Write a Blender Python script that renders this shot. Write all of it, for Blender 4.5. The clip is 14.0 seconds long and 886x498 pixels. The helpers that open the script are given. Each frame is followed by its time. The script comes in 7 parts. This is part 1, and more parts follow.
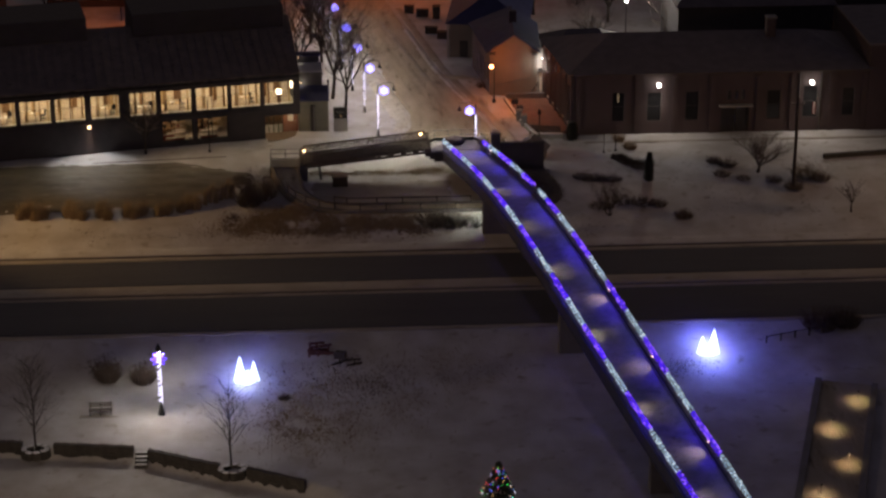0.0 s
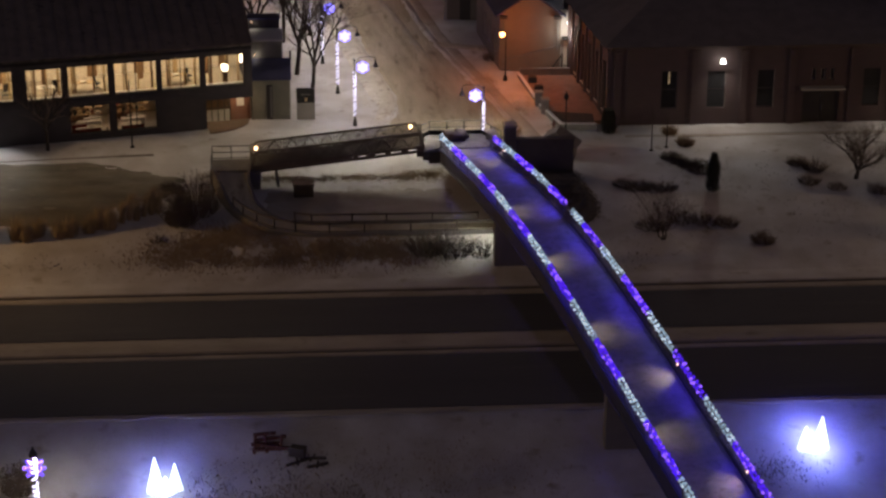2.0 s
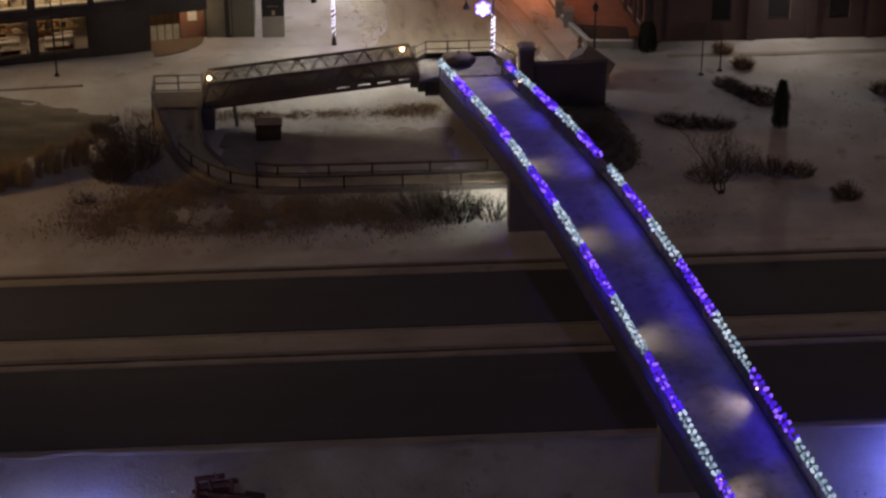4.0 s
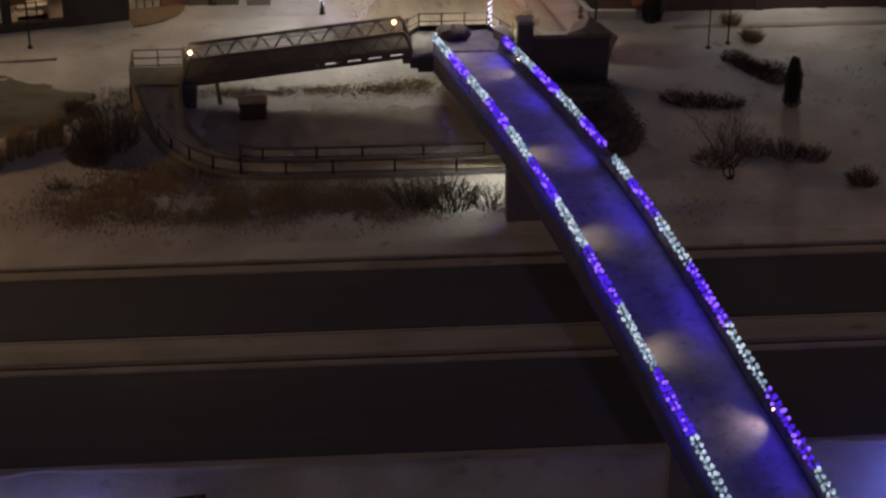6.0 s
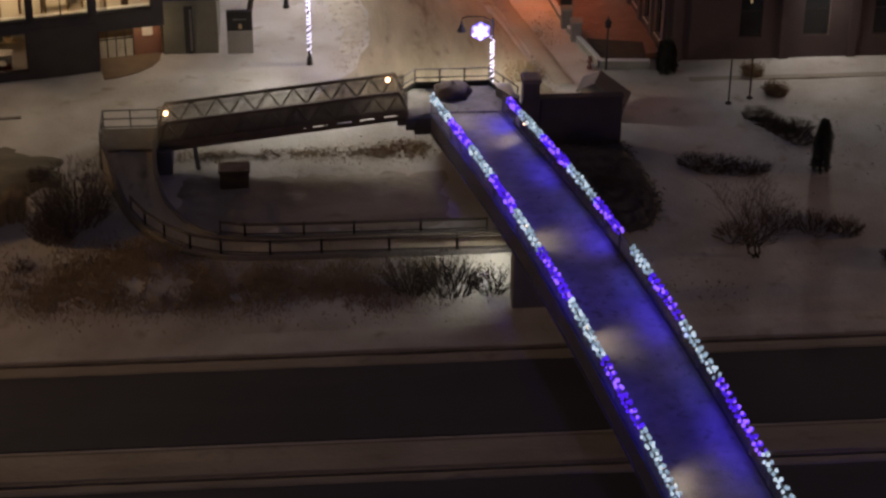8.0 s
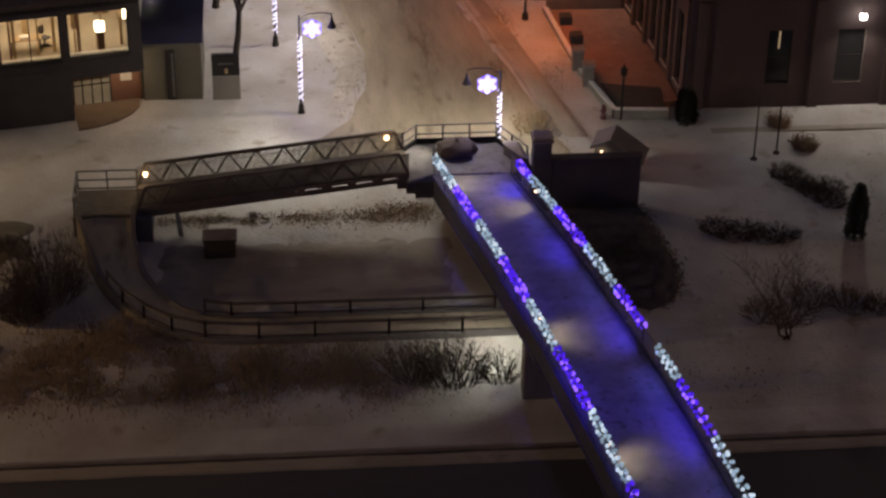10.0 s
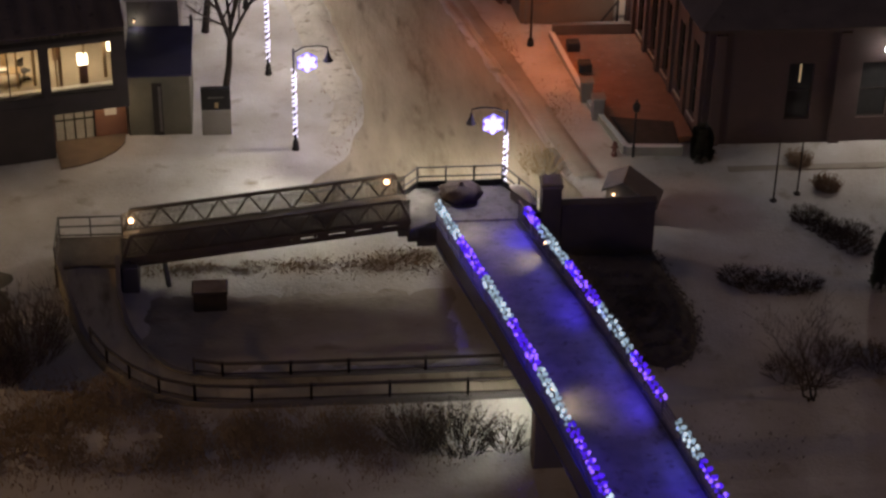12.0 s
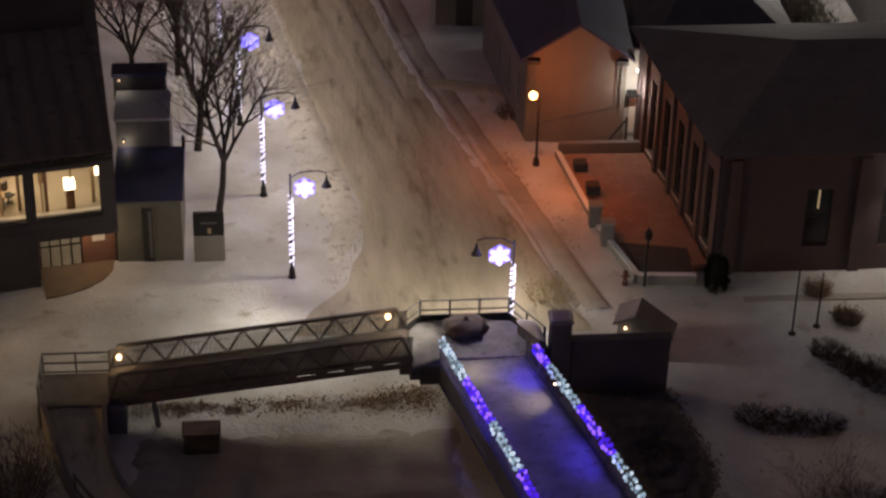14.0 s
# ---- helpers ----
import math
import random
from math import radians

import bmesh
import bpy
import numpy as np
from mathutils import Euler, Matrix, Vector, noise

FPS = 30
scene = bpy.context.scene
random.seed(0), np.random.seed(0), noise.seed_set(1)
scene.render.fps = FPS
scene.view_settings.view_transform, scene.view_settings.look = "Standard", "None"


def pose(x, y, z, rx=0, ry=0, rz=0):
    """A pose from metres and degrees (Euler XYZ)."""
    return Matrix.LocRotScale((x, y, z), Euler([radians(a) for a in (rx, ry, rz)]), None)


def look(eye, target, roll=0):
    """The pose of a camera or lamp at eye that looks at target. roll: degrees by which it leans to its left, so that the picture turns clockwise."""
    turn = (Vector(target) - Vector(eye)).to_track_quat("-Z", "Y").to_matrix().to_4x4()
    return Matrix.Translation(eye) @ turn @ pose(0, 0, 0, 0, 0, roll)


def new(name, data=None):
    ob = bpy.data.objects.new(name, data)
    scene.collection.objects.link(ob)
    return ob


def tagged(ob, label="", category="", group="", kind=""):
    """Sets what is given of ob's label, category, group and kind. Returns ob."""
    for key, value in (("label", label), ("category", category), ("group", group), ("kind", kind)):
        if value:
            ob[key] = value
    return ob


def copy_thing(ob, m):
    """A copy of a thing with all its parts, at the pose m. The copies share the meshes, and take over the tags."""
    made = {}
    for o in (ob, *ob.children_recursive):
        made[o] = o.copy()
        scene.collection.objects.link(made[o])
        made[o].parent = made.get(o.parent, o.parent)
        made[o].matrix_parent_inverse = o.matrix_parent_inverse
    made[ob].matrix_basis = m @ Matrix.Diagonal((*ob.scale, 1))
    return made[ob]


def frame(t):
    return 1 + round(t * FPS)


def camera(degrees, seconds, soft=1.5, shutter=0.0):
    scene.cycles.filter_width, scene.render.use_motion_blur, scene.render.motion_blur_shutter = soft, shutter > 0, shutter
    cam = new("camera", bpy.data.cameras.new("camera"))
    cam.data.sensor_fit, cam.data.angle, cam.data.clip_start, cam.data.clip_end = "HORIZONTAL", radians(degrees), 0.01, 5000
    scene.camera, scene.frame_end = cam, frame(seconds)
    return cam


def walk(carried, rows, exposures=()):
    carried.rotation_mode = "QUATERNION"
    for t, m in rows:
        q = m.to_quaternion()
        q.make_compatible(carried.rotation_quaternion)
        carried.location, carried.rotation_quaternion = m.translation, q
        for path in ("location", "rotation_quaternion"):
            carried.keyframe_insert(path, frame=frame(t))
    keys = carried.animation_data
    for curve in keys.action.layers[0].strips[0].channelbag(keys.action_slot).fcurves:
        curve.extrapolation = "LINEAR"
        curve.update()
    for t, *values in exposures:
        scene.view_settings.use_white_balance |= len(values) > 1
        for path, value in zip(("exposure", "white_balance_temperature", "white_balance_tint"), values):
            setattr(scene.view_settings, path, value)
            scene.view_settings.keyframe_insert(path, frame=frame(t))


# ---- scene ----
cam = camera(24.0, 14.0, soft=2.6)
PATH = [
    (0, (-2.727, -15.441, 74.545), (-2.617, -13.591, 73.794), -0.1),
    (0.5, (-2.369, -0.828, 71.121), (-2.254, 1.016, 70.356), 0.2),
    (1, (-1.683, 12.613, 67.7), (-1.566, 14.451, 66.923), 0.2),
    (1.5, (-1.423, 24.771, 64.489), (-1.298, 26.605, 63.7), 0.3),
    (2, (-0.622, 35.244, 61.536), (-0.499, 37.071, 60.731), 0.3),
    (2.5, (-0.147, 44.527, 58.735), (-0.023, 46.338, 57.895), 0.3),
    (3, (0.569, 52.902, 56.58), (0.691, 54.695, 55.702), 0.3),
    (3.5, (1.477, 60.925, 53.874), (1.592, 62.706, 52.972), -0.1),
    (6, (1.716, 73.661, 54.531), (1.842, 75.392, 53.538), 0.2),
    (6.5, (1.644, 76.448, 54.554), (1.775, 78.176, 53.555), 0.3),
    (7, (1.716, 79.336, 54.729), (1.85, 81.058, 53.722), 0.3),
    (7.5, (1.937, 82.328, 54.892), (2.07, 84.046, 53.875), 0.4),
    (8, (1.944, 85.36, 55.105), (2.081, 87.071, 54.079), 0.4),
    (10.5, (1.756, 98.133, 56.387), (1.911, 99.807, 55.305), 1.0),
    (11, (1.584, 99.906, 56.559), (1.744, 101.575, 55.468), 1.1),
    (11.5, (1.68, 101.515, 56.407), (1.839, 103.181, 55.313), 1.1),
    (12, (1.741, 103.001, 56.357), (1.9, 104.665, 55.259), 1.1),
    (12.5, (1.825, 104.501, 56.33), (1.985, 106.173, 55.244), 1.1),
    (13, (1.71, 105.822, 56.336), (1.874, 107.503, 55.266), 1.3),
    (13.5, (1.74, 107.208, 56.331), (1.906, 108.899, 55.276), 1.2),
    (14, (1.564, 108.474, 56.239), (1.735, 110.175, 55.2), 1.4),
]
walk(cam, [(t, look(eye, to, roll)) for t, eye, to, roll in PATH])


# ---- world and large lights ----
world = bpy.data.worlds.new("night_sky")
scene.world = world
world.use_nodes = True
wn = world.node_tree
bg = wn.nodes["Background"]
wtc = wn.nodes.new("ShaderNodeTexCoord")
wsep = wn.nodes.new("ShaderNodeSeparateXYZ")
wramp = wn.nodes.new("ShaderNodeValToRGB")
wn.links.new(wtc.outputs["Generated"], wsep.inputs[0])
wn.links.new(wsep.outputs["Z"], wramp.inputs[0])
wramp.color_ramp.elements[0].color = (0.084, 0.058, 0.056, 1)
wramp.color_ramp.elements[1].color = (0.048, 0.044, 0.068, 1)
wramp.color_ramp.elements[1].position = 0.7
wn.links.new(wramp.outputs[0], bg.inputs[0])
bg.inputs[1].default_value = 0.45
# weak sun lamp, added in place of scattered lamplight from behind the town
town_fill = bpy.data.lights.new("town_fill", "SUN")
town_fill.energy, town_fill.color, town_fill.angle = 0.065, (1.0, 0.72, 0.50), radians(2)
town_fill_ob = new("town_fill", town_fill)
town_fill_ob.matrix_basis = Vector((0.20, -0.90, -0.42)).to_track_quat("-Z", "Y").to_matrix().to_4x4()


def lamp(name, loc, watts, color, parent=None, radius=0.12, spot=0, blend=0.6, aim=(0, 0, -1)):
    data = bpy.data.lights.new(name, "SPOT" if spot else "POINT")
    data.energy, data.color, data.shadow_soft_size = watts, color, radius
    if spot:
        data.spot_size, data.spot_blend = radians(spot), blend
    ob = new(name, data)
    ob.parent = parent
    ob.matrix_basis = Matrix.Translation(loc) @ Vector(aim).to_track_quat("-Z", "Y").to_matrix().to_4x4()
    return ob


WARM = (1.0, 0.88, 0.68)
WHITE = (1.0, 0.93, 0.82)
SODIUM = (1.0, 0.235, 0.04)


# ---- materials ----
def mat(name, c1, c2, rough=0.7, metal=0.0, scale=2.0, fine=30.0, bump=0.15, stretch=(1, 1, 1), dirt=None, dirt_at=0.62, spec=0.5):
    """Two colours mixed by coarse and fine noise at world size, an optional stain colour, and a relief."""
    m = bpy.data.materials.new(name)
    m.use_nodes = True
    t = m.node_tree
    b = t.nodes["Principled BSDF"]
    b.inputs["Roughness"].default_value, b.inputs["Metallic"].default_value = rough, metal
    b.inputs["Specular IOR Level"].default_value = spec
    geo = t.nodes.new("ShaderNodeNewGeometry")
    mp = t.nodes.new("ShaderNodeMapping")
    mp.inputs["Scale"].default_value = stretch
    t.links.new(geo.outputs["Position"], mp.inputs[0])

    def nz(s, d=5.0):
        n = t.nodes.new("ShaderNodeTexNoise")
        n.inputs["Scale"].default_value, n.inputs["Detail"].default_value = s, d
        t.links.new(mp.outputs[0], n.inputs["Vector"])
        return n.outputs["Fac"]

    def ramp(f, a, z):
        r = t.nodes.new("ShaderNodeMapRange")
        r.inputs[1].default_value, r.inputs[2].default_value = a, z
        t.links.new(f, r.inputs[0])
        return r.outputs[0]

    def mix(f, a, z):
        x = t.nodes.new("ShaderNodeMix")
        x.data_type = "RGBA"
        t.links.new(f, x.inputs[0])
        for s, v in ((x.inputs[6], a), (x.inputs[7], z)):
            if isinstance(v, tuple):
                s.default_value = (*v, 1)
            else:
                t.links.new(v, s)
        return x.outputs[2]

    coarse, small = nz(1 / scale), nz(fine, 3.0)
    mid = tuple((p + q) / 2 for p, q in zip(c1, c2))
    col = mix(ramp(coarse, 0.35, 0.65), c1, c2)
    col = mix(ramp(small, 0.3, 0.9), col, mid)
    if dirt:
        col = mix(ramp(nz(2.3 / scale, 8.0), dirt_at, dirt_at + 0.16), col, dirt)
    t.links.new(col, b.inputs["Base Color"])
    bp = t.nodes.new("ShaderNodeBump")
    bp.inputs["Strength"].default_value, bp.inputs["Distance"].default_value = min(1, bump), 0.06
    ad = t.nodes.new("ShaderNodeMath")
    t.links.new(nz(fine * 0.25, 6.0), ad.inputs[0])
    t.links.new(small, ad.inputs[1])
    t.links.new(ad.outputs[0], bp.inputs["Height"])
    t.links.new(bp.outputs[0], b.inputs["Normal"])
    return m


def glow(name, color, strength):
    m = bpy.data.materials.new(name)
    m.use_nodes = True
    b = m.node_tree.nodes["Principled BSDF"]
    b.inputs["Base Color"].default_value = (*[min(1, c) for c in color], 1)
    b.inputs["Emission Color"].default_value = (*color, 1)
    b.inputs["Emission Strength"].default_value = strength
    return m


def brickwork(name, c1, c2, mortar):
    m = mat(name, c1, c2, 0.85, 0, 1.5, 12)
    t = m.node_tree
    b = t.nodes["Principled BSDF"]
    old = b.inputs["Base Color"].links[0].from_socket
    geo = t.nodes.new("ShaderNodeNewGeometry")
    sep, com = t.nodes.new("ShaderNodeSeparateXYZ"), t.nodes.new("ShaderNodeCombineXYZ")
    ad = t.nodes.new("ShaderNodeMath")
    t.links.new(geo.outputs["Position"], sep.inputs[0])
    t.links.new(sep.outputs[0], ad.inputs[0])
    t.links.new(sep.outputs[1], ad.inputs[1])
    t.links.new(ad.outputs[0], com.inputs[0])
    t.links.new(sep.outputs[2], com.inputs[1])
    br = t.nodes.new("ShaderNodeTexBrick")
    br.inputs["Scale"].default_value, br.inputs["Mortar Size"].default_value = 1.0, 0.008
    br.inputs["Brick Width"].default_value, br.inputs["Row Height"].default_value = 0.21, 0.075
    br.inputs["Mortar"].default_value = (*mortar, 1)
    t.links.new(com.outputs[0], br.inputs["Vector"])
    t.links.new(old, br.inputs["Color1"])
    br.inputs["Color2"].default_value = (*c2, 1)
    t.links.new(br.outputs["Color"], b.inputs["Base Color"])
    return m


SNOW = mat("snow", (0.70, 0.68, 0.67), (0.47, 0.43, 0.39), 0.75, 0, 3.0, 7, 0.5, dirt=(0.36, 0.31, 0.25), dirt_at=0.60)
SNOW_CLEAN = mat("clean_snow", (0.78, 0.78, 0.80), (0.68, 0.67, 0.67), 0.75, 0, 2.5, 9, 0.4)
DRIVE = mat("dimmed_driveway_snow", (0.20, 0.172, 0.12), (0.115, 0.097, 0.068), 0.75, 0, 1.2, 6, 0.6, stretch=(0.3, 1.0, 1), dirt=(0.27, 0.235, 0.175), dirt_at=0.6)
CHURN = mat("churned_snow", (0.68, 0.64, 0.58), (0.50, 0.455, 0.385), 0.75, 0, 0.9, 6, 0.8, dirt=(0.27, 0.225, 0.165), dirt_at=0.56)
STREET = mat("packed_street_snow", (0.56, 0.49, 0.38), (0.33, 0.275, 0.20), 0.7, 0, 1.8, 5, 0.7, stretch=(1.0, 0.25, 1), dirt=(0.20, 0.16, 0.11), dirt_at=0.58)
SLUSH = mat("verge_slush", (0.46, 0.41, 0.355), (0.31, 0.27, 0.22), 0.75, 0, 2.2, 7, 0.5, stretch=(0.5, 1, 1), dirt=(0.22, 0.18, 0.14), dirt_at=0.60)
ASPHALT = mat("wet_asphalt", (0.092, 0.090, 0.106), (0.072, 0.070, 0.083), 0.75, 0, 4.0, 25, 0.3, stretch=(0.15, 1, 1), dirt=(0.10, 0.097, 0.108), dirt_at=0.58, spec=0.3)
DECK = mat("trodden_deck_snow", (0.27, 0.25, 0.25), (0.15, 0.14, 0.14), 0.6, 0, 0.9, 11, 0.5, dirt=(0.12, 0.10, 0.09), dirt_at=0.56)
CONCRETE = mat("concrete", (0.30, 0.285, 0.26), (0.22, 0.21, 0.195), 0.85, 0, 1.2, 20, 0.2, dirt=(0.14, 0.13, 0.115), dirt_at=0.62)
DARK_CONCRETE = mat("dark_concrete", (0.20, 0.182, 0.178), (0.15, 0.137, 0.137), 0.85, 0, 1.2, 20, 0.2)
KERB = mat("kerb_concrete", (0.30, 0.26, 0.23), (0.19, 0.165, 0.145), 0.85, 0, 1.0, 20, 0.2)
STEEL = mat("weathered_steel", (0.13, 0.105, 0.092), (0.085, 0.07, 0.062), 0.6, 0.4, 0.8, 25, 0.15, dirt=(0.13, 0.07, 0.04), dirt_at=0.64)
GIRDER = mat("dark_blue_grey_steel", (0.075, 0.073, 0.085), (0.05, 0.049, 0.058), 0.6, 0.2, 0.8, 25, 0.15)
RAIL = mat("galvanised_rail", (0.26, 0.255, 0.25), (0.17, 0.165, 0.165), 0.5, 0.6, 0.6, 30, 0.1)
GREY_RAIL = mat("painted_grey_rail", (0.20, 0.19, 0.18), (0.13, 0.125, 0.12), 0.6, 0.2, 0.6, 30, 0.1)
BLACK = mat("black_iron", (0.035, 0.034, 0.034), (0.022, 0.021, 0.022), 0.5, 0.5, 0.6, 30, 0.1)
DARK_WALL = mat("dark_cladding", (0.072, 0.064, 0.068), (0.054, 0.048, 0.052), 0.8, 0, 1.0, 20, 0.15)
SHINGLE = mat("dark_shingles", (0.20, 0.178, 0.182), (0.14, 0.125, 0.13), 0.85, 0, 1.2, 14, 0.4, dirt=(0.045, 0.042, 0.045), dirt_at=0.66)
ROOF_BROWN = mat("brown_shingles", (0.26, 0.215, 0.19), (0.18, 0.15, 0.135), 0.85, 0, 1.2, 14, 0.4, dirt=(0.075, 0.066, 0.062), dirt_at=0.6)
# slate blue, more saturated to hold the snowflake lamps' reflection on the booth
BLUE_ROOF = mat("slate_and_lamp_blue_roof", (0.05, 0.05, 0.13), (0.035, 0.035, 0.09), 0.7, 0, 1.5, 14, 0.3)
WARM_BRICK = brickwork("warm_brick", (0.36, 0.15, 0.085), (0.26, 0.105, 0.065), (0.30, 0.22, 0.17))
BRICK = brickwork("red_brick", (0.108, 0.065, 0.064), (0.072, 0.046, 0.046), (0.112, 0.096, 0.097))
STUCCO = mat("pale_siding", (0.22, 0.18, 0.145), (0.165, 0.135, 0.11), 0.8, 0, 2.0, 14, 0.12)
BOOTH = mat("grey_green_panel", (0.20, 0.195, 0.155), (0.135, 0.132, 0.105), 0.75, 0, 1.5, 15, 0.12)
TRIM = mat("pale_trim", (0.45, 0.42, 0.38), (0.35, 0.33, 0.30), 0.7, 0, 1.0, 20, 0.1)
FRAME = mat("dark_window_frame", (0.05, 0.045, 0.04), (0.035, 0.03, 0.03), 0.5, 0.3, 1.0, 20, 0.1)
ROOM = mat("cream_plaster", (0.76, 0.69, 0.57), (0.64, 0.57, 0.46), 0.8, 0, 1.5, 15, 0.08)
FLOOR = mat("beige_carpet", (0.42, 0.36, 0.28), (0.34, 0.29, 0.22), 0.9, 0, 1.5, 30, 0.2)
WOOD = mat("brown_wood", (0.26, 0.15, 0.075), (0.17, 0.095, 0.05), 0.6, 0, 0.5, 18, 0.2, stretch=(1, 1, 0.2))
PALE_WOOD = mat("pale_wood", (0.50, 0.36, 0.20), (0.40, 0.28, 0.15), 0.6, 0, 0.5, 18, 0.2)
RED = mat("red_fabric", (0.36, 0.075, 0.055), (0.25, 0.055, 0.042), 0.8, 0, 0.6, 25, 0.2)
PAPER = mat("off_white_paper", (0.78, 0.75, 0.68), (0.66, 0.63, 0.56), 0.7, 0, 0.5, 25, 0.1)
BARK = mat("bark", (0.07, 0.056, 0.047), (0.044, 0.035, 0.031), 0.9, 0, 0.4, 18, 0.6, stretch=(1, 1, 0.25))
TWIG = mat("dry_twigs", (0.16, 0.122, 0.095), (0.10, 0.077, 0.06), 0.9, 0, 0.6, 20, 0.3)
WEED = mat("bank_weed", (0.44, 0.345, 0.25), (0.29, 0.225, 0.16), 0.9, 0, 0.8, 15, 0.3)
THICKET = mat("brown_thicket", (0.32, 0.22, 0.14), (0.19, 0.13, 0.09), 0.9, 0, 0.6, 20, 0.3)
PLANK = mat("dark_planks", (0.17, 0.142, 0.122), (0.11, 0.092, 0.08), 0.8, 0, 0.6, 16, 0.3)
STRAW = mat("dry_grass", (0.42, 0.32, 0.19), (0.27, 0.20, 0.12), 0.9, 0, 0.8, 15, 0.3)
GREEN = mat("evergreen", (0.085, 0.088, 0.068), (0.055, 0.058, 0.046), 0.9, 0, 0.3, 15, 0.4)
# lilac-dark tone of shaded snow, for the mound at the wing wall
SHADE_COVER = mat("wing_shade_cover", (0.135, 0.122, 0.130), (0.095, 0.086, 0.093), 0.9, 0, 0.5, 12, 0.4)
STONE = mat("wall_stone", (0.07, 0.062, 0.057), (0.04, 0.036, 0.034), 0.9, 0, 0.6, 12, 0.5, dirt=(0.05, 0.045, 0.042), dirt_at=0.6)
# near-black concrete tone for platform, wing wall, pillar and landing
DARKEST_CONCRETE = mat("darkest_concrete", (0.088, 0.079, 0.084), (0.064, 0.057, 0.062), 0.8, 0, 1.0, 18, 0.2)
ENTRY_SHADE = mat("entry_shade_brown", (0.22, 0.155, 0.105), (0.15, 0.105, 0.072), 0.8, 0, 1.0, 9, 0.3)
# terrace floor; the red tint stands in for the sodium lamp's orange light
SODIUM_FLOOR = mat("sodium_tinted_floor", (0.34, 0.18, 0.12), (0.24, 0.125, 0.085), 0.8, 0, 0.8, 10, 0.4, dirt=(0.40, 0.32, 0.30), dirt_at=0.62)
TARP = mat("dark_brown_canvas", (0.115, 0.084, 0.082), (0.075, 0.056, 0.056), 0.8, 0, 0.5, 12, 0.5)
BROWN_BOX = mat("dark_brown_box", (0.055, 0.04, 0.032), (0.04, 0.03, 0.026), 0.7, 0, 0.6, 14, 0.2)
RED_TIMBER = mat("red_painted_timber", (0.13, 0.045, 0.04), (0.08, 0.03, 0.028), 0.8, 0, 0.5, 14, 0.3, dirt=(0.5, 0.48, 0.46), dirt_at=0.6)
BULB_BLUE = glow("violet_blue_led", (0.07, 0.014, 0.66), 1.1)
BULB_BLUE2 = glow("bright_violet_led", (0.27, 0.11, 1.0), 1.45)
BULB_BLUE3 = glow("dim_violet_led", (0.05, 0.014, 0.50), 1.0)
BULB_WHITE = glow("cool_white_led", (0.30, 0.40, 0.49), 0.85)
BULB_WHITE2 = glow("bright_white_led", (0.58, 0.70, 0.82), 0.95)
BULB_WHITE3 = glow("dim_white_led", (0.20, 0.275, 0.34), 0.8)
WRAP = glow("pole_white_led", (0.80, 0.76, 1.0), 2.2)
FLAKE_CORE = glow("snowflake_pale_led", (0.36, 0.34, 1.0), 1.15)
FLAKE_RIM = glow("snowflake_blue_led", (0.13, 0.06, 0.9), 1.3)
CONE_LED = glow("cone_white_led", (0.74, 0.86, 1.0), 2.1)
GLOBE = glow("warm_globe", (1.0, 0.62, 0.34), 5.0)
GLOBE_WHITE = glow("white_globe", (1.0, 0.95, 0.86), 14.0)
GLOBE_SODIUM = glow("sodium_globe", (1.0, 0.46, 0.17), 7.0)
CEIL_LIGHT = glow("ceiling_panel_light", (1.0, 0.80, 0.52), 7.0)
TREE_RED, TREE_GREEN, TREE_BLUE, TREE_GOLD = (glow(n, c, 2.6) for n, c in (("red_led", (1, 0.05, 0.03)), ("green_led", (0.05, 0.9, 0.1)), ("blue_led", (0.08, 0.12, 1)), ("gold_led", (1, 0.55, 0.15))))
GLASS = bpy.data.materials.new("window_glass")
GLASS.use_nodes = True
gb = GLASS.node_tree.nodes["Principled BSDF"]
gb.inputs["Transmission Weight"].default_value, gb.inputs["Roughness"].default_value, gb.inputs["IOR"].default_value = 1.0, 0.0, 1.1
DARK_GLASS = mat("unlit_glass", (0.02, 0.02, 0.022), (0.03, 0.03, 0.032), 0.12, 0, 1.0, 3, 0.02)


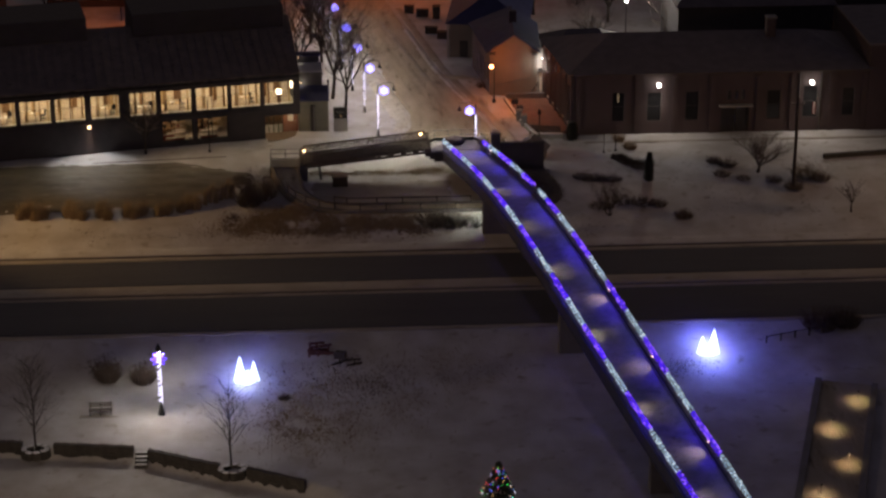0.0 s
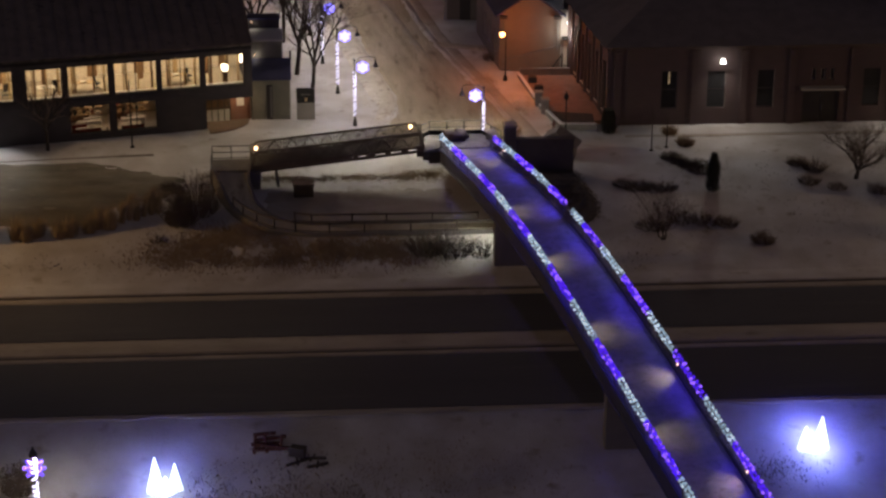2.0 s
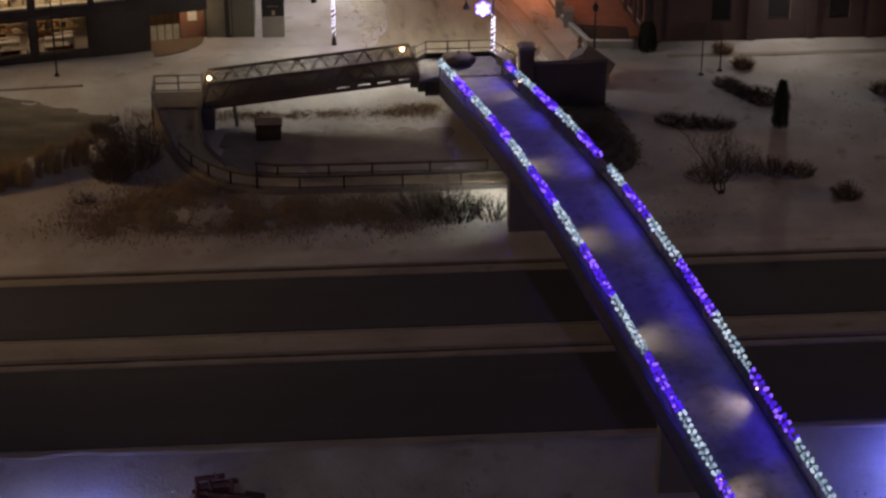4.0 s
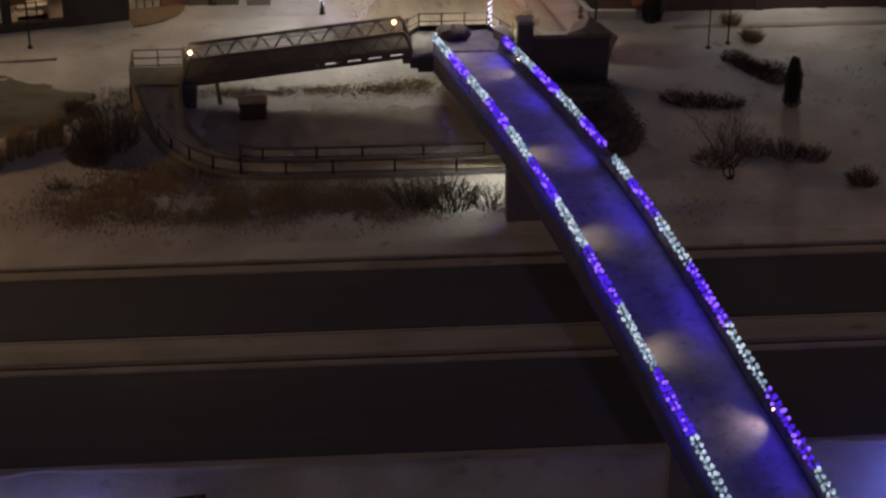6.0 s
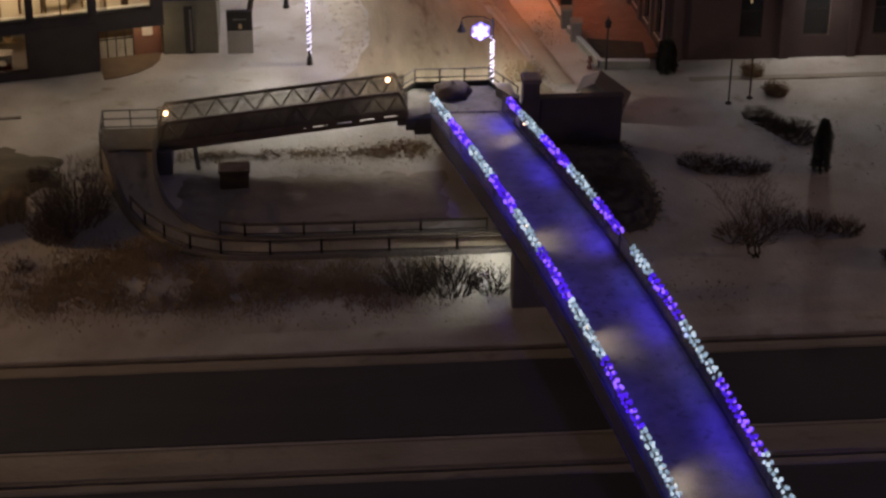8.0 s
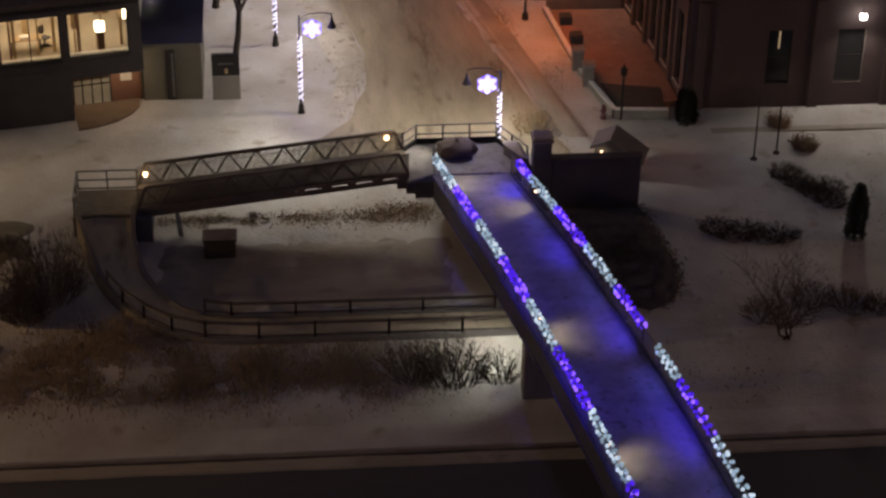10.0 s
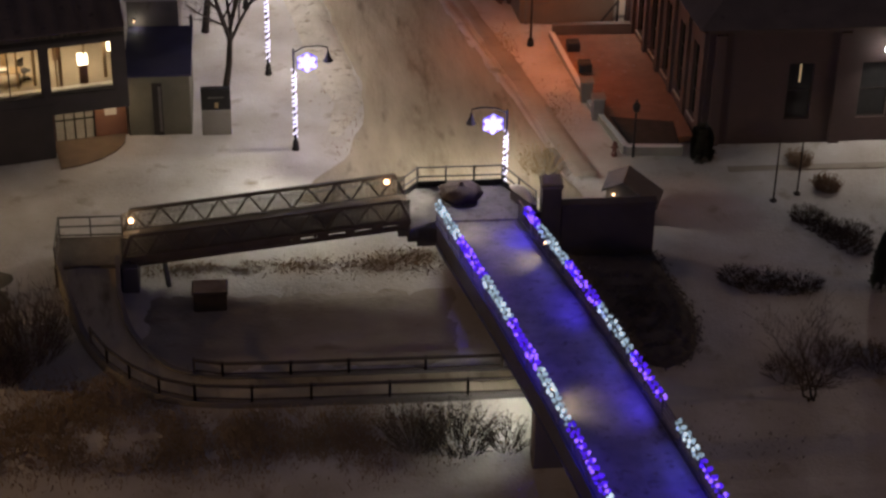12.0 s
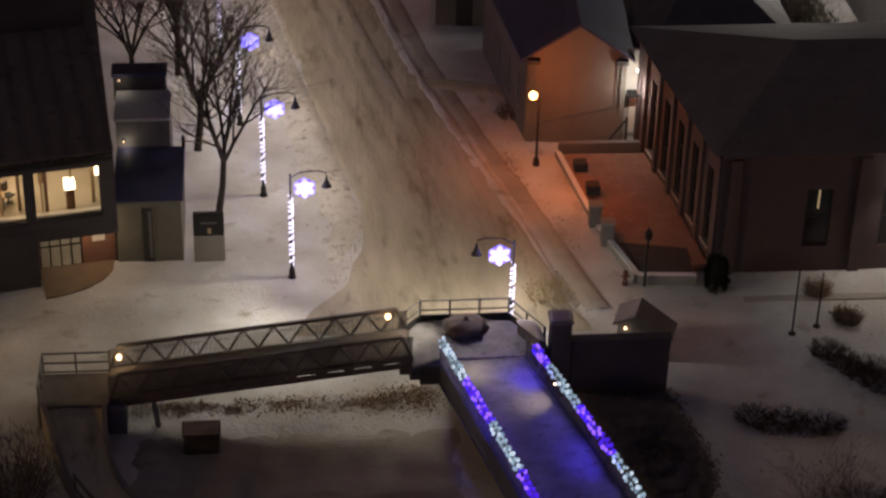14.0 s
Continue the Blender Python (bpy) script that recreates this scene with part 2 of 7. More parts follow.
# ---- building blocks ----
class Geo:
    """Vertices and faces gathered from simple solids."""

    def __init__(self):
        self.v, self.f = [], []

    def add(self, vs, fs):
        n = len(self.v)
        self.v += [tuple(p) for p in vs]
        self.f += [tuple(i + n for i in q) for q in fs]
        return self

    def box(self, x0, y0, z0, x1, y1, z1):
        vs = [(x, y, z) for z in (z0, z1) for x, y in ((x0, y0), (x1, y0), (x1, y1), (x0, y1))]
        return self.add(vs, [(3, 2, 1, 0), (4, 5, 6, 7), (0, 1, 5, 4), (1, 2, 6, 5), (2, 3, 7, 6), (3, 0, 4, 7)])

    def beam(self, p, q, w, h, up=(0, 0, 1)):
        p, q = Vector(p), Vector(q)
        d = (q - p).normalized()
        s = d.cross(Vector(up))
        s = s.normalized() if s.length > 1e-4 else Vector((1, 0, 0))
        u = s.cross(d).normalized()
        vs = [e + s * a * w / 2 + u * b * h / 2 for e in (p, q) for a, b in ((-1, -1), (1, -1), (1, 1), (-1, 1))]
        return self.add(vs, [(3, 2, 1, 0), (4, 5, 6, 7), (0, 1, 5, 4), (1, 2, 6, 5), (2, 3, 7, 6), (3, 0, 4, 7)])

    def tube(self, pts, radii, n=6):
        pts = [Vector(p) for p in pts]
        if not isinstance(radii, (list, tuple)):
            radii = [radii] * len(pts)
        vs, fs = [], []
        for i, p in enumerate(pts):
            d = (pts[min(i + 1, len(pts) - 1)] - pts[max(i - 1, 0)]).normalized()
            s = d.cross(Vector((0.02, 0.03, 1)) if abs(d.z) < 0.95 else Vector((1, 0, 0))).normalized()
            u = s.cross(d)
            vs += [p + (s * math.cos(6.2832 * k / n) + u * math.sin(6.2832 * k / n)) * radii[i] for k in range(n)]
        for i in range(len(pts) - 1):
            for k in range(n):
                a, b = i * n + k, i * n + (k + 1) % n
                fs.append((a, b, b + n, a + n))
        fs += [tuple(range(n))[::-1], tuple(range(len(vs) - n, len(vs)))]
        return self.add(vs, fs)

    def ball(self, c, r, n=6, m=4, sz=1.0):
        c = Vector(c)
        vs, fs = [c + Vector((0, 0, -r * sz))], []
        for j in range(1, m):
            a = math.pi * j / m
            vs += [c + Vector((r * math.sin(a) * math.cos(6.2832 * k / n), r * math.sin(a) * math.sin(6.2832 * k / n), -r * sz * math.cos(a))) for k in range(n)]
        vs.append(c + Vector((0, 0, r * sz)))
        for k in range(n):
            fs.append((0, 1 + (k + 1) % n, 1 + k))
            for j in range(m - 2):
                a, b = 1 + j * n + k, 1 + j * n + (k + 1) % n
                fs.append((a, b, b + n, a + n))
            t = 1 + (m - 2) * n
            fs.append((t + k, t + (k + 1) % n, len(vs) - 1))
        return self.add(vs, fs)

    def lathe(self, prof, n=12, c=(0, 0, 0)):
        vs = [(c[0] + r * math.cos(6.2832 * k / n), c[1] + r * math.sin(6.2832 * k / n), c[2] + z) for r, z in prof for k in range(n)]
        fs = [(i * n + k, i * n + (k + 1) % n, (i + 1) * n + (k + 1) % n, (i + 1) * n + k) for i in range(len(prof) - 1) for k in range(n)]
        fs += [tuple(range(n))[::-1], tuple(range(len(vs) - n, len(vs)))]
        return self.add(vs, fs)

    def prism(self, poly, z0, z1):
        n = len(poly)
        vs = [(x, y, z) for z in (z0, z1) for x, y in poly]
        return self.add(vs, [tuple(range(n))[::-1], tuple(range(n, 2 * n))] + [(i, (i + 1) % n, n + (i + 1) % n, n + i) for i in range(n)])


def mesh_of(name, g, material, bevel=0.0, smooth=False):
    me = bpy.data.meshes.new(name)
    if isinstance(g, Geo):
        me.from_pydata(g.v, [], g.f)
    else:
        g.to_mesh(me)
        g.free()
    if bevel:
        bm = bmesh.new()
        bm.from_mesh(me)
        bmesh.ops.bevel(bm, geom=bm.edges[:], offset=bevel, segments=1, affect="EDGES", clamp_overlap=True)
        bm.to_mesh(me)
        bm.free()
    for m in material if isinstance(material, (list, tuple)) else [material]:
        me.materials.append(m)
    if smooth:
        me.polygons.foreach_set("use_smooth", [True] * len(me.polygons))
    me.update()
    return me


def part(name, g, material, parent, label="", bevel=0.0, smooth=False):
    ob = new(name, mesh_of(name, g, material, bevel, smooth))
    ob.parent = parent
    return tagged(ob, label)


def thing(name, m=Matrix(), label="", category="", group="", kind=""):
    ob = new(name)
    ob.matrix_basis = m
    ob.empty_display_size = 0.2
    return tagged(ob, label, category, group, kind)


def solo(name, g, material, label="", category="", group="", kind="", m=Matrix(), bevel=0.0, smooth=False):
    ob = new(name, mesh_of(name, g, material, bevel, smooth))
    ob.matrix_basis = m
    return tagged(ob, label, category, group, kind)


def smooth01(a, b, v):
    t = min(1, max(0, (v - a) / (b - a)))
    return t * t * (3 - 2 * t)


def lerp(pts, v):
    if v <= pts[0][0]:
        return pts[0][1]
    for (a, p), (b, q) in zip(pts, pts[1:]):
        if v <= b:
            return p + (q - p) * (v - a) / (b - a)
    return pts[-1][1]


# ---- ground ----
PARK = [(60, -3.0), (112, -2.6), (128, -2.45), (139, -2.35), (144, -2.05), (147, -1.25), (150.3, -0.02)]
MID = PARK + [(168.3, -0.02), (169.6, 0.15), (173.0, 0.9), (174.2, 1.3), (177.6, 1.35), (181.0, 1.5), (182.8, 1.75), (184.6, 2.02), (186.2, 2.3), (187.3, 2.64), (189, 2.7), (400, 2.9)]
LEFT = PARK + [(168.3, -0.02), (169.6, 0.15), (174.5, 0.75), (176.4, 1.15), (178.5, 1.9), (182, 2.45), (187, 2.7), (400, 2.9)]
RIGHT = PARK + [(168.3, -0.02), (169.6, 0.15), (177, 0.85), (182, 1.55), (187, 2.15), (190.5, 2.3), (193.5, 2.4), (200, 2.6), (400, 2.9)]


PARK_WALL = [(-34, 134.9), (-29, 134.6), (-25, 134.0), (-18.4, 133.0), (-17.2, 132.4), (-12, 129.8), (-9.6, 129.1), (-5, 126.6), (-1, 124)]


def ground_z(x, y):
    a = smooth01(-12, -5, x)
    b = smooth01(13.5, 21, x)
    z = lerp(LEFT, y) * (1 - a) + (lerp(MID, y) * (1 - b) + lerp(RIGHT, y) * b) * a
    if not 150.2 < y < 168.4:
        z += 0.07 * noise.noise((x * 0.25, y * 0.25, 0)) + 0.035 * noise.noise((x * 0.9, y * 0.9, 3)) * smooth01(0, 2, min(abs(y - 150.2), abs(y - 168.4)))
        z += 0.55 * smooth01(0, 6, x - 34) * smooth01(128, 140, y) * (1 - smooth01(142, 149, y))
    if x < -1 and y < 140:
        z -= 0.75 * smooth01(-0.2, 0.3, lerp(PARK_WALL, x) - y) * smooth01(1, 5, -x)
    return z


def spaced(stops):
    out = []
    for (a, n), (b, _) in zip(stops, stops[1:]):
        out += [a + (b - a) * i / n for i in range(n)]
    return out + [stops[-1][0]]


xs = spaced([(-1600, 5), (-200, 8), (-60, 10), (-40, 200), (60, 10), (90, 8), (250, 5), (1600, 0)])
ys = spaced([(-600, 5), (0, 10), (100, 40), (126, 48), (150.2, 1), (150.3, 6), (168.3, 1), (168.4, 60), (200, 60), (260, 12), (400, 6), (1800, 0)])
g = Geo()
g.v = [(x, y, ground_z(x, y)) for y in ys for x in xs]
nx = len(xs)
g.f = [(j * nx + i, j * nx + i + 1, (j + 1) * nx + i + 1, (j + 1) * nx + i) for j in range(len(ys) - 1) for i in range(nx - 1)]
solo("ground", g, SNOW, "uneven snow-covered ground with dirt and stubble showing through", "ground", kind="structure", smooth=True)

# divided road: two wet carriageways, a snowy median and kerbs
solo("road_near", Geo().box(-500, 150.45, -0.3, 500, 158.35, 0.03), ASPHALT, "dark wet asphalt carriageway cleared of snow", "road", kind="structure")
solo("road_far", Geo().box(-500, 161.0, -0.3, 500, 167.25, 0.03), ASPHALT, "dark wet asphalt carriageway cleared of snow", "road", kind="structure")


def strip(y0, y1, z0, z1, wob, seed):
    """A long ragged strip along the road."""
    h = Geo()
    n = 260
    for i in range(n):
        x = -130 + i
        a = wob * noise.noise((x * 0.35, seed, 0)) + wob * 0.6 * noise.noise((x * 1.3, seed, 5))
        b = wob * noise.noise((x * 0.35, seed + 9, 0)) + wob * 0.6 * noise.noise((x * 1.3, seed + 9, 5))
        up = 0.03 * noise.noise((x * 0.6, seed, 8))
        h.v += [(x, y0 + a, z0), (x, y0 + a + 0.12, z1 + up), (x, (y0 + y1) / 2, z1 + 0.04 - up), (x, y1 + b - 0.12, z1 + up), (x, y1 + b, z0)]
        if i:
            for k in range(4):
                p = (i - 1) * 5 + k
                h.f.append((p, p + 5, p + 6, p + 1))
    return h


med = thing("median", label="raised median of dirty ploughed snow between kerbs", category="median", kind="structure")
part("snow_cover", strip(158.45, 160.5, 0.0, 0.19, 0.07, 1), SLUSH, med)
part("gutter_snow", strip(157.7, 158.36, 0.0, 0.08, 0.07, 2), SLUSH, med)
part("kerb", Geo().box(-500, 158.33, -0.1, 500, 158.52, 0.16), KERB, med)
part("kerb", Geo().box(-500, 160.4, -0.1, 500, 160.58, 0.16), KERB, med)
solo("kerb_far", Geo().box(-500, 167.62, -0.1, 500, 167.8, 0.17), KERB, "low dark concrete kerb", "kerb", kind="structure")
solo("gutter_far", strip(166.75, 167.65, 0.0, 0.09, 0.07, 5), SLUSH, "dirty snow in the gutter beside a kerb", "gutter snow", kind="structure")
solo("verge_far", strip(167.8, 169.8, 0.0, 0.19, 0.06, 6), SNOW, "ploughed snow verge behind a kerb", "verge", kind="structure")
solo("verge_near", strip(149.9, 150.6, -0.16, -0.03, 0.16, 7), SLUSH, "ragged ploughed snow edge of a road", "verge", kind="structure")

# the street that leads away from the bridge, in packed snow
g = Geo()
LEFT_EDGE = [(188.6, 1.5), (190.4, 3.9), (193.8, 5.7), (198.5, 6.8), (204.4, 5.7), (210.9, 4.7), (218, 3.6), (243, -0.4), (300, -9)]
RIGHT_EDGE = [(188.6, 16.7), (189.7, 16.4), (195.4, 15.2), (202.2, 13.7), (209.2, 12.0), (217.7, 10.1), (243, 6.2), (300, -2.0)]
rows = 240
for j in range(rows):
    y = 188.6 + (300 - 188.6) * j / (rows - 1)
    a, b = sum(lerp(LEFT_EDGE, y + k) for k in (-2.5, -1.2, 0, 1.2, 2.5)) / 5 + 0.35 * noise.noise((y * 0.5, 1, 1)), lerp(RIGHT_EDGE, y) + 0.25 * noise.noise((y * 0.5, 7, 1))
    for i in range(41):
        u = i / 40
        x = a + (b - a) * u
        rut = sum(math.exp(-((u - c) / 0.035) ** 2) for c in (0.30, 0.46, 0.60, 0.76))
        z = lerp(MID, y) + 0.13 - 0.05 * rut + 0.05 * noise.noise((x * 1.1, y * 0.35, 2)) + 0.03 * noise.noise((x * 3, y * 1.2, 4))
        g.v.append((x, y, z - (0.2 if i in (0, 40) or j == 0 else 0)))
        if i and j:
            n = j * 41 + i
            g.f.append((n - 42, n - 41, n, n - 1))
solo("road_street", g, STREET, "street of packed tan snow with wheel ruts", "street", kind="structure", smooth=True)


# driveway with ruts; its dark colour also carries the falloff of the light
g = Geo()
for i in range(131):
    x = -75 + i * 0.5
    u = smooth01(-19, -9.5, x)
    for k in range(25):
        e = (k / 12) - 1
        y = 181.9 + 0.03 * (x + 20) + e * (5.2 - 3.0 * u) + 0.25 * noise.noise((x * 0.3, k, 9))
        rut = sum(math.exp(-((e - c) / 0.08) ** 2) for c in (0.0, 0.2, 0.42, 0.64))
        rise = 0.17 + 0.05 * noise.noise((x * 0.35, y * 0.9, 3)) + 0.13 * noise.noise((x * 0.8, y * 1.5, 5)) + 0.05 * noise.noise((x * 3.1, y * 5, 8)) - 0.16 * smooth01(-0.35, -1.0, e) - 0.14 * smooth01(0.6, 1.0, e)
        g.v.append((x, y, ground_z(x, y) + rise - 0.025 * rut - (0.3 if k in (0, 24) or i == 130 else 0.12 * u)))
        if i and k:
            n = i * 25 + k
            g.f.append((n - 26, n - 1, n, n - 25))
solo("driveway", g, DRIVE, "driveway of brown snow with wheel ruts, darkened where the light falls off", "driveway", kind="structure", smooth=True)


def bank(name, line, w, h, seed, material, label):
    """A ploughed ridge of snow along a line."""
    h_ = Geo()
    m = len(line) * 14
    for i in range(m):
        y = line[0][0] + (line[-1][0] - line[0][0]) * i / (m - 1)
        x = lerp(line, y)
        for k in range(7):
            u = k / 6 * 2 - 1
            up = h * (1 - u * u) * min(1, 5 * i / m, 5 * (m - 1 - i) / m) * (0.75 + 0.7 * noise.noise((x * 0.8 + k, y * 0.9, seed)))
            h_.v.append((x + u * w / 2 * min(1, 0.3 + 5 * i / m) + 0.12 * noise.noise((k, y, seed)), y, lerp(MID, y) + 0.06 * min(1, 5 * i / m, 5 * (m - 1 - i) / m) - 0.03 - (0.14 if k in (0, 6) else 0) + up))
            if i and k:
                n = i * 7 + k
                h_.f.append((n - 8, n - 7, n, n - 1))
    return solo(name, h_, material, label, "snow bank", kind="structure", smooth=True)


bank("snow_bank_left", [(y, x - 0.9 + 0.3 * math.sin(y)) for y, x in LEFT_EDGE[2:8]], 2.5, 0.34, 2, CHURN, "lumpy churned and dirty snow bank beside the street")
bank("snow_bank_right", [(y, x - 0.15) for y, x in RIGHT_EDGE[1:7]], 0.9, 0.22, 4, SNOW, "low lumpy snow ridge beside the street")
g = Geo()
for j in range(150):
    y = 190.5 + 0.36 * j
    for k in range(6):
        x = lerp(RIGHT_EDGE, y) + 0.35 + 0.24 * k + 0.1 * noise.noise((y * 0.6, k, 21))
        g.v.append((x, y, lerp(MID, y) + 0.06 + 0.02 * noise.noise((x * 2, y, 3)) - (0.12 if k in (0, 5) or j in (0, 149) else 0)))
        if j and k:
            n = j * 6 + k
            g.f.append((n - 7, n - 6, n, n - 1))
solo("side_path", g, SLUSH, "brown trodden path along the street behind a snow ridge", "path", kind="structure", smooth=True)
g = Geo()
for i in range(40):
    x = 9.6 + 0.15 * i
    for k in range(7):
        y = 214.6 - 0.28 * (x - 9.6) + (k - 3) * 0.24 + 0.12 * noise.noise((x, k, 31))
        g.v.append((x, y, lerp(MID, y) + 0.17 - 0.03 * (k in (2, 4)) - (0.16 if k in (0, 6) or i in (0, 39) else 0)))
        if i and k:
            n = i * 7 + k
            g.f.append((n - 8, n - 1, n, n - 7))
solo("side_drive", g, STREET, "brown wheel track that crosses the snow between street and house", "track", kind="structure", smooth=True)
bank("snow_ridge", [(204, 11.3), (212, 9.3), (222, 7.4), (243, 3.6)], 1.1, 0.15, 6, SLUSH, "low ridge of untouched snow between wheel tracks")

# ---- footbridge over the road ----
RAIL_Z = [(96, 1.65), (110, 2.5), (122.5, 3.4), (132.3, 4.3), (142, 5.3), (149, 6.0), (153, 6.35), (157, 6.65), (161, 6.85), (165, 6.9), (169, 6.8), (173, 6.6), (177, 6.2), (180, 5.85), (183.5, 5.45), (190, 4.9)]


def rail_z(y):
    return sum(lerp(RAIL_Z, y + d) for d in (-4, -2, 0, 2, 4)) / 5


def rail_x(y, side):
    return 14.43 - 0.1935 * (y - 157) if side < 0 else 18.65 - 0.1986 * (y - 157) - 0.00036 * (y - 157) ** 2


def deck_z(y):
    return rail_z(y) - 1.12


Y0, Y1 = 97.0, 184.2
bridge = thing("pedestrian_bridge", pose(13.9, 171.0, 0.5), "arched steel footbridge with trodden snow on its deck, over the road", "footbridge")
BO = Vector((13.9, 171.0, 0.5))


def sweep(x_in, x_out, z_lo, z_hi, side, n=120, dip=0.0):
    """A bar along the arched deck, between two offsets from one rail line."""
    h = Geo()
    for i in range(n + 1):
        y = Y0 + (Y1 - Y0) * i / n
        x, z = rail_x(y, side), deck_z(y)
        h.v += [Vector((x + a, y, z + b)) - BO for a, b in ((x_in, z_lo), (x_out, z_lo), (x_out, z_hi), (x_in, z_hi))]
        if i:
            for k in range(4):
                p, q = (i - 1) * 4 + k, (i - 1) * 4 + (k + 1) % 4
                h.f.append((p, q, q + 4, p + 4))
    h.f += [(3, 2, 1, 0), tuple(range(len(h.v) - 4, len(h.v)))]
    return h


g = Geo()
nd = 300
for i in range(nd + 1):
    y = Y0 + (Y1 - Y0) * i / nd
    a, b = rail_x(y, -1), rail_x(y, 1)
    for k in range(13):
        u = k / 12
        z = deck_z(y) + (-0.22 if k in (0, 12) else 0.035 * noise.noise((u * 6, y * 1.5, 1)) + 0.05 * abs(u * 2 - 1) ** 3)
        g.v.append(Vector((a + 0.05 + (b - a - 0.1) * (max(0.0, min(1.0, (k - 1) / 10)) if 0 < k < 12 else u), y, z)) - BO)
        if i and k:
            n = i * 13 + k
            g.f.append((n - 14, n - 13, n, n - 1))
part("deck", g, DECK, bridge, "deck of trodden greyish snow", smooth=True)
for s in (-1, 1):
    part("girder", sweep(-s * 0.10, s * 0.12, -0.95, 0.06, s), GIRDER, bridge, "deep dark steel girder")
    part("flange", sweep(-s * 0.2, s * 0.2, -1.0, -0.94, s), GIRDER, bridge)
for i in range(24):
    y = Y0 + 1 + i * 3.7
    if y < Y1:
        h = Geo().beam(Vector((rail_x(y, -1) + 0.1, y, deck_z(y) - 0.5)) - BO, Vector((rail_x(y, 1) - 0.1, y, deck_z(y) - 0.5)) - BO, 0.2, 0.5)
        part("cross_beam", h, STEEL, bridge)
part("slab", sweep(0.1, 3.7, -0.3, -0.22, -1), CONCRETE, bridge)
for s in (-1, 1):
    railing = part("railing", sweep(-0.03, 0.03, 1.0, 1.06, s), RAIL, bridge, "galvanised railing with wire mesh")
    for zz in (0.14, 0.36, 0.58, 0.80):
        part("rail", sweep(-0.018, 0.018, zz, zz + 0.036, s), RAIL, railing)
    post = None
    y = Y1 - 0.1
    while y > Y0:
        p = Vector((rail_x(y, s), y, deck_z(y))) - BO
        if post is None:
            post = mesh_of("post", Geo().box(-0.04, -0.04, -0.3, 0.04, 0.04, 1.04).box(-0.07, -0.07, -0.3, 0.07, 0.07, 0.03), RAIL)
        o = new("post", post)
        o.parent, o.location = railing, p
        y -= 1.9
    h = Geo()
    y = Y1
    while y > Y0:
        x = rail_x(y, s)
        h.beam(Vector((x, y, deck_z(y) + 0.14)) - BO, Vector((x, y, deck_z(y) + 1.0)) - BO, 0.012, 0.012, (0, 1, 0))
        y -= 0.16
    tagged(part("infill", h, RAIL, railing, "close vertical infill bars"), kind="stuff")

for y, zb in ((171.2, 0.2), (147.2, -1.6), (124.0, -2.7), (104, -2.8)):
    xm, zt = (rail_x(y, -1) + rail_x(y, 1)) / 2, deck_z(y) - 0.98
    pier = part("pier", Geo().prism([(xm - 1.55 - BO.x, y - 0.45 - BO.y), (xm + 1.55 - BO.x, y - 0.45 - BO.y), (xm + 1.55 - BO.x, y + 0.45 - BO.y), (xm - 1.55 - BO.x, y + 0.45 - BO.y)], zb - 0.4 - BO.z, zt - 0.35 - BO.z), DARK_CONCRETE, bridge, "dark concrete pier", bevel=0.06)
    part("pier_cap", Geo().box(xm - 1.95 - BO.x, y - 0.55 - BO.y, zt - 0.37 - BO.z, xm + 1.95 - BO.x, y + 0.55 - BO.y, zt + 0.02 - BO.z), DARK_CONCRETE, pier, bevel=0.04)
solo("abutment_near", Geo().box(24.0, 90, -3.2, 31.5, 97.2, 0.5), CONCRETE, "concrete abutment at the foot of the footbridge", "abutment", kind="structure", bevel=0.05)

# light garlands wound round both handrails, in turn white and violet
rng = random.Random(4)


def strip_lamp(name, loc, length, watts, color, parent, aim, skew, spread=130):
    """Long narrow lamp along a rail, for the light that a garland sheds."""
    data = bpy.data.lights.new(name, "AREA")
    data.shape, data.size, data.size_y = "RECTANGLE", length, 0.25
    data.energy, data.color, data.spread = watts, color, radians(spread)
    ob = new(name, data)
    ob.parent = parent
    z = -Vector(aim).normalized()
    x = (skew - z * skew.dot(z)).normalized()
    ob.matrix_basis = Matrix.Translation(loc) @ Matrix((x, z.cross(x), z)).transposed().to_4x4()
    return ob


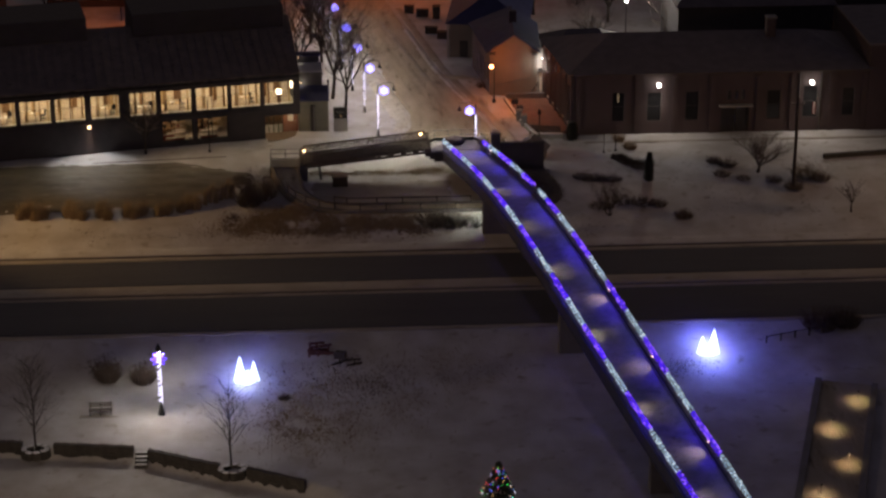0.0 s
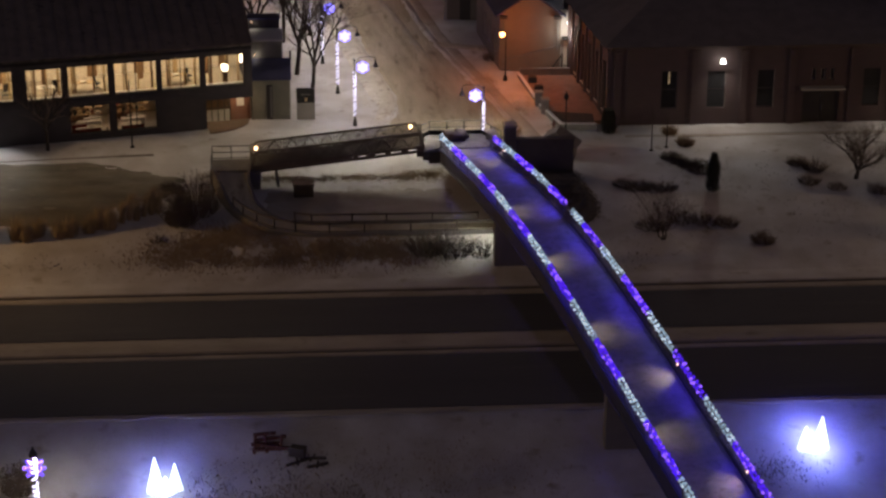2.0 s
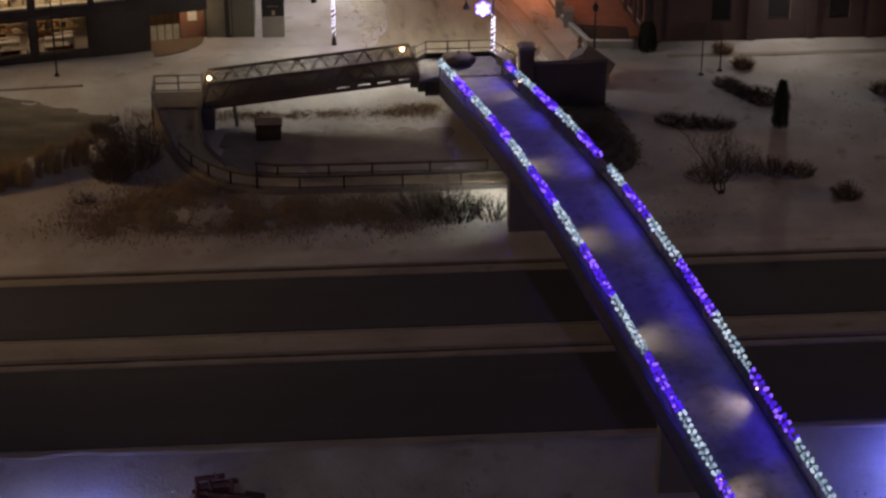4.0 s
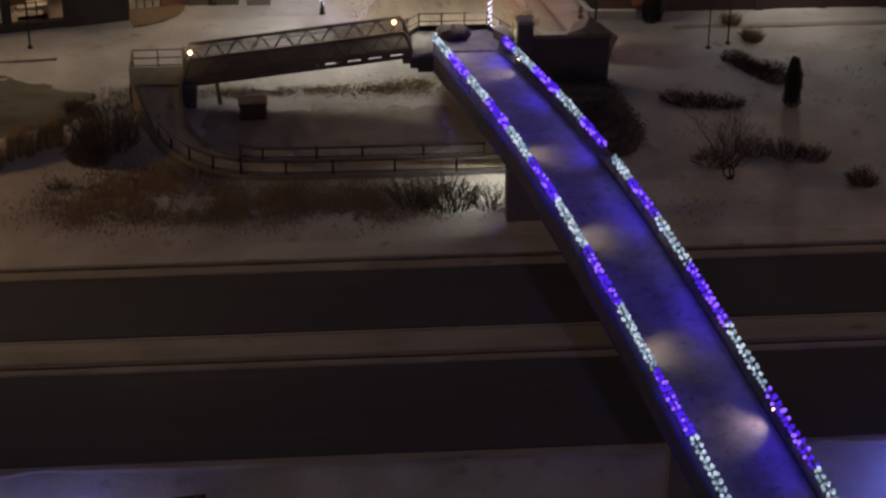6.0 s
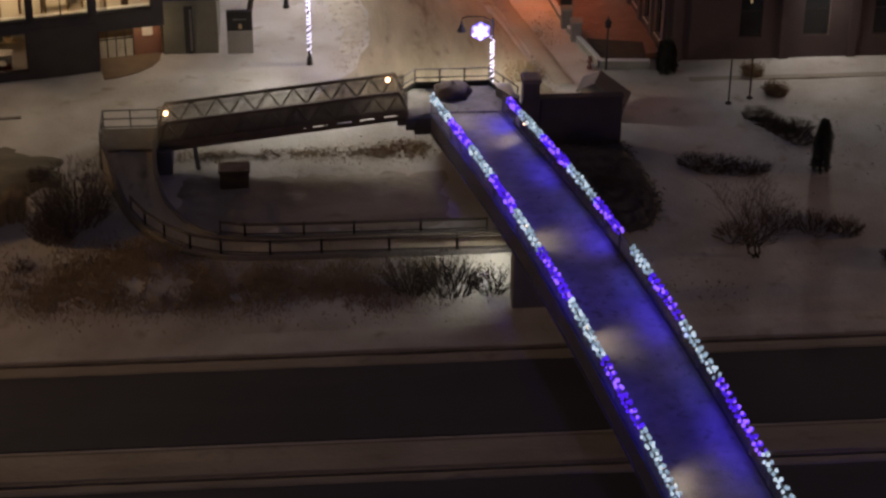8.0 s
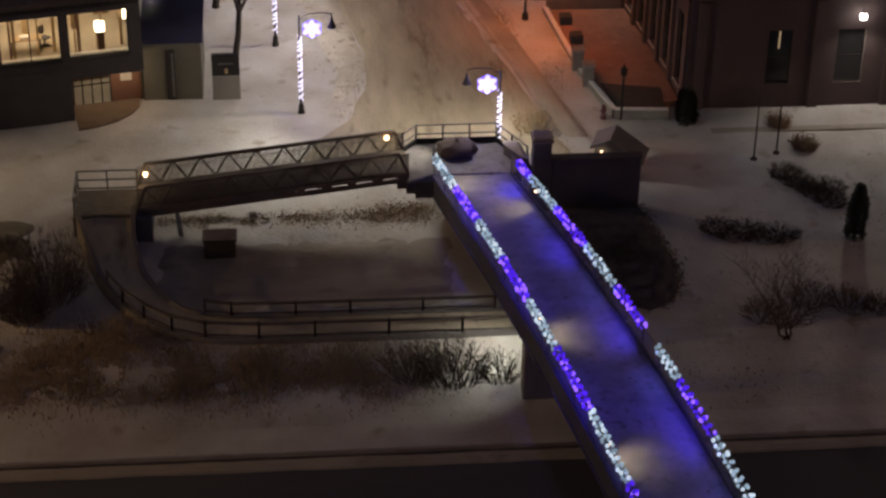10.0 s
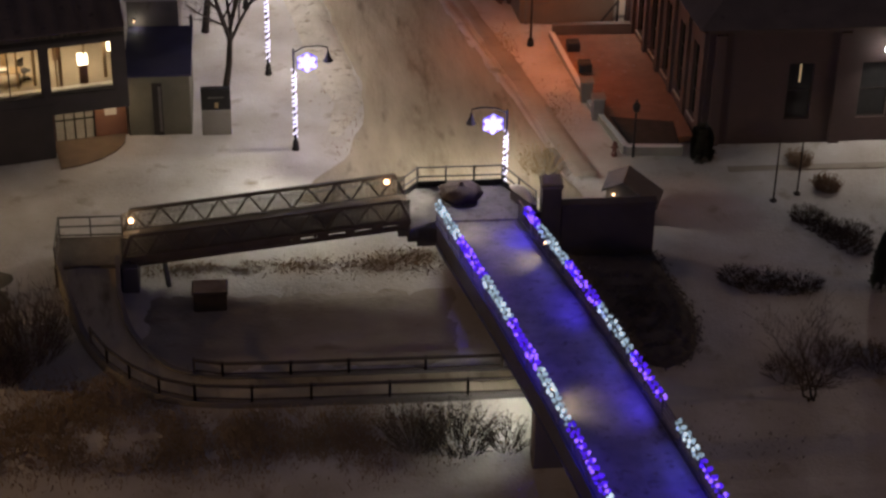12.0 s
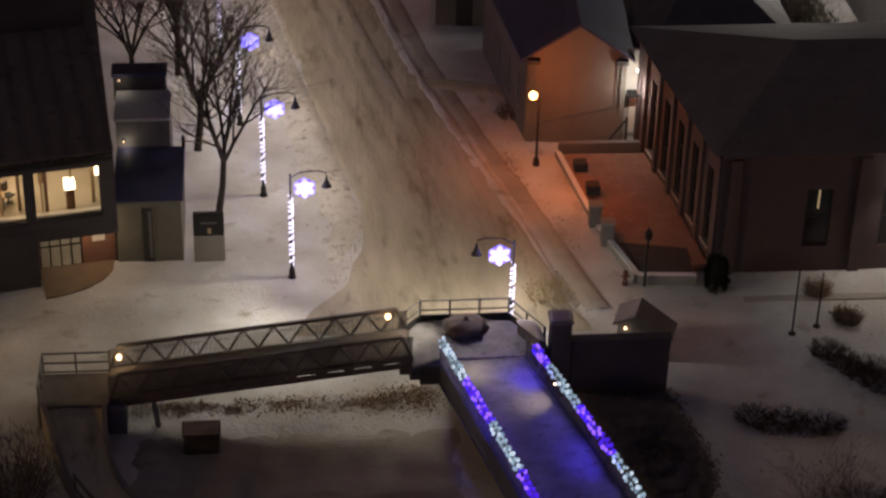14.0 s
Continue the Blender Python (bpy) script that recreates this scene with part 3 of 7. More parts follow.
def garland(y_a, y_b, side, white):
    h = [Geo(), Geo(), Geo()]
    cable = []
    base = Vector((rail_x(y_b, side), y_b, rail_z(y_b)))
    pitch, y, a = rng.uniform(0.40, 0.50), y_a - 0.06, 0.0
    while y > y_b + 0.05:
        r = 0.14 + rng.uniform(-0.022, 0.022) + 0.02 * math.sin(y * 2.3 + side)
        c = Vector((rail_x(y, side) + r * math.cos(a), y + rng.uniform(-0.02, 0.02), rail_z(y) - 0.06 + (r * 1.15) * math.sin(a))) - base
        cable.append(c)
        u = rng.random()
        h[0 if u < 0.5 else 1 if u < 0.82 else 2].ball(c, rng.uniform(0.07, 0.092), 8, 6, 1.1)
        step = (1.3 if white else 1.15) + rng.uniform(-0.22, 0.22)
        a += step
        y -= pitch * step / 6.2832
    t = thing("light_garland", Matrix.Translation(base), ("cool white" if white else "violet-blue") + " bulb garland wound round a bridge handrail", "string lights", "garlands on the handrails")
    part("cable", Geo().tube(cable[::2], 0.012, 3), BLACK, t)
    for name, q, m_ in zip(("bulb_string", "bright_string", "dim_string"), h, (BULB_WHITE, BULB_WHITE2, BULB_WHITE3) if white else (BULB_BLUE, BULB_BLUE2, BULB_BLUE3)):
        tagged(part(name, q, m_, t), kind="stuff")
    ym = (y_a + y_b) / 2
    mid = Vector((rail_x(ym, side), ym, rail_z(ym) - 0.12)) - base
    skew = Vector((rail_x(y_a, side), y_a, rail_z(y_a))) - Vector((rail_x(y_b, side), y_b, rail_z(y_b)))
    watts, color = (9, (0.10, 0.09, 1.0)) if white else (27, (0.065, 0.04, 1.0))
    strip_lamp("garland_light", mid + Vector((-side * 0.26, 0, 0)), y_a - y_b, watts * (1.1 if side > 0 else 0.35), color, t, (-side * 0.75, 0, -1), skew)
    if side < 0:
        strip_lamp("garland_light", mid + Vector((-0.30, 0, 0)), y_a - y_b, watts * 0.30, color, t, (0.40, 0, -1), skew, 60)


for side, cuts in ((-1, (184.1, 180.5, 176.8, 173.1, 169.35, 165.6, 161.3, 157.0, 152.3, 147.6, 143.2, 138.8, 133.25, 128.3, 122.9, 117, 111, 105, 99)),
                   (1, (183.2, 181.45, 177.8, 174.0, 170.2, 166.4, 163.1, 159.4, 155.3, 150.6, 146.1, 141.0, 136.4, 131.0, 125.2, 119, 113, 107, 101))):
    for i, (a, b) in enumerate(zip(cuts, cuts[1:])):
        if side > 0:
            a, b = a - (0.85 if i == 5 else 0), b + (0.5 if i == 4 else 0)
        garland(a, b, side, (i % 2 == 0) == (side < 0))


def rail_light(y, side):
    """Small bracket lamp on the inside of a handrail, which lights the deck."""
    x, z = rail_x(y, side) - side * 0.12, deck_z(y) + 0.86
    t = thing("rail_lamp", pose(x, y, z), "small warm bracket lamp on a bridge railing", "lamp", "lamps on the bridge railings")
    part("bracket", Geo().box(-0.03 if side < 0 else 0.0, -0.03, -0.03, 0.0 if side < 0 else 0.12, 0.03, 0.03).box(-0.12 if side < 0 else 0, -0.03, -0.03, 0, 0.03, 0.03), BLACK, t)
    part("globe", Geo().ball((-side * 0.04, 0, 0), 0.055, 8, 6), GLOBE, t, "glowing warm globe", smooth=True)
    lamp("deck_light", (-side * 0.16, 0, 0.05), 105, (1.0, 0.77, 0.47), t, 0.05, 115, 0.95, (-side, 0, -0.75))


for y in (182.9, 168.2, 159.5, 150.3, 138.9, 127.5, 115):
    rail_light(y, -1)
for y in (180.2, 145.0, 134.0, 121.3, 108):
    rail_light(y, 1)

# ---- platform at the street end ----
PZ = 4.4
plat = thing("bridge_platform", pose(11.2, 186, 2.6), "concrete platform with snow and a steel railing, at the bridge end", "platform")
po = Vector((11.2, 186, 2.6))


def rel(h, o):
    h.v = [(x - o[0], y - o[1], z - o[2]) for x, y, z in h.v]
    return h


part("body", rel(Geo().prism([(7.8, 183.4), (9.1, 184.2), (13.15, 184.2), (14.2, 184.75), (12.85, 187.35), (8.4, 187.35), (7.8, 186.4)], PZ - 0.6, PZ - 0.1), po), DARKEST_CONCRETE, plat, bevel=0.05)
part("support", rel(Geo().box(11.0, 184.5, 1.4, 13.6, 186.9, PZ - 0.58), po), DARKEST_CONCRETE, plat, "dark set-back support", bevel=0.05)
part("snow_cover", rel(Geo().prism([(7.9, 183.5), (9.15, 184.1), (13.1, 184.1), (14.1, 184.8), (12.8, 187.25), (8.45, 187.25), (7.9, 186.35)], PZ - 0.11, PZ), po), DECK, plat, "trodden snow", bevel=0.03)
back = [(7.5, 186.0), (8.5, 187.2), (12.55, 187.2), (13.85, 184.75)]
for a, b in zip(back, back[1:]):
    for zz in (0.55, 1.05):
        part("rail", rel(Geo().beam((*a, PZ + zz), (*b, PZ + zz), 0.06, 0.06), po), GREY_RAIL, plat)
    part("toe_board", rel(Geo().beam((*a, PZ + 0.14), (*b, PZ + 0.14), 0.07, 0.28), po), BLACK, plat)
    n = max(1, round(math.dist(a, b) / 1.4))
    for k in range(n + (b == back[-1])):
        p = (a[0] + (b[0] - a[0]) * k / n, a[1] + (b[1] - a[1]) * k / n)
        part("post", rel(Geo().box(p[0] - 0.04, p[1] - 0.04, PZ - 0.1, p[0] + 0.04, p[1] + 0.04, PZ + 1.1), po), GREY_RAIL, plat)
part("parapet", rel(Geo().beam((12.95, 186.0, PZ + 0.33), (13.75, 184.5, PZ + 0.33), 0.4, 0.7), po), DARK_CONCRETE, plat, bevel=0.03)
# stepped corbels under the truss end
for k, (w, zz) in enumerate(((1.0, 4.27), (0.55, 3.97), (0.1, 3.7))):
    part("corbel", rel(Geo().box(8.35 - w, 183.7, zz - 0.42, 9.6, 186.3, zz), po), DARKEST_CONCRETE, plat, bevel=0.03)

# tarpaulin-covered mound on the platform
g = Geo()
prof = [(0.98, 0), (0.96, 0.3), (0.92, 0.65), (0.80, 0.82), (0.52, 0.95), (0.26, 1.0), (0.1, 1.06), (0.09, 1.26), (0.04, 1.32)]
for r, z in prof:
    for k in range(20):
        a = 6.2832 * k / 20
        q = r * (1 + 0.32 * noise.noise((math.cos(a) * 2, math.sin(a) * 2, z * 2)) + 0.16 * noise.noise((math.cos(a) * 6, math.sin(a) * 6, z * 5)))
        g.v.append((q * math.cos(a) * 1.0, q * math.sin(a) * 0.85, z * 0.6 + 0.1 * (z > 0) * noise.noise((q * math.cos(a) * 3, q * math.sin(a) * 3, 6))))
for i in range(len(prof) - 1):
    for k in range(20):
        g.f.append((i * 20 + k, i * 20 + (k + 1) % 20, (i + 1) * 20 + (k + 1) % 20, (i + 1) * 20 + k))
g.f.append(tuple(range(len(g.v) - 20, len(g.v))))
solo("covered_mound", g, TARP, "dark brown canvas-covered planter on the bridge platform", "covered planter", m=pose(10.5, 186.25, PZ - 0.01), smooth=True)

g = Geo()
for j in range(9):
    for k in range(14):
        a, u = 6.2832 * k / 14, j / 8
        q = u * (0.75 + 0.2 * math.sin(3 * a + 1))
        g.v.append((q * math.cos(a) * 0.42, q * math.sin(a) * 1.25, 0.34 * (1 - u * u) + 0.05 * noise.noise((a, u * 3, 4)) - 0.02))
        if j:
            g.f.append(((j - 1) * 14 + k, j * 14 + k, j * 14 + (k + 1) % 14, (j - 1) * 14 + (k + 1) % 14))
solo("snow_heap", g, SNOW, "small shovelled snow heap along the platform parapet", "snow heap", m=pose(13.35, 185.25, PZ + 0.66, rz=28), smooth=True)

# wing wall and stair beside the platform
wing = thing("wing_wall", pose(17.2, 185, 1.4), "tall dark concrete wing wall beside the bridge platform", "retaining wall")
wo = (17.2, 185, 1.4)
part("body", rel(Geo().box(15.05, 184.4, 0.2, 19.5, 184.85, 4.8), wo), DARKEST_CONCRETE, wing, bevel=0.04)
part("coping", rel(Geo().box(14.98, 184.33, 4.8, 19.57, 184.92, 4.9), wo), DARKEST_CONCRETE, wing, bevel=0.02)
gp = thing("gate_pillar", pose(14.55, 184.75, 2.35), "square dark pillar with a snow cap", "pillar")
part("shaft", Geo().box(-0.45, -0.45, -0.5, 0.45, 0.45, 3.5), DARKEST_CONCRETE, gp, bevel=0.03)
part("cap", Geo().box(-0.53, -0.53, 3.5, 0.53, 0.53, 3.65), DARK_CONCRETE, gp, bevel=0.03)
part("snow_cap", Geo().box(-0.47, -0.47, 3.65, 0.47, 0.47, 3.75), SLUSH, gp, bevel=0.05)

kiosk = thing("gabled_kiosk", pose(18.36, 187.0, 1.8, rz=-20), "small gabled kiosk with a lit gable lamp and dark grey roof", "kiosk")
part("body", Geo().prism([(-0.8, 0.1), (1.45, 0.1), (1.45, 1.4), (-0.8, 1.4)], -0.4, 1.4), DARK_CONCRETE, kiosk, bevel=0.03)
g = Geo().add([(-0.8, 0.1, 1.4), (1.45, 0.1, 1.4), (1.45, 0.1, 1.5), (0, 0.1, 2.45), (-0.8, 0.1, 2.0), (-0.8, 1.4, 1.4), (1.45, 1.4, 1.4), (1.45, 1.4, 1.5), (0, 1.4, 2.45), (-0.8, 1.4, 2.0)],
               [(0, 1, 2, 3, 4), (9, 8, 7, 6, 5), (0, 4, 9, 5), (1, 6, 7, 2), (0, 5, 6, 1)])
part("gable", g, DARK_CONCRETE, kiosk)
for x, z in ((-1.0, 1.98), (1.75, 1.42)):
    q = [(0, 2.52), (x, z), (x, z + 0.13), (0, 2.65)]
    v = [(a_, -0.12, c_) for a_, c_ in q] + [(a_, 1.6, c_) for a_, c_ in q]
    f_ = [(0, 1, 2, 3), (7, 6, 5, 4), (0, 4, 5, 1), (1, 5, 6, 2), (2, 6, 7, 3), (3, 7, 4, 0)]
    part("roof_slope", Geo().add(v, f_ if x > 0 else [tuple(reversed(i_)) for i_ in f_]), SHINGLE, kiosk, "dark grey roof slope")
part("lamp_globe", Geo().ball((-0.42, 0.0, 1.85), 0.065, 8, 6), GLOBE, kiosk, "warm globe lamp", smooth=True)
lamp("kiosk_light", (-0.42, -0.12, 1.8), 1.5, WARM, kiosk, 0.06)

# ---- truss ramp from the platform down to the landing ----
TA, TB = Vector((-5.3, 184.4, 3.42)), Vector((7.85, 185.0, 4.62))
truss = thing("truss_ramp", Matrix.Translation(TA), "brown steel truss ramp that slopes from the platform to a landing", "ramp bridge")
TD = (TB - TA)
TS = Vector((-TD.y, TD.x, 0)).normalized()
NP = 9
TH = 1.18
for s in (-1, 1):
    o = TS * 1.12 * s
    side = part("side_truss", Geo().beam(o, o + TD, 0.15, 0.2), STEEL, truss, "side truss of weathered steel")
    part("top_chord", Geo().beam(o + TD * 0.03 + Vector((0, 0, TH)), o + TD * 0.965 + Vector((0, 0, TH)), 0.14, 0.14), STEEL, side)
    part("bottom_flange", Geo().beam(o + TD * 0.02 + Vector((0, 0, -0.36)), o + TD * 0.99 + Vector((0, 0, -0.34)), 0.16, 0.2), STEEL, side)
    part("web_plate", Geo().beam(o + TD * 0.02 + Vector((0, 0, -0.22)), o + TD * 0.58 + Vector((0, 0, -0.22)), 0.06, 0.4), STEEL, side)
    for k in range(5):
        c = o + TD * (0.60 + 0.095 * k)
        part("hanger", Geo().beam(c + Vector((0, 0, -0.4)), c, 0.42 + 0.1 * (k % 2), 0.12, (0, 1, 0)), STEEL, side)
    for k in range(NP):
        u0, u1 = 0.03 + 0.935 * k / NP, 0.03 + 0.935 * (k + 1) / NP
        um = (u0 + u1) / 2
        for a in (u0, u1):
            part("diagonal", Geo().beam(o + TD * a + Vector((0, 0, TH - 0.04)), o + TD * um + Vector((0, 0, 0.08)), 0.08, 0.08), STEEL, side)
    for a, b in ((0.0, 0.03), (1.0, 0.965)):
        part("end_post", Geo().beam(o + TD * a, o + TD * b + Vector((0, 0, TH)), 0.13, 0.13), STEEL, side)
    h = Geo()
    for k in range(230):
        c = o - TS * 0.06 * s + TD * (k / 229)
        h.beam(c + Vector((0, 0, 0.1)), c + Vector((0, 0, TH - 0.08)), 0.034, 0.02)
    tagged(part("mesh_infill", h, STEEL, side, "fine wire mesh infill"), kind="stuff")
    part("handrail", Geo().beam(o - TS * 0.1 * s + Vector((0, 0, 0.9)), o - TS * 0.1 * s + TD + Vector((0, 0, 0.9)), 0.04, 0.04), GREY_RAIL, side)
g = Geo()
for i in range(41):
    for k in range(5):
        p = TD * (i / 40) + TS * (-1.0 + 0.5 * k) + Vector((0, 0, 0.13 + 0.025 * noise.noise((i * 0.4, k, 2))))
        g.v.append(p)
        if i and k:
            n = i * 5 + k
            g.f.append((n - 6, n - 1, n, n - 5))
part("deck", g, PLANK, truss, "dark planked deck with thin snow", smooth=True)
part("deck_plate", Geo().beam(Vector((0, 0, 0.0)), TD, 2.0, 0.16), STEEL, truss)
for k in range(10):
    p = TD * (k / 9)
    part("floor_beam", Geo().beam(p - TS * 1.1 + Vector((0, 0, -0.18)), p + TS * 1.1 + Vector((0, 0, -0.18)), 0.12, 0.18), STEEL, truss)
for u in (0.03, 0.935):
    p = TD * u + TS * 1.0 + Vector((0, 0, 0.74 if u < 0.5 else 1.0))
    gl = part("lamp_globe", Geo().ball(p - TS * 0.12, 0.13, 10, 8), GLOBE, truss, "glowing warm globe lamp", smooth=True)
    lamp("globe_light", p - TS * 0.3, 14 if u < 0.5 else 18, (1.0, 0.74, 0.42), truss, 0.1)

# ---- landing, curved ramp and its walls ----
landing = thing("ramp_landing", pose(-7.1, 184.6, 1.4), "concrete landing with a steel railing at the ramp foot", "landing")
lo = (-7.1, 184.6, 1.4)
part("body", rel(Geo().box(-8.4, 183.0, 0.8, -5.35, 185.6, 3.2), lo), DARKEST_CONCRETE, landing, bevel=0.04)
part("snow_cover", rel(Geo().box(-8.3, 183.05, 3.19, -5.3, 185.5, 3.27), lo), PLANK, landing, bevel=0.02)
part("dark_face", rel(Geo().box(-5.35, 182.9, 0.8, -4.6, 185.5, 3.15), lo), DARK_CONCRETE, landing, "dark abutment face", bevel=0.03)
line = [(-5.4, 185.5), (-8.3, 185.5), (-8.3, 183.0)]
for a, b in zip(line, line[1:]):
    for zz in (0.12, 0.6, 1.1):
        part("rail", rel(Geo().beam((*a, 3.25 + zz), (*b, 3.25 + zz), 0.06, 0.06), lo), GREY_RAIL, landing)
    for k in range(3):
        p = (a[0] + (b[0] - a[0]) * k / 2, a[1] + (b[1] - a[1]) * k / 2)
        part("post", rel(Geo().box(p[0] - 0.035, p[1] - 0.035, 3.2, p[0] + 0.035, p[1] + 0.035, 4.38), lo), GREY_RAIL, landing)

# centre line of the ramp as it falls towards the road and curves under the bridge
RAMP_LINE = [(0, (-6.85, 183.2, 3.22, 1.25)), (10, (-6.5, 181.2, 2.65, 1.0)), (18, (-5.95, 179.4, 2.15, 0.9)), (26, (-4.9, 177.6, 1.85, 0.85)), (34, (-3.4, 176.2, 1.65, 0.82)), (42, (-1.2, 175.5, 1.52, 0.82)), (60, (14.0, 175.5, 1.45, 0.82))]
RAMP = []
for i in range(61):
    c = [sum(lerp([(k, v[j]) for k, v in RAMP_LINE], i + d) for d in (-2, -1, 0, 1, 2)) / 5 for j in range(4)]
    RAMP.append(tuple(c))
ramp_ = thing("curved_ramp", pose(-7, 180, 1.2), "curved snowy concrete ramp that falls to a path under the bridge", "ramp")
ro = Vector((-7, 180, 1.2))
g, gw = Geo(), (Geo(), Geo())
for i, p in enumerate(RAMP):
    hw = p[3]
    p = Vector(p[:3])
    d = Vector(RAMP[min(i + 1, 60)][:3]) - Vector(RAMP[max(i - 1, 0)][:3])
    s = Vector((-d.y, d.x, 0)).normalized()
    for k in range(5):
        g.v.append(p + s * hw * (-1 + k / 2) + Vector((0, 0, 0.02 * noise.noise((i * 0.7, k, 1)))) - ro)
        if i and k:
            n = i * 5 + k
            g.f.append((n - 6, n - 5, n, n - 1))
    for q, sg in zip(gw, (-1, 1)):
        zt = 0.1 + 0.35 * (1 - smooth01(12, 22, i))
        q.v += [p + s * sg * a + Vector((0, 0, b)) - ro for a, b in ((hw - 0.02, -1.3), (hw + 0.2, -1.3), (hw + 0.2, zt), (hw - 0.02, zt))]
        if i:
            for k in range(4):
                a, b = (i - 1) * 4 + k, (i - 1) * 4 + (k + 1) % 4
                q.f.append((a, b, b + 4, a + 4))
for q in gw:
    q.f += [(0, 1, 2, 3), tuple(range(len(q.v) - 4, len(q.v)))]
part("path", g, STREET, ramp_, "path of trodden snow", smooth=True)
for q in gw:
    part("side_wall", q, DARK_CONCRETE, ramp_, "low concrete side wall")


def fence(pts, label, top=0.8, gap=3.1):
    f = thing("pipe_railing", Matrix.Translation(pts[0]), label, "railing", "railings along the path")
    o = Vector(pts[0])
    acc = 0.0
    for a, b in zip(pts, pts[1:]):
        a, b = Vector(a), Vector(b)
        for zz, w in ((0.14, 0.06), (top, 0.11)):
            part("rail", Geo().beam(a - o + Vector((0, 0, zz)), b - o + Vector((0, 0, zz)), w, w), STEEL, f)
        n = max(1, round((b - a).length / gap))
        for k in range(n + 1):
            p = a + (b - a) * k / n - o
            part("post", Geo().box(p.x - 0.055, p.y - 0.055, p.z - 0.25, p.x + 0.055, p.y + 0.055, p.z + top + 0.1), STEEL, f)
    return f


def side_line(sg, idx):
    out = []
    for i in idx:
        d = Vector(RAMP[min(i + 1, 60)][:3]) - Vector(RAMP[max(i - 1, 0)][:3])
        s = Vector((-d.y, d.x, 0)).normalized()
        out.append(tuple(Vector(RAMP[i][:3]) + s * sg * (RAMP[i][3] + 0.1) + Vector((0, 0, 0.08))))
    return out


fence(side_line(-1, (20, 25, 30, 35, 40, 44, 47, 51, 55, 59)), "brown steel railing along the outer edge of the ramp")
fence(side_line(1, (38, 42, 46, 49, 53, 57)), "brown steel railing along the inner edge of the path", 0.68)

# box-like cabinet under the truss
shed = thing("utility_cabinet", pose(-1.35, 181.9, 1.4), "dark brown utility cabinet with a snowy lid under the ramp", "utility cabinet")
part("body", Geo().box(-0.75, -0.5, -0.2, 0.75, 0.5, 1.15), BROWN_BOX, shed, bevel=0.03)
part("lid", Geo().box(-0.82, -0.57, 1.15, 0.82, 0.57, 1.27), BROWN_BOX, shed, bevel=0.03)
part("snow_cover", Geo().box(-0.76, -0.5, 1.27, 0.76, 0.5, 1.33), SLUSH, shed, bevel=0.02)
part("door", Geo().box(-0.65, -0.53, 0.0, -0.03, -0.5, 1.05), BROWN_BOX, shed)
part("door", Geo().box(0.03, -0.53, 0.0, 0.65, -0.5, 1.05), BROWN_BOX, shed)
# brown snow sheet whose dark colour carries the shade between ramp and truss
g = Geo()
for i in range(73):
    x = -5.2 + 0.22 * i
    for k in range(29):
        y = 176.7 + 0.225 * k
        e = min(i / 12, (72 - i) / 10, k / 5, (28 - k) / 6, 1)
        z = ground_z(x, y) + 0.06 + 0.05 * noise.noise((x * 0.7, y * 0.9, 2)) + 0.04 * noise.noise((x * 2.0, y * 2.4, 6)) - 0.16 * (1 - e) ** 2 - (0.25 if i in (0, 72) or k in (0, 28) else 0)
        g.v.append((x, y, z))
        if i and k:
            n = i * 29 + k
            g.f.append((n - 30, n - 1, n, n - 29))
solo("shaded_yard", g, SLUSH, "brown snow sheet that darkens the shaded yard between ramp and truss", "yard", kind="structure", smooth=True)
prop = thing("ramp_prop", pose(-3.2, 183.2, 1.4), "pale steel prop under the truss ramp", "prop")
part("leg", Geo().beam((0, 0, -0.2), (-0.25, 0.4, 1.95), 0.18, 0.18), GREY_RAIL, prop)

# flood lamp on the pier that lights the path
fl = thing("flood_lamp", pose(12.0, 172.6, 4.0), "small white flood lamp on the bridge pier", "flood lamp")
part("housing", Geo().box(-0.15, -0.1, -0.08, 0.15, 0.1, 0.08), BLACK, fl, bevel=0.02)
part("arm", Geo().beam((0, 0, 0.05), (0.6, -0.9, 0.3), 0.05, 0.05), BLACK, fl)
lamp("flood_light", (-0.1, 0, -0.15), 430, (1.0, 0.97, 0.82), fl, 0.1, 118, 0.95, (-0.6, 0.3, -1))

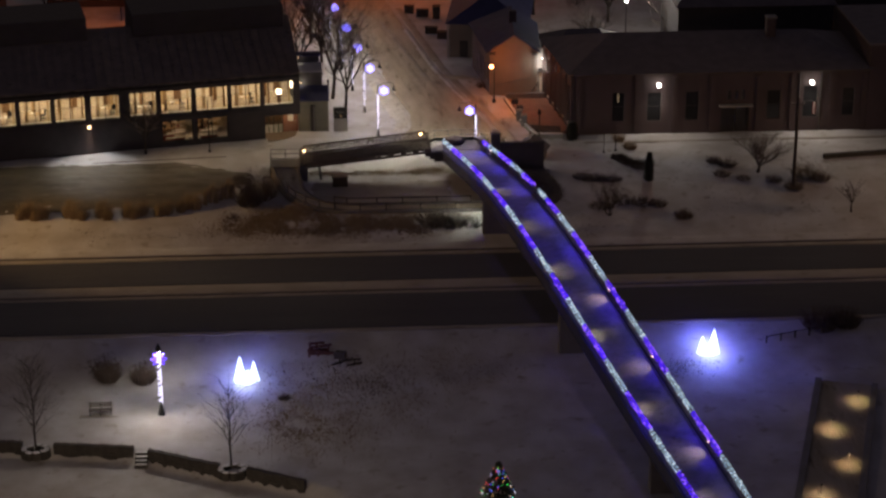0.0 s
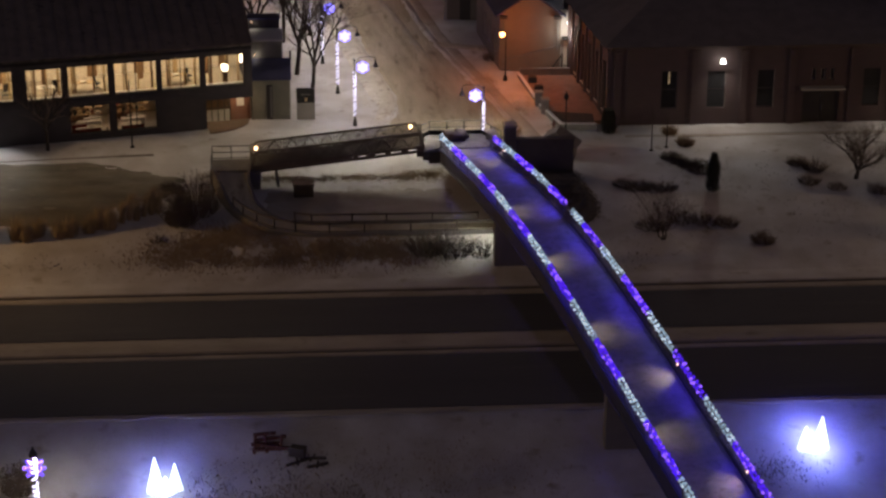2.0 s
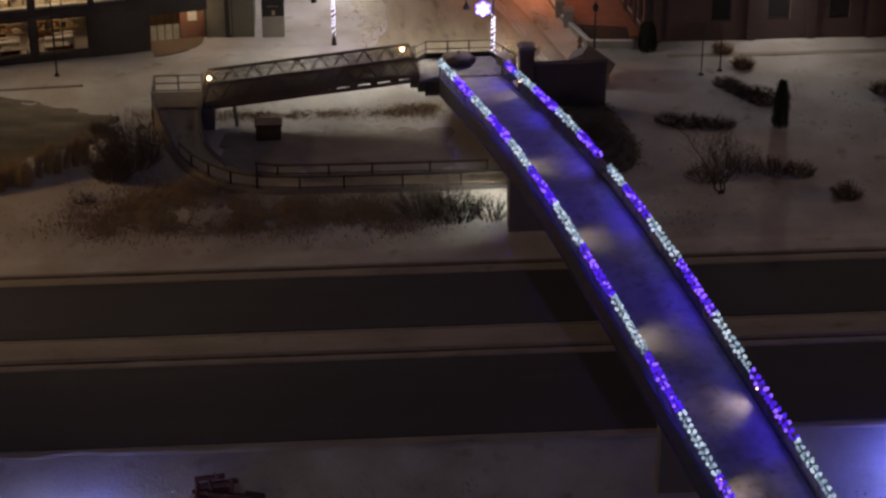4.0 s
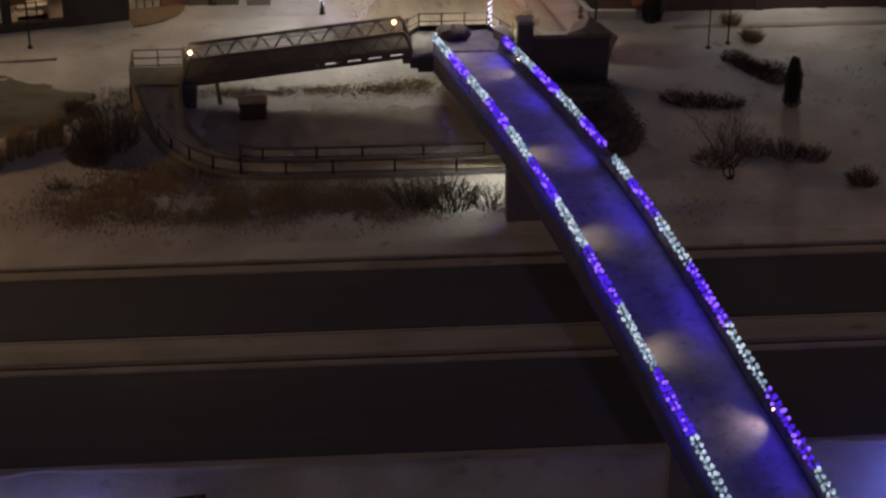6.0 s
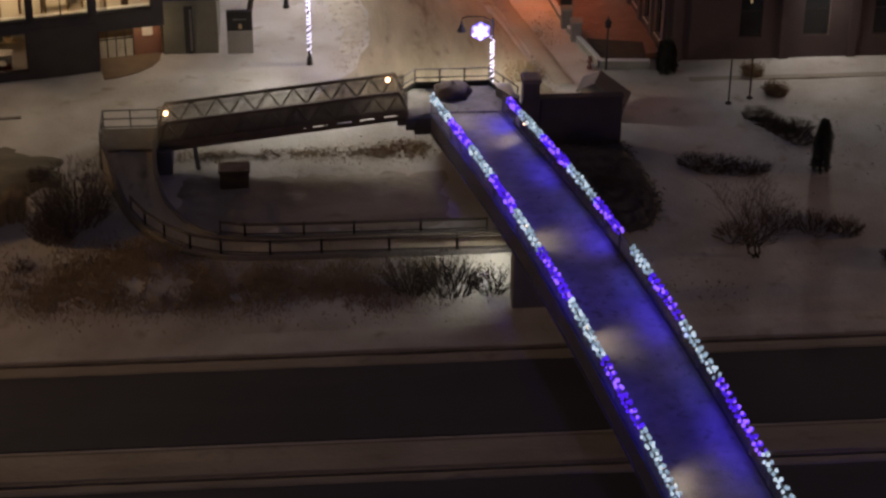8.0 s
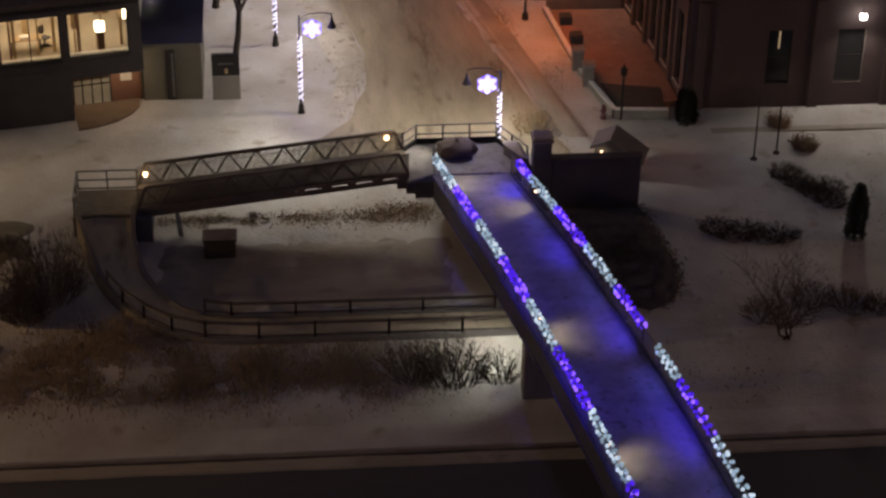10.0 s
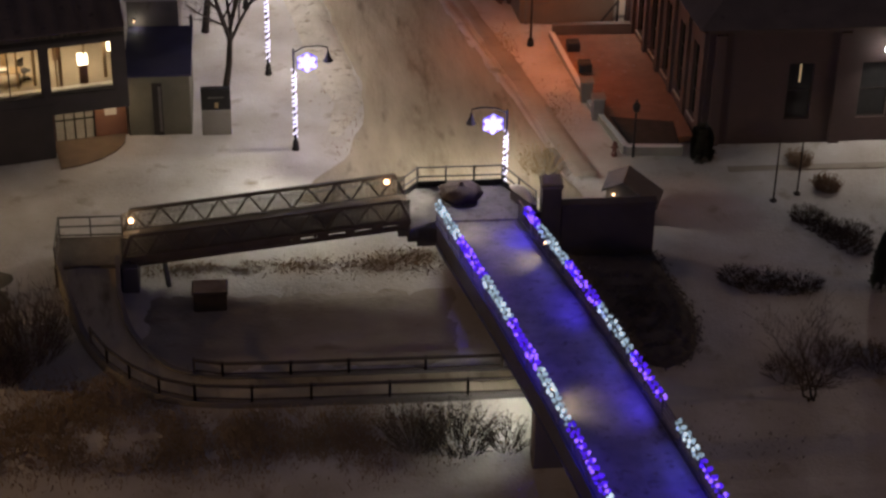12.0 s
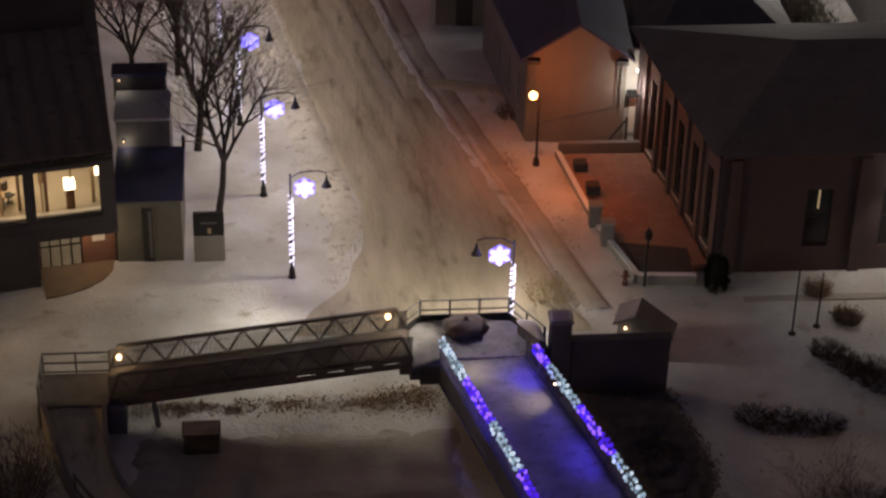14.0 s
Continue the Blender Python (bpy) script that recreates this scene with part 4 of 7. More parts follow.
# ---- street lamps with snowflakes ----
def street_lamp(m, arm, label, watts_down=950, beams=()):
    """Lamp post with a lit spiral wrap, a snowflake at the head and a bell lantern on an arm to the side arm."""
    t = thing("street_lamp", m, label, "street lamp", "street lamps with snowflakes")
    part("base", Geo().lathe([(0.2, -0.15), (0.2, 0.1), (0.15, 0.2), (0.15, 0.45), (0.1, 0.6)], 12), BLACK, t)
    part("pole", Geo().tube([(0, 0, 0.5), (0, 0, 5.75)], [0.075, 0.055], 8), BLACK, t)
    part("arm", Geo().tube([(0, 0, 5.55), (arm * 0.5, 0, 5.85), (arm * 1.3, 0, 5.9), (arm * 1.68, 0, 5.8), (arm * 1.7, 0, 5.6)], 0.035, 6), BLACK, t)
    part("lantern", Geo().lathe([(0.02, 0.1), (0.05, 0.05), (0.08, -0.12), (0.2, -0.42), (0.25, -0.5)], 12, (arm * 1.7, 0, 5.55)), BLACK, t, "black bell lantern")
    h = Geo()
    k = 0
    z = 0.8
    while z < 4.6:
        a = k * 0.9
        h.ball((0.085 * math.cos(a), 0.085 * math.sin(a), z), 0.047, 5, 4)
        z += 0.034 + 0.024 * (math.sin(k * 0.24) > 0.4)
        k += 1
    part("light_spiral", h, WRAP, t, "spiral of white lights")
    cx, cz = arm * 0.66, 5.05
    fl_ = part("snowflake", Geo().ball((cx, -0.1, cz), 0.17, 8, 6), FLAKE_CORE, t, "violet-blue snowflake of lights")
    for i in range(6):
        a = i * math.pi / 3 + math.pi / 6
        p, q = Vector((math.cos(a), 0, math.sin(a))), Vector((-math.sin(a), 0, math.cos(a)))
        c = Vector((cx, -0.1, cz))
        ring = Geo()
        for k in range(9):
            b = 6.2832 * k / 9
            ring.ball(c + p * (0.33 + 0.14 * math.cos(b)) + q * 0.085 * math.sin(b), 0.085, 6, 4)
        part("petal", ring, FLAKE_CORE, fl_, "pale violet petal of lights")
        h = Geo()
        for k in range(5):
            b = a + math.pi / 6 + 0.13 * (k - 2)
            h.ball(c + Vector((math.cos(b), 0.02, math.sin(b))) * (0.43 - 0.02 * abs(k - 2)), 0.06, 6, 4)
        part("rim", h, FLAKE_RIM, fl_, "deep violet rim of lights")
    lamp("flake_light", (cx, -0.6, cz), 95, (0.52, 0.44, 1.0), t, 0.4)
    for d, watts, cone, blend in beams:
        lamp("side_beam", (arm * 1.7, -0.3, 4.95), watts, (1.0, 0.93, 0.74), t, 0.5, cone, blend, d)
    lamp("lantern_light", (arm * 1.7, 0, 5.0), watts_down, WARM, t, 0.12, 154, 0.45)
    return t


first = street_lamp(pose(1.62, 201.9, 2.7), 1, "black lamp post wrapped in white lights with a violet snowflake", 560, (((-0.8, -0.75, -0.5), 480, 84, 1.0),))
street_lamp(pose(2.87, 193.8, 2.7), 1, "black lamp post wrapped in white lights at the street corner", 400, (((-0.55, -1, -0.66), 2100, 66, 1.0), ((0.40, -1, -0.62), 2600, 52, 1.0), ((-1, -0.35, -0.30), 1600, 104, 1.0)))
for x, y in ((0.45, 209.7), (-0.65, 217.8), (-1.9, 226.5), (-3.2, 236.5)):
    copy_thing(first, pose(x, y, lerp(MID, y)))
street_lamp(pose(12.8, 188.2, 2.15), -1, "black lamp post with a violet snowflake behind the bridge platform", 300, (((-0.75, -0.36, -0.44), 1700, 52, 0.9), ((0.85, 0.45, -0.6), 1400, 90, 0.9), ((-0.15, 0.8, -0.6), 1350, 104, 1.0)))
park_lamp = thing("park_lamp", pose(-16.7, 139.3, -2.4), "park lamp post wrapped in white lights with a violet snowflake", "park lamp")
part("base", Geo().lathe([(0.32, -0.15), (0.3, 0.2), (0.2, 0.5), (0.14, 0.8), (0.1, 1.0)], 12), BLACK, park_lamp)
part("pole", Geo().tube([(0, 0, 0.9), (0, 0, 5.9)], [0.085, 0.06], 8), BLACK, park_lamp)
part("finial", Geo().lathe([(0.26, 5.9), (0.22, 6.1), (0.1, 6.3), (0.03, 6.5)], 10), BLACK, park_lamp)
h = Geo()
z, k = 1.15, 0
while z < 5.95:
    h.ball((0.12 * math.cos(k * 0.9), 0.12 * math.sin(k * 0.9), z), 0.07, 5, 4)
    z += 0.042 + 0.035 * (math.sin(k * 0.24) > 0.55)
    k += 1
part("light_spiral", h, WRAP, park_lamp, "spiral of white lights")
fl_ = part("snowflake", Geo().ball((0, 0.18, 5.0), 0.16, 8, 6), FLAKE_RIM, park_lamp, "violet-blue snowflake of lights")
for i in range(8):
    a = i * math.pi / 4
    part("petal", Geo().ball((0.36 * math.cos(a), 0.18, 5.0 + 0.4 * math.sin(a)), 0.15, 6, 5).ball((0.56 * math.cos(a), 0.18, 5.0 + 0.62 * math.sin(a)), 0.11, 6, 4), FLAKE_RIM, fl_)

lamp("lamp_light", (0, 0, 5.85), 2500, (1.0, 0.91, 0.80), park_lamp, 0.3, 170, 0.4, (0.15, -0.25, -1))


# ---- walls with openings ----
def wall(x0, x1, z0, z1, y0, y1, holes):
    """A wall slab with rectangular holes (x0, x1, z0, z1), as one closed mesh."""
    h = Geo()
    gx = sorted({x0, x1, *[v for q in holes for v in q[:2]]})
    gz = sorted({z0, z1, *[v for q in holes for v in q[2:4]]})
    nx_, nz_ = len(gx) - 1, len(gz) - 1

    def solid(i, k):
        if not (0 <= i < nx_ and 0 <= k < nz_):
            return False
        cx, cz = (gx[i] + gx[i + 1]) / 2, (gz[k] + gz[k + 1]) / 2
        return not any(q[0] < cx < q[1] and q[2] < cz < q[3] for q in holes)

    h.v = [(x, y, z) for y in (y0, y1) for z in gz for x in gx]
    m = (nx_ + 1) * (nz_ + 1)
    for k in range(nz_):
        for i in range(nx_):
            if not solid(i, k):
                continue
            a, b, c, d = k * (nx_ + 1) + i, k * (nx_ + 1) + i + 1, (k + 1) * (nx_ + 1) + i + 1, (k + 1) * (nx_ + 1) + i
            h.f += [(a, b, c, d), (d + m, c + m, b + m, a + m)]
            for near, e, f_ in ((solid(i, k - 1), a, b), (solid(i + 1, k), b, c), (solid(i, k + 1), c, d), (solid(i - 1, k), d, a)):
                if not near:
                    h.f.append((f_, e, e + m, f_ + m))
    used = sorted({i for f_ in h.f for i in f_})
    new_i = {o: n for n, o in enumerate(used)}
    h.v = [h.v[i] for i in used]
    h.f = [tuple(new_i[i] for i in f_) for f_ in h.f]
    return h


def window(parent, q, y, mull=1, sill=True, glass=GLASS, frame_mat=None, bars=0):
    x0, x1, z0, z1 = q
    fm = frame_mat or FRAME
    w = part("window", Geo().box(x0, y, z0, x0 + 0.07, y + 0.1, z1).box(x1 - 0.07, y, z0, x1, y + 0.1, z1).box(x0 + 0.07, y, z0, x1 - 0.07, y + 0.1, z0 + 0.07).box(x0 + 0.07, y, z1 - 0.07, x1 - 0.07, y + 0.1, z1), fm, parent)
    for k in range(1, mull + 1):
        x = x0 + (x1 - x0) * k / (mull + 1)
        part("mullion", Geo().box(x - 0.03, y + 0.02, z0 + 0.07, x + 0.03, y + 0.09, z1 - 0.07), fm, w)
    for k in range(1, bars + 1):
        z = z0 + (z1 - z0) * k / (bars + 1)
        part("glazing_bar", Geo().box(x0 + 0.07, y + 0.025, z - 0.03, x1 - 0.07, y + 0.085, z + 0.03), fm, w)
    p = part("pane", Geo().box(x0 + 0.06, y + 0.05, z0 + 0.06, x1 - 0.06, y + 0.06, z1 - 0.06), glass, w)
    p.visible_shadow = False
    if sill:
        part("sill", Geo().box(x0 - 0.1, y - 0.12, z0 - 0.1, x1 + 0.1, y + 0.05, z0 - 0.003), TRIM if sill == 2 else fm, w)
    return w


# ---- lit two-storey building ----
LB = pose(-5.85, 194.35, 2.6, rz=11.3)
lit = thing("lit_building", LB, "dark two-storey building with a row of lit windows", "building")
UP = [(-3.25, -0.1), (-6.75, -3.6), (-10.45, -7.05), (-14.1, -10.85), (-17.3, -14.5), (-21.3, -18.3), (-24.95, -21.8), (-28.5, -25.3), (-32.0, -28.85), (-35.6, -32.4), (-39.2, -36)]
UPQ = [(a, b, 3.66, 6.25) for a, b in UP]
LOW = [(-14.1, -10.9, 0.62, 2.95), (-10.45, -7.2, 0.62, 2.95)]
part("front_wall", wall(-42, 0.55, 3.15, 7.1, 0, 0.3, UPQ), DARK_WALL, lit, "dark clad upper wall")
part("lower_wall", wall(-42, -3.25, -0.6, 3.15, -0.05, 0.3, LOW), DARK_WALL, lit, "dark clad lower wall")
part("side_wall", Geo().box(0.25, 0.3, 3.15, 0.55, 16, 7.1), DARK_WALL, lit)
part("rear_wall", Geo().box(-42, 15.7, -0.6, 0.25, 16, 7.1), DARK_WALL, lit)
part("end_wall", Geo().box(-42, 0.3, -0.6, -41.7, 15.7, 7.1), DARK_WALL, lit)
part("recess_side", Geo().box(-3.55, 0.3, -0.6, -3.25, 6.2, 3.15), DARK_WALL, lit)
part("recess_header", Geo().box(-3.25, 0.0, 2.55, 0.55, 0.3, 3.147), DARK_WALL, lit)
ENTRY = [(-3.1, -1.05, 0.05, 2.5)]
part("entrance_wall", wall(-3.25, 0.55, -0.6, 3.15, 1.5, 1.75, ENTRY), WARM_BRICK, lit, "brick entrance wall")
part("lower_side_wall", Geo().box(0.25, 1.75, -0.6, 0.55, 16, 3.15), DARK_WALL, lit)
for q in ENTRY:
    window(lit, q, 1.55, 3, False, bars=1)
part("intermediate_floor", Geo().box(-41.7, 0.3, 3.15, 0.25, 15.7, 3.5), FLOOR, lit)
part("upper_ceiling", Geo().box(-41.7, 0.3, 6.75, 0.25, 15.7, 6.9), ROOM, lit)
part("lower_floor", Geo().box(-41.7, 0.3, -0.5, 0.25, 15.7, 0.0), FLOOR, lit)
part("upper_back_partition", Geo().box(-41.7, 5.5, 3.5, 0.25, 5.7, 6.75), ROOM, lit, "cream partition")
part("lower_back_partition", Geo().box(-41.7, 5.5, 0.0, 0.25, 5.7, 3.15), ROOM, lit, "cream partition")
# roof: deep fascia, a hipped slope of shingles and a ridge
part("fascia", Geo().box(-42.7, -0.7, 6.85, 0.45, -0.5, 7.28), BLACK, lit)
part("soffit", Geo().box(-42.7, -0.5, 6.95, 0.45, 0.0, 7.08), DARK_WALL, lit)
part("roof", Geo().add([(-42.7, -0.7, 7.3), (0.45, -0.7, 7.3), (1.2, 9.0, 10.9), (-42.7, 9.0, 10.9), (-42.7, 16.8, 7.3), (1.8, 16.8, 7.3), (-42.7, -0.7, 7.1), (0.45, -0.7, 7.1), (1.8, 16.8, 7.1), (-42.7, 16.8, 7.1)],
     [(0, 1, 2, 3), (3, 2, 5, 4), (1, 5, 2), (0, 3, 4), (6, 9, 8, 7), (0, 6, 7, 1), (1, 7, 8, 5), (5, 8, 9, 4), (4, 9, 6, 0)]), ROOF_BROWN, lit, "dark shingle roof")
for k in range(44):
    x = -42.5 + k
    part("seam", Geo().beam((x, -0.6, 7.36), (x * 0.99, 8.9, 10.9), 0.04, 0.05), ROOF_BROWN, lit)
for a, b in ((-15.8, 0.3), (-42, -20.6)):
    part("roof_block", Geo().box(a, 7.0, 9.0, b, 14, 12.6), DARK_WALL, lit, "dark rooftop storey", bevel=0.05)
for i, q in enumerate(UPQ):
    window(lit, q, 0.12, 1 if i not in (0, 3) else 0, True)
    for b in (0, 1):
        part("ceiling_light", Geo().box(q[0] + 0.4 + 1.5 * b, 1.5, 6.68, q[0] + 1.2 + 1.5 * b, 4.6, 6.745), CEIL_LIGHT, lit, "glowing ceiling panel")
    lamp("room_light", ((q[0] + q[1]) / 2, 2.6, 6.3), 27, (1.0, 0.81, 0.65), lit, 0.5)
    part("column", Geo().box(q[0] + 0.6 + 0.9 * (i % 3), 3.9, 3.5, q[0] + 0.95 + 0.9 * (i % 3), 4.3, 6.75), PALE_WOOD if i % 2 else WOOD, lit, "timber column")
    if i % 3 != 1:
        part("door_leaf", Geo().box(q[1] - 1.2, 5.4, 3.5, q[1] - 0.4, 5.497, 5.6), WOOD, lit, "brown door")
    else:
        part("picture_panel", Geo().box(q[1] - 1.9, 5.42, 4.6, q[1] - 0.5, 5.497, 5.9), PAPER, lit)
    for k, u in enumerate((0.14 + 0.05 * (i % 3), 0.21 + 0.05 * (i % 3), 0.60 + 0.06 * (i % 2), 0.93)):
        x = q[0] + (q[1] - q[0]) * u
        part("room_post", Geo().box(x - 0.05 - 0.03 * (k % 2), 0.75 + 0.25 * k, 3.5, x + 0.05 + 0.03 * (k % 2), 0.87 + 0.25 * k, 6.75), (PALE_WOOD, WOOD, PALE_WOOD, PALE_WOOD)[(k + i) % 4], lit, "timber room post")
    part("inner_ledge", Geo().box(q[0] + 0.05, 0.32, 3.5, q[1] - 0.05, 0.62, 3.76), PAPER, lit, "pale inner ledge")
    part("half_wall", Geo().box(q[0] - 0.12, 0.3, 3.5, q[0] - 0.02, 3.0, 6.7), ROOM, lit)
for i, q in enumerate(LOW):
    window(lit, q, 0.1, 0 if i == 0 else 1, True)
for x in (-13.4, -9.9):
    part("display_counter", Geo().box(x, 1.6, 0.0, x + 1.9, 2.1, 1.0), PAPER, lit, "white display counter", bevel=0.02)
    part("counter_front", Geo().box(x + 0.1, 1.57, 0.1, x + 1.8, 1.6, 0.5), RED, lit, "red counter front")
    part("light_strip", Geo().box(x + 0.5, 1.55, 1.27, x + 1.9, 1.75, 1.34), PAPER, lit, "pale shelf edge")
    part("dark_cupboard", Geo().box(x - 0.3, 4.2, 0.0, x + 1.2, 4.7, 1.9), WOOD, lit)
rng = random.Random(12)
for i, q in enumerate(LOW):
    for zz in (1.0, 1.6, 2.2):
        part("shelf", Geo().box(q[0] + 0.1, 3.2, zz, q[1] - 0.3, 3.6, zz + 0.05), PALE_WOOD, lit, "shelf of small goods")
        x = q[0] + 0.2
        while x < q[1] - 0.8:
            w, hh = rng.uniform(0.12, 0.4), rng.uniform(0.15, 0.42)
            part("parcel", Geo().box(x, 3.25, zz + 0.052, x + w, 3.5, zz + 0.05 + hh), rng.choice((PAPER, WOOD, RED, GREEN, PALE_WOOD, FRAME)), lit)
            x += w + rng.uniform(0.05, 0.25)
lamp("lower_room_light", (-12.5, 2.4, 2.7), 48, (1.0, 0.70, 0.45), lit, 0.4)
lamp("lower_room_light", (-8.8, 2.4, 2.7), 48, (1.0, 0.70, 0.45), lit, 0.4)
lamp("entry_light", (-1.3, 4.4, 2.7), 26, (1.0, 0.78, 0.48), lit, 0.3)
part("entry_ceiling_light", Geo().box(-2.2, 3.8, 3.09, -1.9, 4.6, 3.14).box(-1.1, 3.8, 3.09, -0.8, 4.6, 3.14), CEIL_LIGHT, lit)
part("poster", Geo().box(-0.55, 1.46, 1.35, 0.05, 1.497, 2.3), PAPER, lit, "pale poster on brick")
lamp("recess_light", (-0.5, 0.75, 2.9), 55, (1.0, 0.72, 0.42), lit, 0.1)
part("recess_downlight", Geo().lathe([(0.1, 3.08), (0.09, 3.14)], 10, (-0.5, 0.75, 0)), CEIL_LIGHT, lit)
# dark sheet added on the floor so the interior reads dim
part("entry_dim_sheet", Geo().box(-3.2, 1.8, 0.0, -0.9, 4.2, 0.02), DARK_WALL, lit, "dark floor sheet that stands in for the dim interior")
part("reception_counter", Geo().box(-3.0, 4.3, 0.0, -0.4, 4.9, 1.1), WOOD, lit, "brown reception counter", bevel=0.02)
part("notice_board", Geo().box(-0.6, 5.4, 1.2, 0.1, 5.49, 2.2), PAPER, lit)


# brown patch that paints the dim recess floor and its curved shadow edge
solo("entrance_shade", Geo().prism([(-3.2, 1.48), (-3.2, -1.2), (-2.2, -1.1), (-1.1, -0.75), (-0.3, -0.2), (0.25, 0.6), (0.45, 1.48)], -0.4, 0.2), ENTRY_SHADE, "warm brown floor patch with the entrance's curved shadow in its shape", "paving", kind="structure", m=LB)


fp = thing("pedestal_lamp", LB @ pose(-1.45, 1.3, 3.5), "glowing box lamp on a brown pedestal behind a window", "lamp")
part("pedestal", Geo().box(-0.2, -0.2, 0, 0.2, 0.2, 1.05), WOOD, fp, bevel=0.02)
part("shade", Geo().box(-0.24, -0.24, 1.05, 0.24, 0.24, 1.5), glow("box_lamp_shade", (1.0, 0.88, 0.64), 5.0), fp, bevel=0.03)
wl = thing("wall_sconce", LB @ pose(0.0, 1.2, 5.5), "tall glowing wall sconce beside a window", "sconce")
part("tube_light", Geo().tube([(-0.12, 0, -0.35), (-0.12, 0, 0.35)], 0.1, 10), CEIL_LIGHT, wl)
part("back_plate", Geo().box(-0.02, -0.1, -0.4, 0.25, 0.1, 0.4), FRAME, wl)


def desk(x, y, z, w, c, label):
    t = thing("desk", LB @ pose(x, y, z), label, "desk", "desks in the lit rooms")
    part("top", Geo().box(-w / 2, -0.35, 0.7, w / 2, 0.35, 0.75), c, t, bevel=0.01)
    for a in (-w / 2 + 0.05, w / 2 - 0.1):
        part("leg", Geo().box(a, -0.3, 0, a + 0.05, 0.3, 0.7), FRAME, t)
    part("papers", Geo().box(-0.3, -0.2, 0.75, 0.15, 0.15, 0.85), PAPER, t)


def office_chair(x, y, z, r):
    t = thing("office_chair", LB @ pose(x, y, z, rz=r), "dark office chair on a star base", "chair", "chairs in the lit rooms")
    part("seat", Geo().box(-0.24, -0.24, 0.44, 0.24, 0.24, 0.53), DARK_WALL, t, bevel=0.03)
    part("backrest", Geo().box(-0.23, 0.2, 0.6, 0.23, 0.27, 1.1), DARK_WALL, t, bevel=0.03)
    part("stem", Geo().tube([(0, 0, 0.08), (0, 0, 0.45)], 0.035, 6), BLACK, t)
    for k in range(5):
        a = k * 1.2566
        part("foot", Geo().beam((0, 0, 0.07), (0.28 * math.cos(a), 0.28 * math.sin(a), 0.05), 0.04, 0.04), BLACK, t)


for i, (a, b) in enumerate(UP):
    if i in (1, 3, 4, 5, 7, 8):
        desk(a + 1.5, 1.6 + 0.4 * (i % 2), 3.5, 1.6, PALE_WOOD if i % 2 else PAPER, "office desk with papers behind a lit window")
        office_chair(a + 2.5, 2.3, 3.5, 40 * i)
desk(-12.3, 1.2, 0.0, 2.6, PAPER, "long white counter behind a lit lower window")
desk(-9.2, 1.2, 0.0, 1.6, PAPER, "white table behind a lit lower window")
sofa = thing("red_bench", LB @ pose(-13.3, 1.0, 0.0), "red upholstered bench behind a lit lower window", "bench")
part("seat", Geo().box(-0.6, -0.3, 0.25, 0.6, 0.3, 0.5), RED, sofa, bevel=0.04)
part("backrest", Geo().box(-0.6, 0.2, 0.5, 0.6, 0.32, 0.95), RED, sofa, bevel=0.04)
part("plinth", Geo().box(-0.55, -0.25, 0, 0.55, 0.25, 0.25), FRAME, sofa)
xt = thing("potted_tree", LB @ pose(-9.5, 2.4, 0.0), "small decorated indoor fir in a pot", "indoor tree")
part("pot", Geo().lathe([(0.2, 0), (0.26, 0.35), (0.24, 0.36)], 10), RED, xt)
h = Geo()
rng = random.Random(8)
for i in range(420):
    z = 0.4 + 1.8 * rng.random()
    r = 0.62 * (2.3 - z) / 1.9 * math.sqrt(rng.random())
    a = rng.random() * 6.28
    p = Vector((r * math.cos(a), r * math.sin(a), z))
    h.add([p, p + Vector((rng.uniform(-0.1, 0.1), rng.uniform(-0.1, 0.1), 0.02)), p + Vector((0.12 * math.cos(a), 0.12 * math.sin(a), -0.08))], [(0, 1, 2)])
part("foliage", h, GREEN, xt)
part("stem", Geo().tube([(0, 0, 0.3), (0, 0, 2.1)], [0.04, 0.01], 5), BARK, xt)
h = Geo()
for i in range(24):
    z = 0.5 + 1.6 * rng.random()
    a = rng.random() * 6.28
    h.ball((0.58 * (2.3 - z) / 1.9 * math.cos(a), 0.58 * (2.3 - z) / 1.9 * math.sin(a), z), 0.05, 6, 4)
part("bauble_set", h, RED, xt)

wl = thing("wall_lamp", LB @ pose(-21.6, -0.05, 3.05), "warm downlight on the dark facade", "wall lamp")
part("bracket", Geo().box(-0.08, -0.2, 0.1, 0.08, 0.03, 0.2), BLACK, wl)
part("globe", Geo().ball((0, -0.25, 0), 0.17, 10, 8), GLOBE, wl, smooth=True)
lamp("facade_light", (0.0, -0.28, -0.25), 150, (1.0, 0.66, 0.46), wl, 0.08, 46, 0.5, (0, 0.06, -1))
# unseen flood, added to throw a white pool on the snow below
fl = thing("added_eave_flood", LB @ pose(-22.3, -0.8, 6.8), "added unseen flood that makes the white pool on the snow", "flood lamp")
part("housing", Geo().box(-0.14, -0.1, -0.08, 0.14, 0.1, 0.06), BLACK, fl, bevel=0.02)
lamp("eave_light", (0, 0, -0.12), 1500, (0.97, 0.98, 1.0), fl, 0.1, 80, 0.7, (0.05, -0.5, -1))

# low booth wing and the stepped flat roofs behind it
booth = thing("booth_wing", pose(-3.95, 195.75, 2.6), "grey-green flat-roofed wing beside the lit building", "outbuilding")
part("body", Geo().box(-1.55, 0, -0.3, 1.6, 5.0, 3.5), BOOTH, booth, bevel=0.02)
part("roof", Geo().box(-1.65, -0.15, 3.5, 1.72, 5.1, 3.68), BLUE_ROOF, booth, "flat roof of slate blue, deepened for the snowflake lamps' reflection", bevel=0.03)
part("parapet", Geo().box(1.57, 4.9, 3.68, 1.72, 5.1, 4.3), DARK_WALL, booth)
